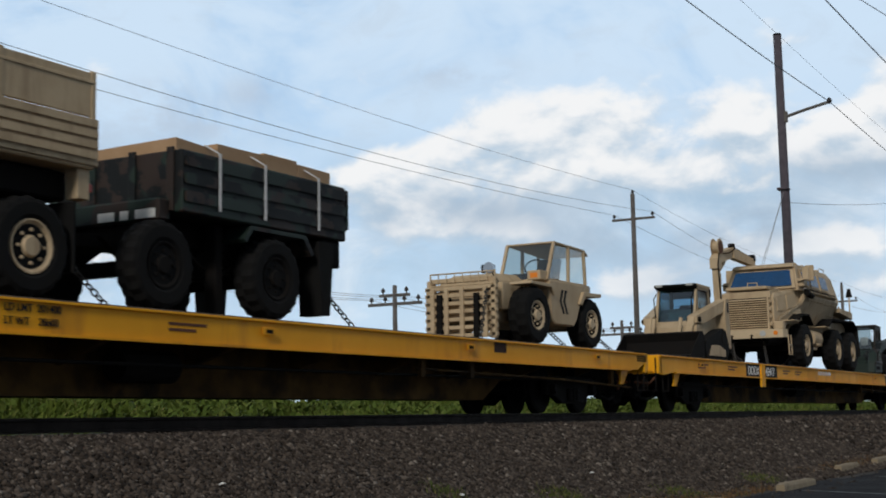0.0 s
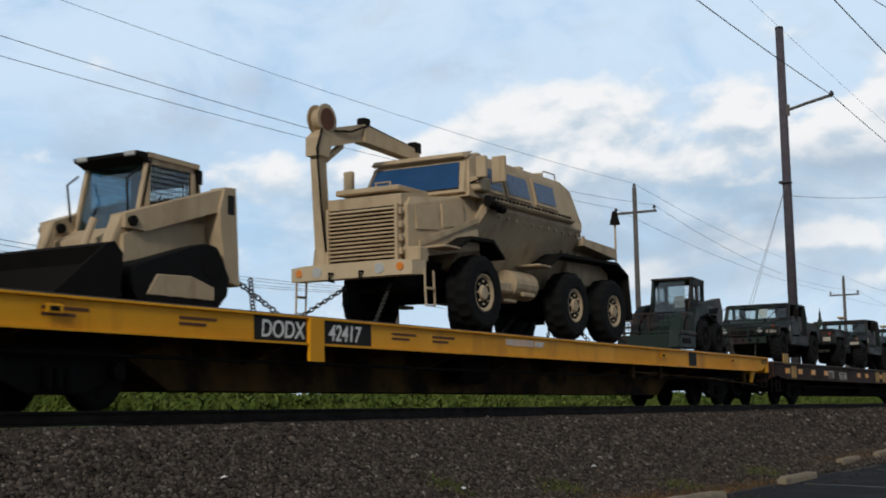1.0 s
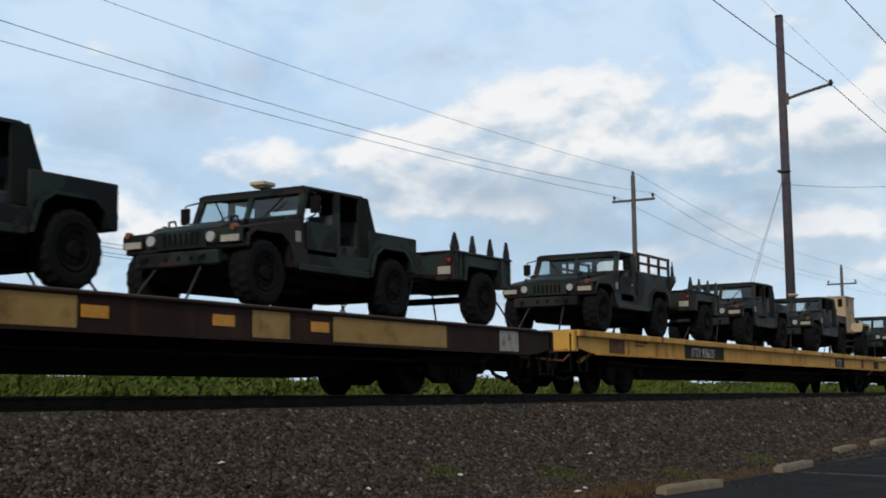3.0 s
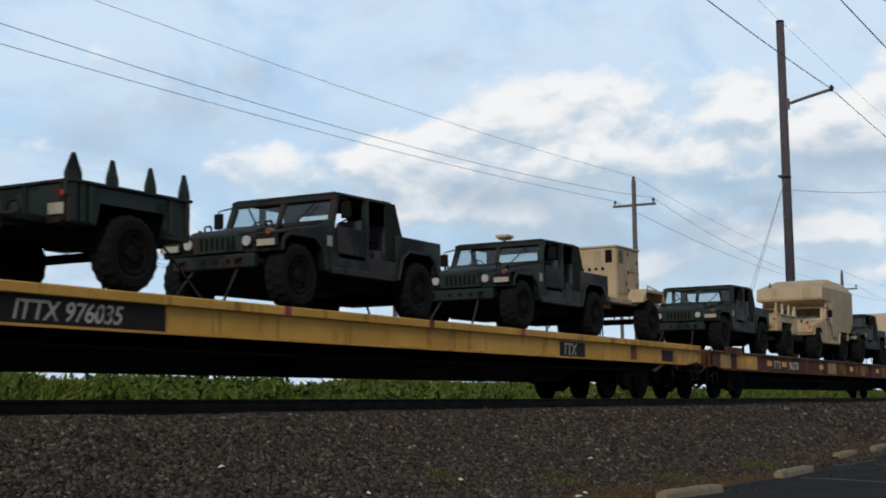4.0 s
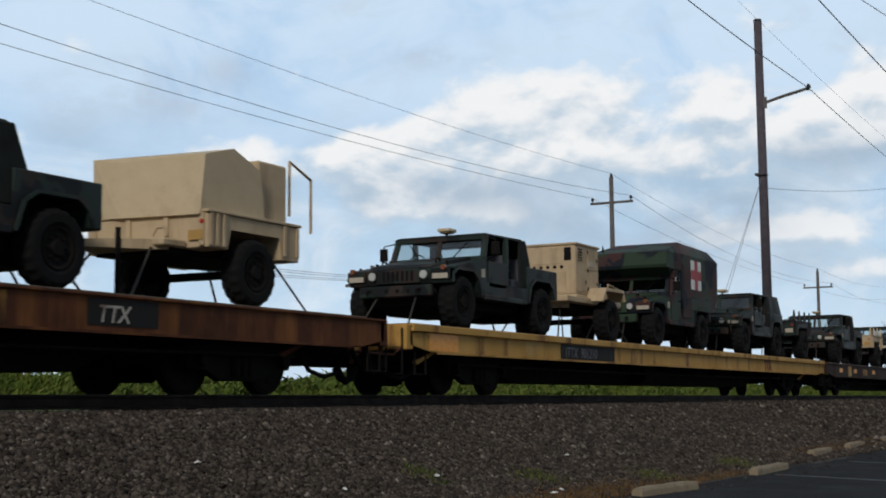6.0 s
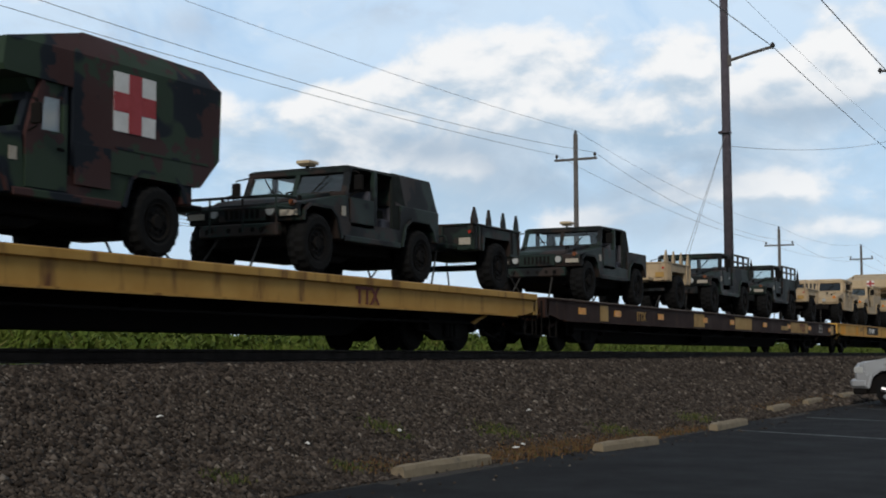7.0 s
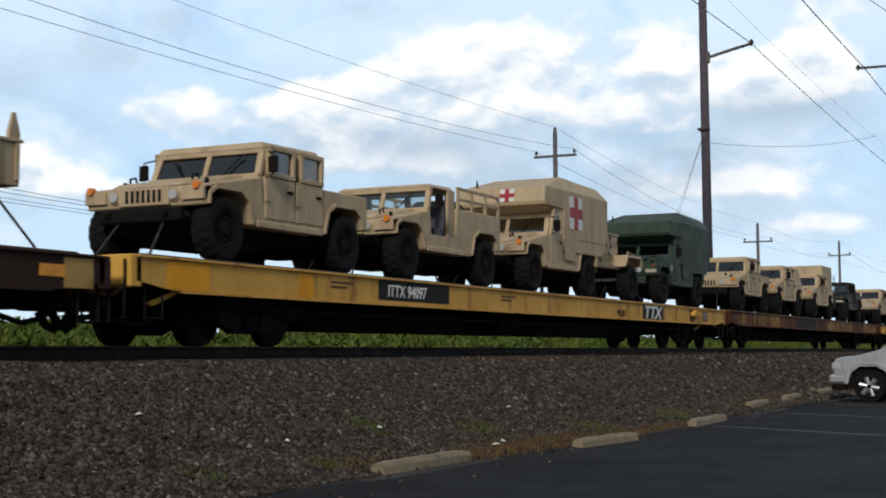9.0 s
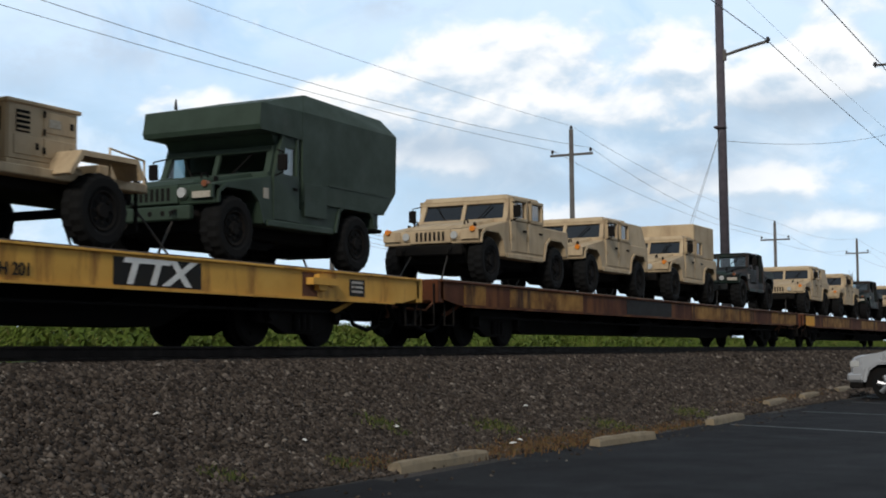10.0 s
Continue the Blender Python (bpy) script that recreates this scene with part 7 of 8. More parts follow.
        part("tank_step", box(1.75, 2.25, s * 1.12 - 0.03, s * 1.12 + 0.03, 0.76, 0.84, 0.015), TAN, tank)
        part("tool_tray", box(0.95, 1.4, min(s * 0.7, s * 1.1), max(s * 0.7, s * 1.1), 0.8, 1.0, 0.03), TAN, v)
        part("sill_guard", prism([(s * 1.14, 2.54), (s * 1.33, 2.44), (s * 1.31, 2.40), (s * 1.14, 2.34)], 0.35, 3.75, axis="x"), TAN, v, "toothed sill guard")
        for k in range(22):
            part("guard_tooth", box(0.45 + 0.15 * k, 0.50 + 0.15 * k, s * 1.275 - 0.02, s * 1.275 + 0.02, 2.47, 2.52), CHASSIS, v)
        for k in range(5):
            part("drain_slot", box(1.35 + 0.2 * k, 1.39 + 0.2 * k, min(s * 0.70, s * 0.76), max(s * 0.70, s * 0.76), 1.34, 1.42), CHASSIS, hullm)
        for k in range(3):
            part("marker_lamp", lathe_x(0.12 + 0.22 * k, s * 1.32, 2.36 - 0.03 * k, 0.085, 0.14), CHASSIS, v)
        for k in range(12):
            for zz, yy in ((2.18, 1.18), (1.85, 0.99)):
                part("bolt", tube((0.8 + 0.33 * k, s * (yy - 0.01), zz), (0.8 + 0.33 * k, s * (yy + 0.03), zz), 0.036, n=8), TAN, hullm)
        part("mirror_arm", path_tube([(-0.1, s * 1.1, 2.7), (-0.2, s * 1.4, 2.75), (-0.2, s * 1.4, 3.15)], 0.02, 5), CHASSIS, v)
        part("mirror_head", box(-0.26, -0.16, s * 1.4 - 0.1, s * 1.4 + 0.1, 2.75, 3.15, 0.02), TAN, v)
        part("spot_lamp", lathe_x(0.15, s * 1.3, 2.42, 0.08, 0.14), CHASSIS, v)
        part("rear_deck", hull([(4.3, s * a, z) for a in (0.6, 1.25) for z in (2.0, 2.15)] + [(6.0, s * a, z) for a in (0.6, 1.25) for z in (1.85, 2.08)]), TAN, v)
    part("rear_body", box(4.2, 6.3, -0.9, 0.9, 1.2, 1.95, 0.04), TAN, v)
    part("rear_rail", path_tube([(4.6, -0.9, 2.1), (4.6, -0.9, 2.6), (4.9, -0.9, 2.6), (4.9, -0.9, 2.1)], 0.02, 5), TAN, v)
    part("antenna", path_tube([(6.3, -1.1, 1.6), (6.3, -1.1, 2.9)], 0.025, 6), TAN, v)
    part("antenna_head", tube((6.3, -1.1, 2.68), (6.3, -1.1, 2.98), 0.12, 0.05, 10), CHASSIS, v)
    for x in (0.6, 1.4, 2.2, 3.0):
        part("roof_hatch", box(x, x + 0.55, -0.6, 0.6, 3.33, 3.39, 0.015), TAN, cell)
    part("roof_rail", path_tube([(3.1, -0.9, 3.28), (3.2, -0.92, 3.44), (3.7, -0.92, 3.44), (3.8, -0.9, 3.28)], 0.015, 5), TAN, cell)
    # interrogation arm, folded back over the hood
    arm = part("arm_base", tube((-2.0, 0.85, 1.1), (-2.0, 0.85, 1.45), 0.2, 0.16, 12), TAN, v)
    part("arm_post", hull([(-2.10 + a, 0.76 + b, 1.4) for a in (0, 0.20) for b in (0, 0.2)] + [(-2.24 + a, 0.77 + b, 3.30) for a in (0, 0.20) for b in (0, 0.19)]), TAN, arm)
    part("arm_elbow", hull([(-2.36 + a, 0.72 + b, c) for a in (0.06, 0.36) for b in (0, 0.28) for c in (3.1, 3.42)] + [(-2.2 + a, 0.74 + b, 3.62) for a in (0.1, 0.4) for b in (0, 0.22)]), TAN, arm)
    part("arm_boom", hull([(-2.1, 0.74 + b, c) for b in (0, 0.24) for c in (3.26, 3.60)] + [(-0.9, 0.68 + b, c) for b in (0, 0.24) for c in (3.58, 3.90)]), TAN, arm)
    part("arm_stick", hull([(-1.0, 0.64 + b, c) for b in (0, 0.24) for c in (3.54, 3.86)] + [(0.6, 0.48 + b, c) for b in (0, 0.22) for c in (3.40, 3.62)]), TAN, arm)
    part("arm_brace", hull([(-2.05, 0.8 + b, c) for b in (0, 0.12) for c in (2.95, 3.05)] + [(-1.5, 0.76 + b, c) for b in (0, 0.12) for c in (3.35, 3.45)]), TAN, arm)
    reel = part("hose_reel", tube((-2.05, 0.72, 3.78), (-2.05, 0.94, 3.78), 0.20, n=20), TAN, arm, "round hose reel")
    part("reel_rim", tube((-2.05, 0.72, 3.78), (-2.05, 0.75, 3.78), 0.28, n=20), TAN, reel)
    part("reel_rim", tube((-2.05, 0.92, 3.78), (-2.05, 0.95, 3.78), 0.28, n=20), TAN, reel)
    part("reel_cheek", tube((-2.05, 0.705, 3.78), (-2.05, 0.72, 3.78), 0.2, n=16), RUST, reel)
    part("arm_camera", box(-0.95, -0.75, 0.68, 0.86, 3.84, 4.02, 0.02), CHASSIS, arm)
    part("arm_camera", box(0.45, 0.68, 0.48, 0.66, 3.56, 3.78, 0.02), CHASSIS, arm)
    part("hydraulic_hose", path_tube([(-1.85, 0.7, 3.6), (-1.4, 0.66, 3.66), (-0.9, 0.64, 3.86), (-0.2, 0.6, 3.76), (0.4, 0.52, 3.66)], 0.022, 5), CHASSIS, arm)
    part("hydraulic_hose", path_tube([(-2.2, 0.72, 3.6), (-2.36, 0.72, 3.2), (-2.28, 0.7, 2.2), (-2.15, 0.7, 1.4)], 0.022, 5), CHASSIS, arm)
    for c in [o for o in v.children_recursive if o == arm or arm in (o.parent, o.parent.parent)]:
        c.data.transform(Matrix.Translation((0.2, 0, 0)))
    # gear on the hood, the roof edge and the nose
    part("hood_tray", box(-1.72, -0.75, -0.62, 0.66, 2.40, 2.50, 0.02), TAN, v, "flat stowage plate on the hood")
    part("hood_lug", path_tube([(-1.3, -0.2, 2.48), (-1.3, -0.2, 2.64), (-1.3, 0.1, 2.64), (-1.3, 0.1, 2.48)], 0.02, 5), TAN, v)
    part("windscreen_brow", hull([(0.0, s * 0.98, 3.20) for s in (-1, 1)] + [(-0.12, s * 0.96, 3.22) for s in (-1, 1)] + [(0.3, s * 0.94, 3.38) for s in (-1, 1)] + [(-0.06, s * 0.94, 3.30) for s in (-1, 1)]), TAN, cell)
    for s in (-1, 1):
        part("side_locker", hull([(x, s * (y + d), z) for x, y, z in ((-1.55, 0.84, 1.72), (-0.95, 0.92, 1.76), (-0.95, 0.90, 2.20), (-1.55, 0.82, 2.14)) for d in (0.0, 0.035)]), TAN, v)
        part("side_locker", hull([(x, s * (y + d), z) for x, y, z in ((-0.85, 0.94, 1.82), (-0.25, 1.02, 1.9), (-0.25, 1.0, 2.32), (-0.85, 0.92, 2.24)) for d in (0.0, 0.035)]), TAN, v)
        part("cheek_box", box(-0.10, 0.34, min(s * 1.02, s * 1.30), max(s * 1.02, s * 1.30), 2.56, 2.82, 0.03), TAN, v)
        part("mirror_plate", box(0.62, 0.70, min(s * 1.14, s * 1.42), max(s * 1.14, s * 1.42), 2.80, 3.30, 0.02), TAN, v)
        part("tow_eye", path_tube([(-2.3, s * 0.3, 0.95), (-2.42, s * 0.3, 0.95), (-2.42, s * 0.3, 0.82), (-2.3, s * 0.3, 0.82)], 0.025, 6), CHASSIS, bump)
        part("side_step", box(0.85, 1.35, min(s * 1.0, s * 1.22), max(s * 1.0, s * 1.22), 0.60, 0.66, 0.01), TAN, v)
    for k in range(4):
        part("periscope", box(0.55 + 0.85 * k, 0.73 + 0.85 * k, -0.88, -0.74, 3.30, 3.40, 0.015), TAN, cell)
    for s in (-1, 1):
        chain(v, (-1.6, s * 0.4, 0.85), (-2.9, s * 0.9, 0.02), 14)
        chain(v, (4.7, s * 0.4, 0.8), (4.75, s * 1.1, 0.02), 8)
        chain(v, (6.2, s * 0.4, 0.85), (7.0, s * 1.0, 0.02), 10)
    part("engine_guard", hull([(-1.7, s * 0.5, 0.8) for s in (-1, 1)] + [(0.5, s * 0.5, 0.7) for s in (-1, 1)] + [(-1.5, s * 0.6, 1.2) for s in (-1, 1)] + [(0.5, s * 0.6, 1.3) for s in (-1, 1)]), CHASSIS, v)
    return v


def skid_steer():
    """Origin under the front axle."""
    v = thing("skid_steer_loader", "dark green skid steer loader with mesh cab guards", "loader", "vehicles on the train")
    for x in (0.0, 0.98):
        for s in (-1, 1):
            road_wheel(v, x, s * 0.76, 0.415, 0.415, 0.30, CHASSIS, s, rim=0.21, lugs=15)
    part("body", prism([(-0.66, 0.2), (-0.66, 0.72), (-0.35, 0.95), (0.2, 1.08), (1.45, 1.12), (1.55, 0.95), (1.55, 0.2)], -0.58, 0.58, 0.03), CAMO, v)
    fr = bmesh.new()
    for y in (-0.53, 0.48):
        hull([(-0.12 + a, y + b, 0.9) for a in (0, 0.08) for b in (0, 0.05)] + [(0.14 + a, y + b, 1.90) for a in (0, 0.08) for b in (0, 0.05)], fr)
        prism([(-0.06, 1.0), (1.06, 1.0), (1.06, 1.38), (0.08, 1.38)], y, y + 0.05, 0, fr)
        prism([(0.17, 1.76), (1.06, 1.76), (1.06, 1.90), (0.2, 1.92)], y, y + 0.05, 0, fr)
        prism([(0.08, 1.38), (0.25, 1.38), (0.25, 1.76), (0.17, 1.76)], y, y + 0.05, 0, fr)
        box(0.51, 0.58, y, y + 0.05, 1.38, 1.76, 0, fr)
        box(1.0, 1.06, y, y + 0.05, 1.38, 1.76, 0, fr)
        for xa, xb in ((0.25, 0.51), (0.58, 1.0)):
            for cx, d in ((xa, 0.06), (xb, -0.06)):
                for cz, e in ((1.38, 0.08), (1.76, -0.08)):
                    prism([(cx, cz), (cx + d, cz), (cx, cz + e)], y, y + 0.05, 0, fr)
    for y in (-0.5, 0.44):
        box(1.0, 1.06, y, y + 0.06, 1.0, 1.9, 0, fr)
    box(1.0, 1.06, -0.5, 0.5, 1.0, 1.36, 0, fr)
    box(1.0, 1.06, -0.5, 0.5, 1.82, 1.9, 0, fr)
    cab = part("cab", fr, CAMO, v)
    part("cab_roof", hull([(0.12, s * 0.55, z) for s in (-1, 1) for z in (1.90, 1.95)] + [(1.07, s * 0.54, z) for s in (-1, 1) for z in (1.87, 1.91)]), CAMO, cab)
    part("front_glass", hull([(-0.10, s * 0.42, 0.95) for s in (-1, 1)] + [(0.16, s * 0.34, 1.86) for s in (-1, 1)] + [(-0.02, s * 0.2, 1.5) for s in (-1, 1)]), GLASS, cab, "bulged clear front pane").visible_shadow = False
    for y in (-0.505, 0.505):
        for xa, xb in ((0.25, 0.51), (0.58, 1.0)):
            g = part("side_grille", mesh_guard(xa, xb, y, 1.38, 1.76, 0.06), CHASSIS, cab, "black mesh side window")
            g["kind"] = "stuff"
    for x, z0, z1 in ((1.03, 1.36, 1.84), (0.0, 0.98, 1.35)):
        g = part("end_grille", mesh_guard(-0.44, 0.44, 0.0, z0, z1, 0.065), CHASSIS, cab, "mesh guard across the cab")
        g["kind"] = "stuff"
        g.data.transform(pose(x, 0, 0, 0, 0, 90))
    part("seat", prism([(0.45, 0.95), (0.8, 0.95), (0.9, 1.45), (0.82, 1.47), (0.72, 1.1), (0.45, 1.08)], -0.22, 0.22, 0.03), CHASSIS, cab)
    part("seat_card", box(0.70, 0.712, -0.12, 0.16, 1.22, 1.52), LAMP, cab, "pale card on the seat back")
    part("grab_bar", path_tube([(-0.2, 0.42, 0.95), (-0.22, 0.46, 1.25), (-0.02, 0.46, 1.32)], 0.016, 5), CHASSIS, cab)
    for s in (-1, 1):
        y0, y1 = sorted((s * 0.60, s * 0.82))
        arm = part("lift_arm", prism([(1.55, 0.3), (1.64, 1.13), (1.46, 1.47), (0.78, 1.36), (-0.1, 1.25), (-0.37, 1.10), (-0.62, 0.79), (-0.85, 0.35), (-0.66, 0.30), (-0.42, 0.70), (-0.2, 0.92), (0.35, 0.98), (1.15, 1.02), (1.22, 0.3)], y0, y1, 0.012), CAMO, v)
        part("arm_recess", prism([(0.55, 1.12), (1.30, 1.22), (1.15, 1.05), (0.6, 1.02)], min(s * 0.818, s * 0.826), max(s * 0.818, s * 0.826)), CHASSIS, arm)
        part("lift_cylinder", tube((0.3, s * 0.84, 0.98), (1.35, s * 0.84, 0.72), 0.045, n=8), CHASSIS, arm)
        part("cylinder_rod", tube((1.2, s * 0.84, 0.76), (1.42, s * 0.84, 0.70), 0.025, n=8), ALLOY, arm)
        part("maker_strip", box(0.42, 0.85, min(s * 0.82, s * 0.825), max(s * 0.82, s * 0.825), 1.17, 1.22), SEAT, arm)
    # wheeled sweeper attachment ahead of the loader
    hood = part("attachment_hood", prism([(-1.98, 0.08), (-1.88, 0.48), (-1.66, 0.82), (-1.45, 0.95), (-0.93, 0.97), (-0.80, 0.6), (-0.80, 0.08)], -0.92, -0.64, 0.03), CAMO, v, "rounded green attachment cover")
    part("hood_recess", prism([(-1.72, 0.50), (-1.55, 0.78), (-1.4, 0.86), (-1.05, 0.88), (-0.98, 0.52)], -0.932, -0.92), CHASSIS, hood, "dark slotted opening")
    for k in range(7):
        x = -1.64 + 0.1 * k
        part("hood_bar", hull([(x + a, -0.945 + b, 0.48) for a in (0, 0.035) for b in (0, 0.02)] + [(x + 0.12 + a, -0.945 + b, 0.90 if k > 1 else 0.8) for a in (0, 0.035) for b in (0, 0.02)]), CAMO, hood)
    part("hood_lip", box(-1.9, -0.82, -0.96, -0.90, 0.40, 0.50, 0.02), CAMO, hood)
    part("hood_slot", box(-1.75, -1.2, -0.935, -0.918, 0.2, 0.32), CHASSIS, hood)
    part("cross_frame", box(-1.25, -1.05, -0.66, 0.95, 0.08, 0.46, 0.03), CAMO, v)
    rack = bmesh.new()
    for y in (-0.62, 0.12, 0.9):
        box(-1.2, -1.14, y, y + 0.05, 0.45, 1.0, 0.005, rack)
    for z in (0.5, 0.955):
        box(-1.2, -1.14, -0.62, 0.95, z, z + 0.045, 0.005, rack)
    for k in range(11):
        box(-1.18, -1.165, -0.5 + 0.13 * k, -0.485 + 0.13 * k, 0.5, 0.97, 0, rack)
    for k in range(3):
        box(-1.18, -1.165, -0.62, 0.95, 0.62 + 0.11 * k, 0.635 + 0.11 * k, 0, rack)
    part("guard_panel", rack, CAMO, v, "barred guard panel")
    chain(v, (1.55, -0.4, 0.7), (2.3, -0.9, 0.02), 12)
    chain(v, (1.9, -0.9, 0.45), (1.9, -0.95, 0.02), 6)
    return v


BLUEGLASS = material("blue_ballistic_glass", (0.02, 0.075, 0.19), 0.3, scale=3, color2=(0.016, 0.06, 0.15), spec=0.25)


def resized(ob, sx, sy, sz):
    """Brings a thing's parts to their true size."""
    m = Matrix.Diagonal((sx, sy, sz, 1))
    for c in ob.children_recursive:
        b = c.matrix_basis.copy()
        c.data.transform(m @ b)
        c.matrix_basis = Matrix()
    return ob


on_train(resized(cargo_truck(), 0.96, 0.97, 0.945), 10.68, DECK[0])
on_train(resized(box_trailer(), 0.96, 0.97, 0.945), 15.1, DECK[0])
on_train(resized(forklift(), 0.97, 0.97, 0.93), 23.45, DECK[0])
on_train(resized(track_loader(), 0.985, 0.97, 0.945), 33.05, DECK[1])
on_train(resized(armoured_truck(), 1.0, 0.97, 0.95), 41.46, DECK[1])
on_train(skid_steer(), 53.8, DECK[1])


# ---- markings on the cars ----
CLEAR = []


def mark(k, x, text, size, dz, mat, tall=1.0, shear=0.0, bold=0.012):
    x0, x1, dk = CARS[k][:3]
    CLEAR.append((cars[k], x - x0 - 0.1, x - x0 + len(text) * size * 0.62 + 0.1))
    writing(text, size, cars[k], (x - x0, -1.412, dk - RAIL_Z - dz), mat, tall=tall, shear=shear, bold=bold)


def panel(k, xa, xb, top, bottom, mat, name="painted_panel", depth=0.002):
    x0, x1, dk = CARS[k][:3]
    return plate(cars[k], xa - x0, xb - x0, dk - RAIL_Z - bottom, dk - RAIL_Z - top, mat, name, depth)


# number panels: letters stay inside the black field
panel(1, 34.85, 36.0, 0.02, 0.36, BLACKPAINT)
panel(1, 36.4, 37.62, 0.02, 0.36, BLACKPAINT)
panel(1, 36.03, 36.36, 0.0, 0.60, YELLOW, "stake_pocket", 0.05)
mark(1, 34.98, "DODX", 0.32, 0.30, WHITE, 1.0, 0.1)
mark(1, 36.52, "42417", 0.32, 0.30, WHITE, 1.0, 0.15)
mark(1, 41.9, "UNITED STATES ARMY", 0.15, 0.18, WHITE)
panel(1, 51.1, 51.6, 0.02, 0.34, BLACKPAINT)
mark(0, 10.06, "LD LMT  201400", 0.115, 0.13, BLACKPAINT)
mark(0, 10.06, "LT WT    28600", 0.115, 0.27, BLACKPAINT)
panel(0, 20.9, 21.35, 0.03, 0.2, BROWN)
# dark brown car
mark(2, 63.5, "ITTX", 0.33, 0.36, WORN_WHITE, shear=0.15)
mark(2, 64.8, "963546", 0.33, 0.38, WORN_WHITE, shear=0.15)
# faded yellow car
panel(3, 92.2, 95.0, 0.10, 0.42, BLACKPAINT)
mark(3, 92.62, "ITTX 976035", 0.30, 0.37, WORN_WHITE, shear=0.25)
panel(3, 106.0, 107.15, 0.14, 0.42, BLACKPAINT)
panel(3, 111.3, 112.0, 0.15, 0.40, BLACKPAINT)
mark(3, 106.12, "TTX", 0.31, 0.385, WORN_WHITE, shear=0.2)
# rusty car
mark(4, 119.77, "ITTX", 0.31, 0.34, WORN_WHITE, shear=0.15)
mark(4, 121.3, "963570", 0.31, 0.34, WORN_WHITE, shear=0.1)
panel(4, 135.2, 136.4, 0.05, 0.36, BLACKPAINT)
mark(4, 135.35, "TTX", 0.28, 0.32, WORN_WHITE, shear=0.2)
# pale yellow car
panel(5, 148.2, 151.0, 0.12, 0.41, BLACKPAINT)
mark(5, 148.4, "ITTX  901210", 0.28, 0.37, SEAT, shear=0.2)
mark(5, 162.35, "TTX", 0.38, 0.39, DARK_RED, bold=0.03)
# second brown car
panel(6, 190.9, 193.4, 0.05, 0.40, PATCH_TAN)
mark(6, 192.2, "TTX", 0.38, 0.36, DARK_RED, bold=0.03)
mark(6, 175.3, "ITTX", 0.30, 0.34, PATCH_TAN)
panel(6, 189.56, 190.45, 0.20, 0.33, PATCH_TAN)
panel(6, 195.28, 195.80, 0.05, 0.34, BLACKPAINT)
for za, zb in ((0.05, 0.075), (0.18, 0.205), (0.315, 0.34)):
    panel(6, 195.28, 195.80, za, zb, WORN_WHITE, "stencil_bar", 0.004)
for xa in (195.28, 195.52, 195.765):
    panel(6, xa, xa + 0.035, 0.05, 0.34, WORN_WHITE, "stencil_bar", 0.005)
# weathered yellow car
panel(7, 204.7, 207.3, 0.02, 0.36, BLACKPAINT)
mark(7, 205.0, "ITTX 94097", 0.28, 0.30, WHITE, shear=0.1)
panel(7, 218.3, 220.0, 0.06, 0.40, BLACKPAINT)
mark(7, 218.38, "TTX", 0.72, 0.37, WHITE, tall=0.60, shear=0.25, bold=0.03)
panel(7, 223.72, 224.18, 0.10, 0.36, BLACKPAINT)
for r in range(3):
    panel(7, 223.78, 224.12, 0.13 + 0.07 * r, 0.165 + 0.07 * r, WORN_WHITE, "stencil_bar", 0.004)
mark(7, 216.35, "PH 201", 0.2, 0.36, BLACKPAINT)
plate(cars[7], 222.5 - 198.6, 223.25 - 198.6, 2.30 - RAIL_Z, 2.40 - RAIL_Z, YELLOW_FADED, "winch_box", 0.13, label="yellow lashing winch on the side sill")
plate(cars[7], 222.72 - 198.6, 222.95 - 198.6, 2.22 - RAIL_Z, 2.46 - RAIL_Z, YELLOW_FADED, "winch_post", 0.09)
# upright plates at the deck ends
plate(cars[4], 115.66 - 114.6, 116.95 - 114.6, 2.49 - RAIL_Z, 2.67 - RAIL_Z, RUSTY, "raised_plate", 0.03, label="raised rusty plate on the deck edge")
plate(cars[2], 58.7 - 57.9, 59.2 - 57.9, 2.50 - RAIL_Z, 2.80 - RAIL_Z, PATCH_TAN, "upright_plate", 0.02, label="small yellowish plate standing on the deck edge")

random.seed(12)
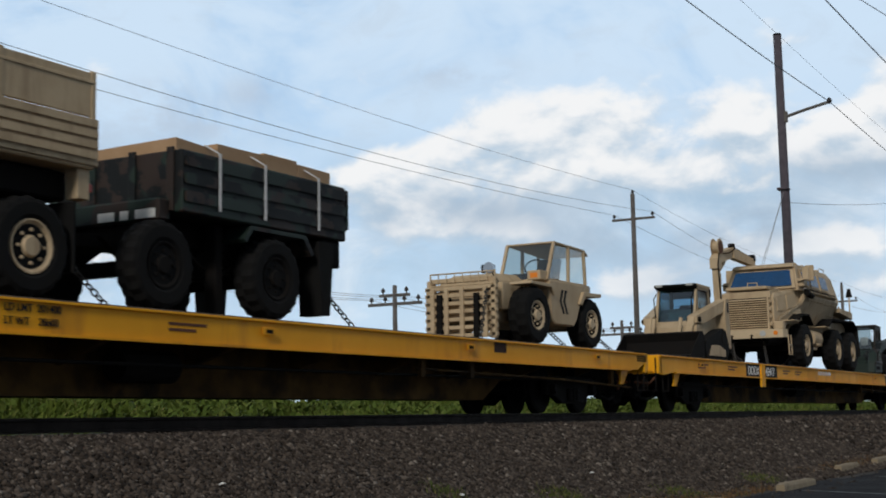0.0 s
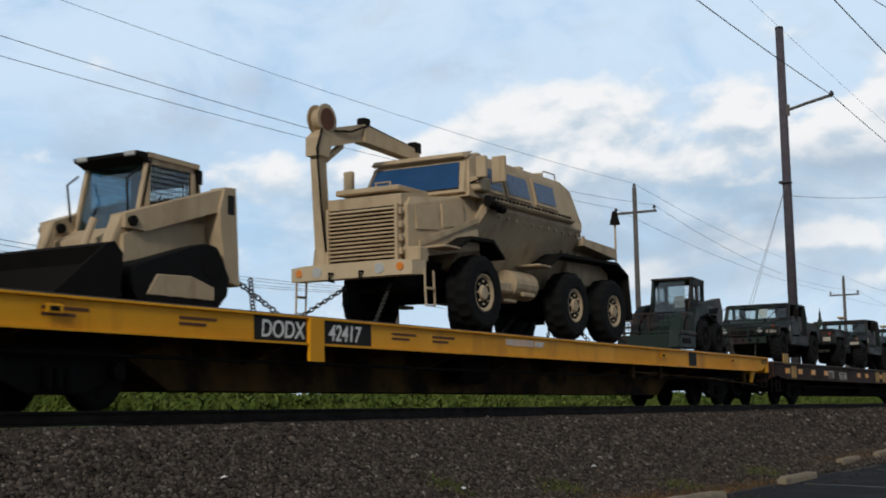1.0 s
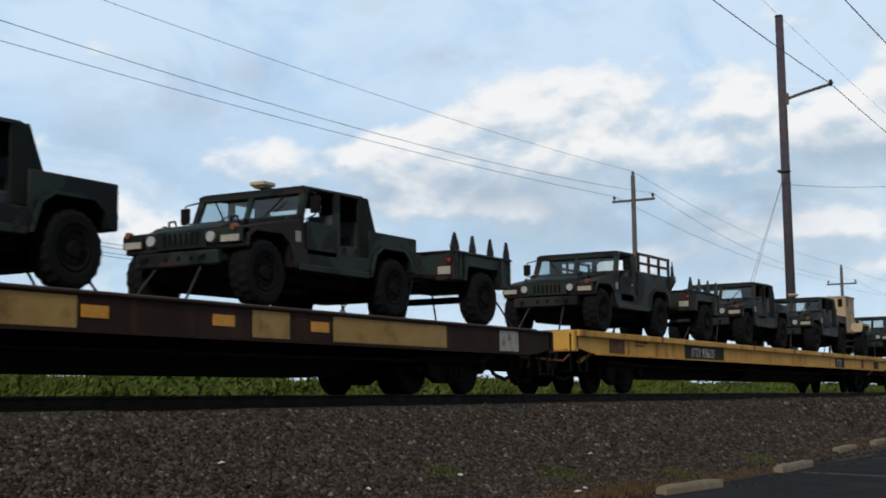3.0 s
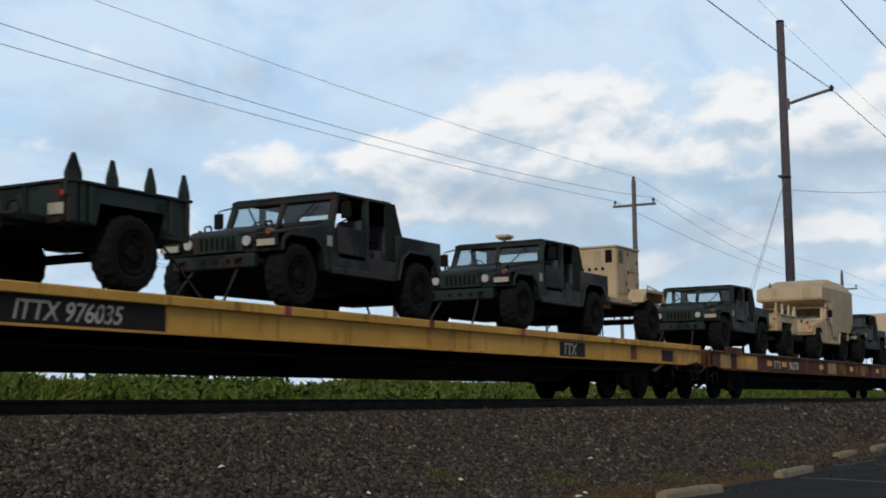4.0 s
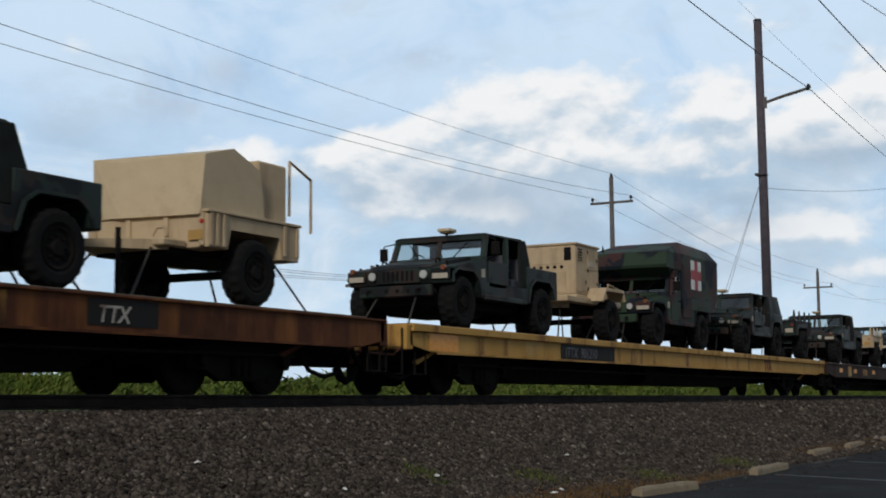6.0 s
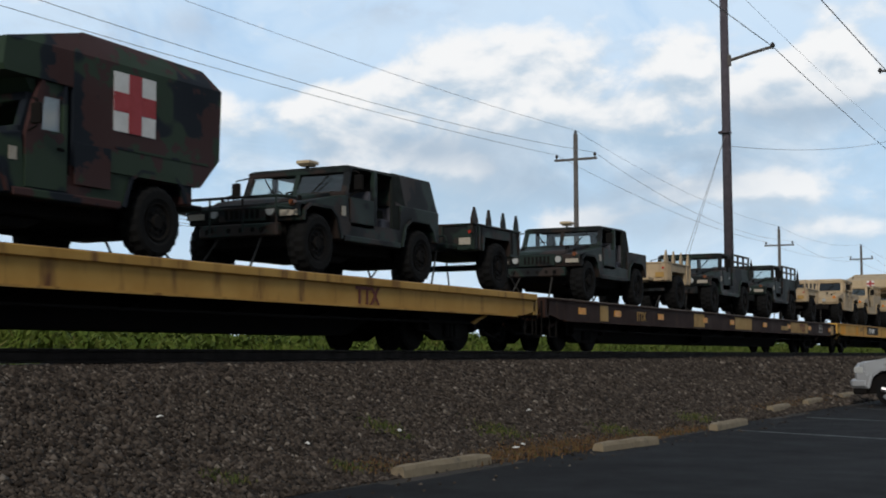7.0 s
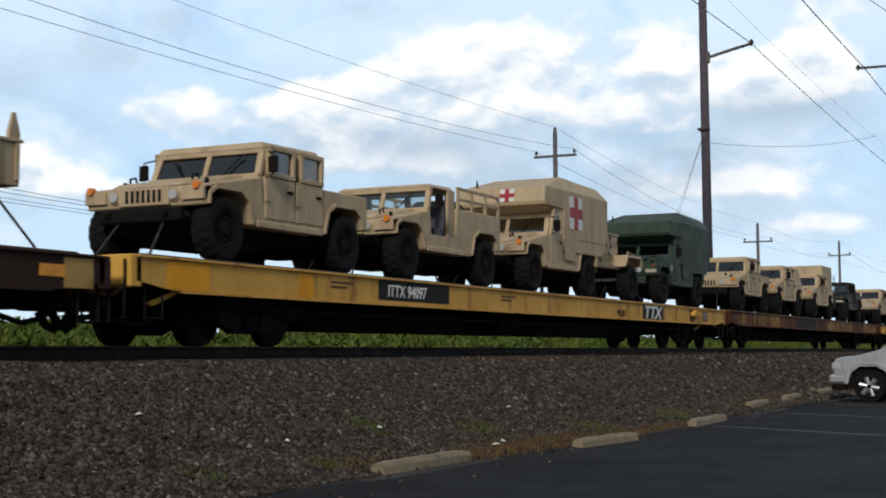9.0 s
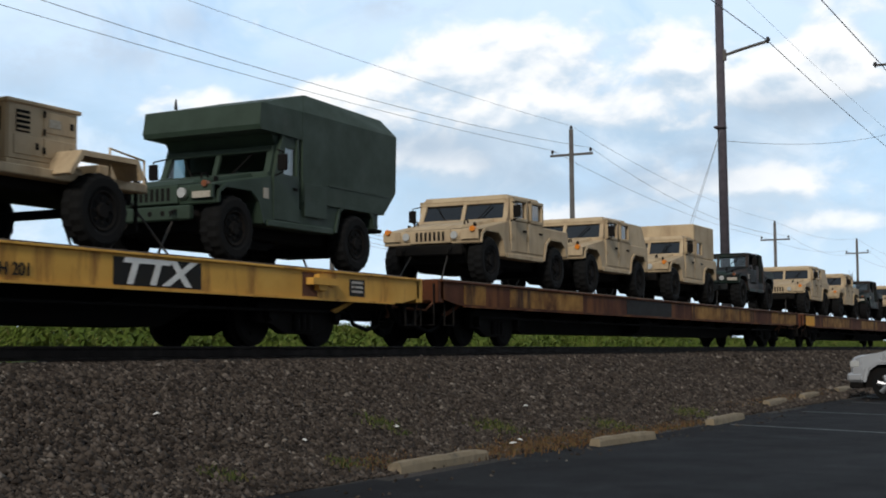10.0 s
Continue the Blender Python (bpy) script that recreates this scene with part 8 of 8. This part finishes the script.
# reflectors and repainted patches
for k, xs in ((2, (58.9, 60.2, 61.6, 63.06, 67.27, 68.41, 70.52, 73.05, 75.3, 77.4)), (6, (171.6, 173.8, 176.9, 180.7, 183.4, 187.2, 190.4, 193.5, 196.9)), (4, (117.4, 119.2, 120.6, 124.6, 128.4, 132.2))):
    for x in xs:
        panel(k, x, x + 0.42, 0.14, 0.28, REFLECT, "reflector", 0.006)
for k, xs in ((2, ((59.5, 0.5, PATCH_TAN), (64.35, 0.3, BROWN), (69.93, 0.55, PATCH_TAN), (71.03, 1.95, PATCH_TAN), (76.1, 0.8, PATCH_TAN), (77.94, 3.2, PATCH_TAN), (83.0, 0.7, WORN_WHITE))),
              (6, ((172.9, 0.5, PATCH_TAN), (179.9, 0.95, PATCH_TAN), (183.95, 1.85, PATCH_TAN), (197.3, 0.5, PATCH_TAN))),
              (4, ((115.3, 0.8, PATCH_TAN), (116.6, 1.7, YELLOW_FADED), (125.6, 1.0, PATCH_TAN), (127.0, 0.9, WORN_PATCH), (129.5, 1.4, WORN_PATCH), (133.0, 1.0, WORN_PATCH))),
              (5, ((143.0, 1.0, REFLECT), (146.6, 0.5, PATCH_TAN))),
              (8, ((227.7, 0.9, WORN_PATCH), (229.7, 3.8, WORN_PATCH), (236.3, 3.4, BLACKPAINT), (241.5, 6.5, WORN_PATCH), (250.2, 3.4, WORN_PATCH))),
              (9, ((255.2, 1.4, YELLOW), (258.1, 5.0, WORN_PATCH), (265.6, 4.0, WORN_PATCH))),
              (3, ((87.8, 0.8, RUST), (97.3, 0.14, RED), (90.6, 0.14, RED), (101.1, 0.14, RUST), (104.3, 0.14, RED), (109.5, 0.3, RUST))),
              (7, ((199.2, 0.9, YELLOW), (202.3, 0.4, YELLOW), (208.3, 0.7, YELLOW_FADED), (222.4, 0.4, RUST)))):
    for x, w, mat in xs:
        if w < 0.2:
            panel(k, x, x + w, -0.014, 0.105, mat, "lip_joint", 0.056)
        else:
            panel(k, x, x + w, 0.12 if k in (3, 5) else 0.05, 0.40, mat)
# small ladings stencilled too small to read
for k, x in ((0, 12.6), (1, 31.2), (1, 33.4), (1, 38.2), (1, 39.4), (3, 89.2), (7, 209.6), (7, 203.2)):
    for r in range(2):
        panel(k, x, x + 0.5 + 0.2 * (r == 0), 0.12 + 0.07 * r, 0.155 + 0.07 * r, RUST, "stencil_bar")


# no bracket stands over lettering
for c, xa, xb in CLEAR:
    for br in [o for o in c.children if o.name.startswith("tie_bracket")]:
        bx = sum(p[0] for p in br.bound_box) / 8
        if xa - 0.15 < bx < xb + 0.15:
            for o in (*br.children, br):
                bpy.data.objects.remove(o)


# ---- parked pickup, nose towards the track ----
def pickup():
    v = thing("pickup_truck", "silver pickup truck parked nose-in at the lot edge", "pickup truck")
    # built with the nose at y=0 towards +y; x: across
    prof = [(0.0, 0.45), (0.02, 1.00), (-0.12, 1.13), (-1.15, 1.26), (-1.95, 1.80), (-3.2, 1.84), (-3.6, 1.30), (-5.6, 1.28), (-5.62, 0.5), (-4.95, 0.5), (-4.85, 0.85), (-4.55, 0.98), (-4.15, 0.98), (-3.85, 0.85), (-3.75, 0.42), (-1.45, 0.42), (-1.36, 0.80), (-1.1, 0.96), (-0.65, 0.96), (-0.42, 0.80), (-0.36, 0.45)]
    part("body", prism(prof, -0.98, 0.98, 0.055, axis="x"), SILVER, v)
    part("underbody", box(-0.85, 0.85, -5.3, -0.3, 0.32, 0.9), CHASSIS, v)
    for s in (-1, 1):
        part("side_window", prism([(-1.75, 1.28), (-2.1, 1.72), (-3.1, 1.75), (-3.3, 1.28)], min(s * 0.981, s * 0.99), max(s * 0.981, s * 0.99), axis="x"), BLUEGLASS, v)
        part("headlight", box(s * 0.62 - 0.2, s * 0.62 + 0.2, -0.12, 0.035, 0.74, 0.98, 0.02), LAMP, v, "clear headlight")
        part("corner_lamp", box(min(s * 0.90, s * 0.992), max(s * 0.90, s * 0.992), -0.20, 0.024, 0.84, 1.00, 0.015), LAMP, v, "clear wraparound lamp")
        part("fender_flare", prism([(-1.50, 0.44), (-1.40, 0.84), (-1.12, 1.01), (-0.63, 1.01), (-0.38, 0.84), (-0.30, 0.46), (-0.37, 0.46), (-0.43, 0.80), (-0.66, 0.955), (-1.1, 0.955), (-1.35, 0.80), (-1.44, 0.44)], min(s * 0.97, s * 1.0), max(s * 0.97, s * 1.0), axis="x"), SILVER, v)
        part("mirror", box(min(s * 1.0, s * 1.2), max(s * 1.0, s * 1.2), -1.72, -1.6, 1.2, 1.4, 0.03), CHASSIS, v)
        part("door_seam", box(min(s * 0.981, s * 0.985), max(s * 0.981, s * 0.985), -2.0, -1.99, 0.5, 1.25), CHASSIS, v)
    part("bumper", box(-1.0, 1.0, -0.30, 0.12, 0.46, 0.70, 0.06), SILVER, v)
    part("air_dam", box(-0.95, 0.95, -0.28, 0.06, 0.30, 0.46, 0.03), CHASSIS, v)
    part("grille", box(-0.4, 0.4, -0.05, 0.04, 0.68, 0.98, 0.02), CHASSIS, v)
    part("windscreen", hull([(s * 0.85, -1.2, 1.245) for s in (-1, 1)] + [(s * 0.78, -1.9, 1.785) for s in (-1, 1)] + [(s * 0.85, -1.18, 1.255) for s in (-1, 1)] + [(s * 0.78, -1.88, 1.80) for s in (-1, 1)]), BLUEGLASS, v)
    for y in (-0.9, -4.35):
        for s in (-1, 1):
            c = Vector((s * 0.83, y, 0.39))
            tb = tube(c - Vector((0.13, 0, 0)), c + Vector((0.13, 0, 0)), 0.39, n=28)
            wh = part("wheel", tb, RUBBER, v, "black tyre")
            xo = s * 0.965
            rb = tube((xo - 0.006 * s, y, 0.39), (xo + 0.004 * s, y, 0.39), 0.26, n=24)
            part("rim", rb, CHASSIS, wh)
            for k in range(6):
                a = math.pi / 3 * k + 0.2
                p, q = Vector((xo + 0.012 * s, y + 0.05 * math.cos(a), 0.39 + 0.05 * math.sin(a))), Vector((xo + 0.012 * s, y + 0.25 * math.cos(a), 0.39 + 0.25 * math.sin(a)))
                part("spoke", tube(p, q, 0.06, 0.068, 8), ALLOY, wh)
    part("antenna", path_tube([(-0.6, -1.2, 1.2), (-0.6, -1.25, 1.45)], 0.01, 5), CHASSIS, v)
    v.matrix_basis = pose(37.62, 6.92, 0.0, 0, 0, 0)


pickup()


# ---- movement ----
def train_shift(t):
    return 20.657 * t - 0.01049 * t * t


def motions():
    for ob, x, y, z in TRAIN:
        walk(ob, [(0.5 * k, pose(x - train_shift(0.5 * k), y, z)) for k in range(21)])
    # wheelsets roll on the rail
    for car, wheel, x in SPIN:
        walk(wheel, [(k / FPS, pose(x, 0, 0.46, 0, -math.degrees(train_shift(k / FPS) / 0.46))) for k in range(301)])


motions()
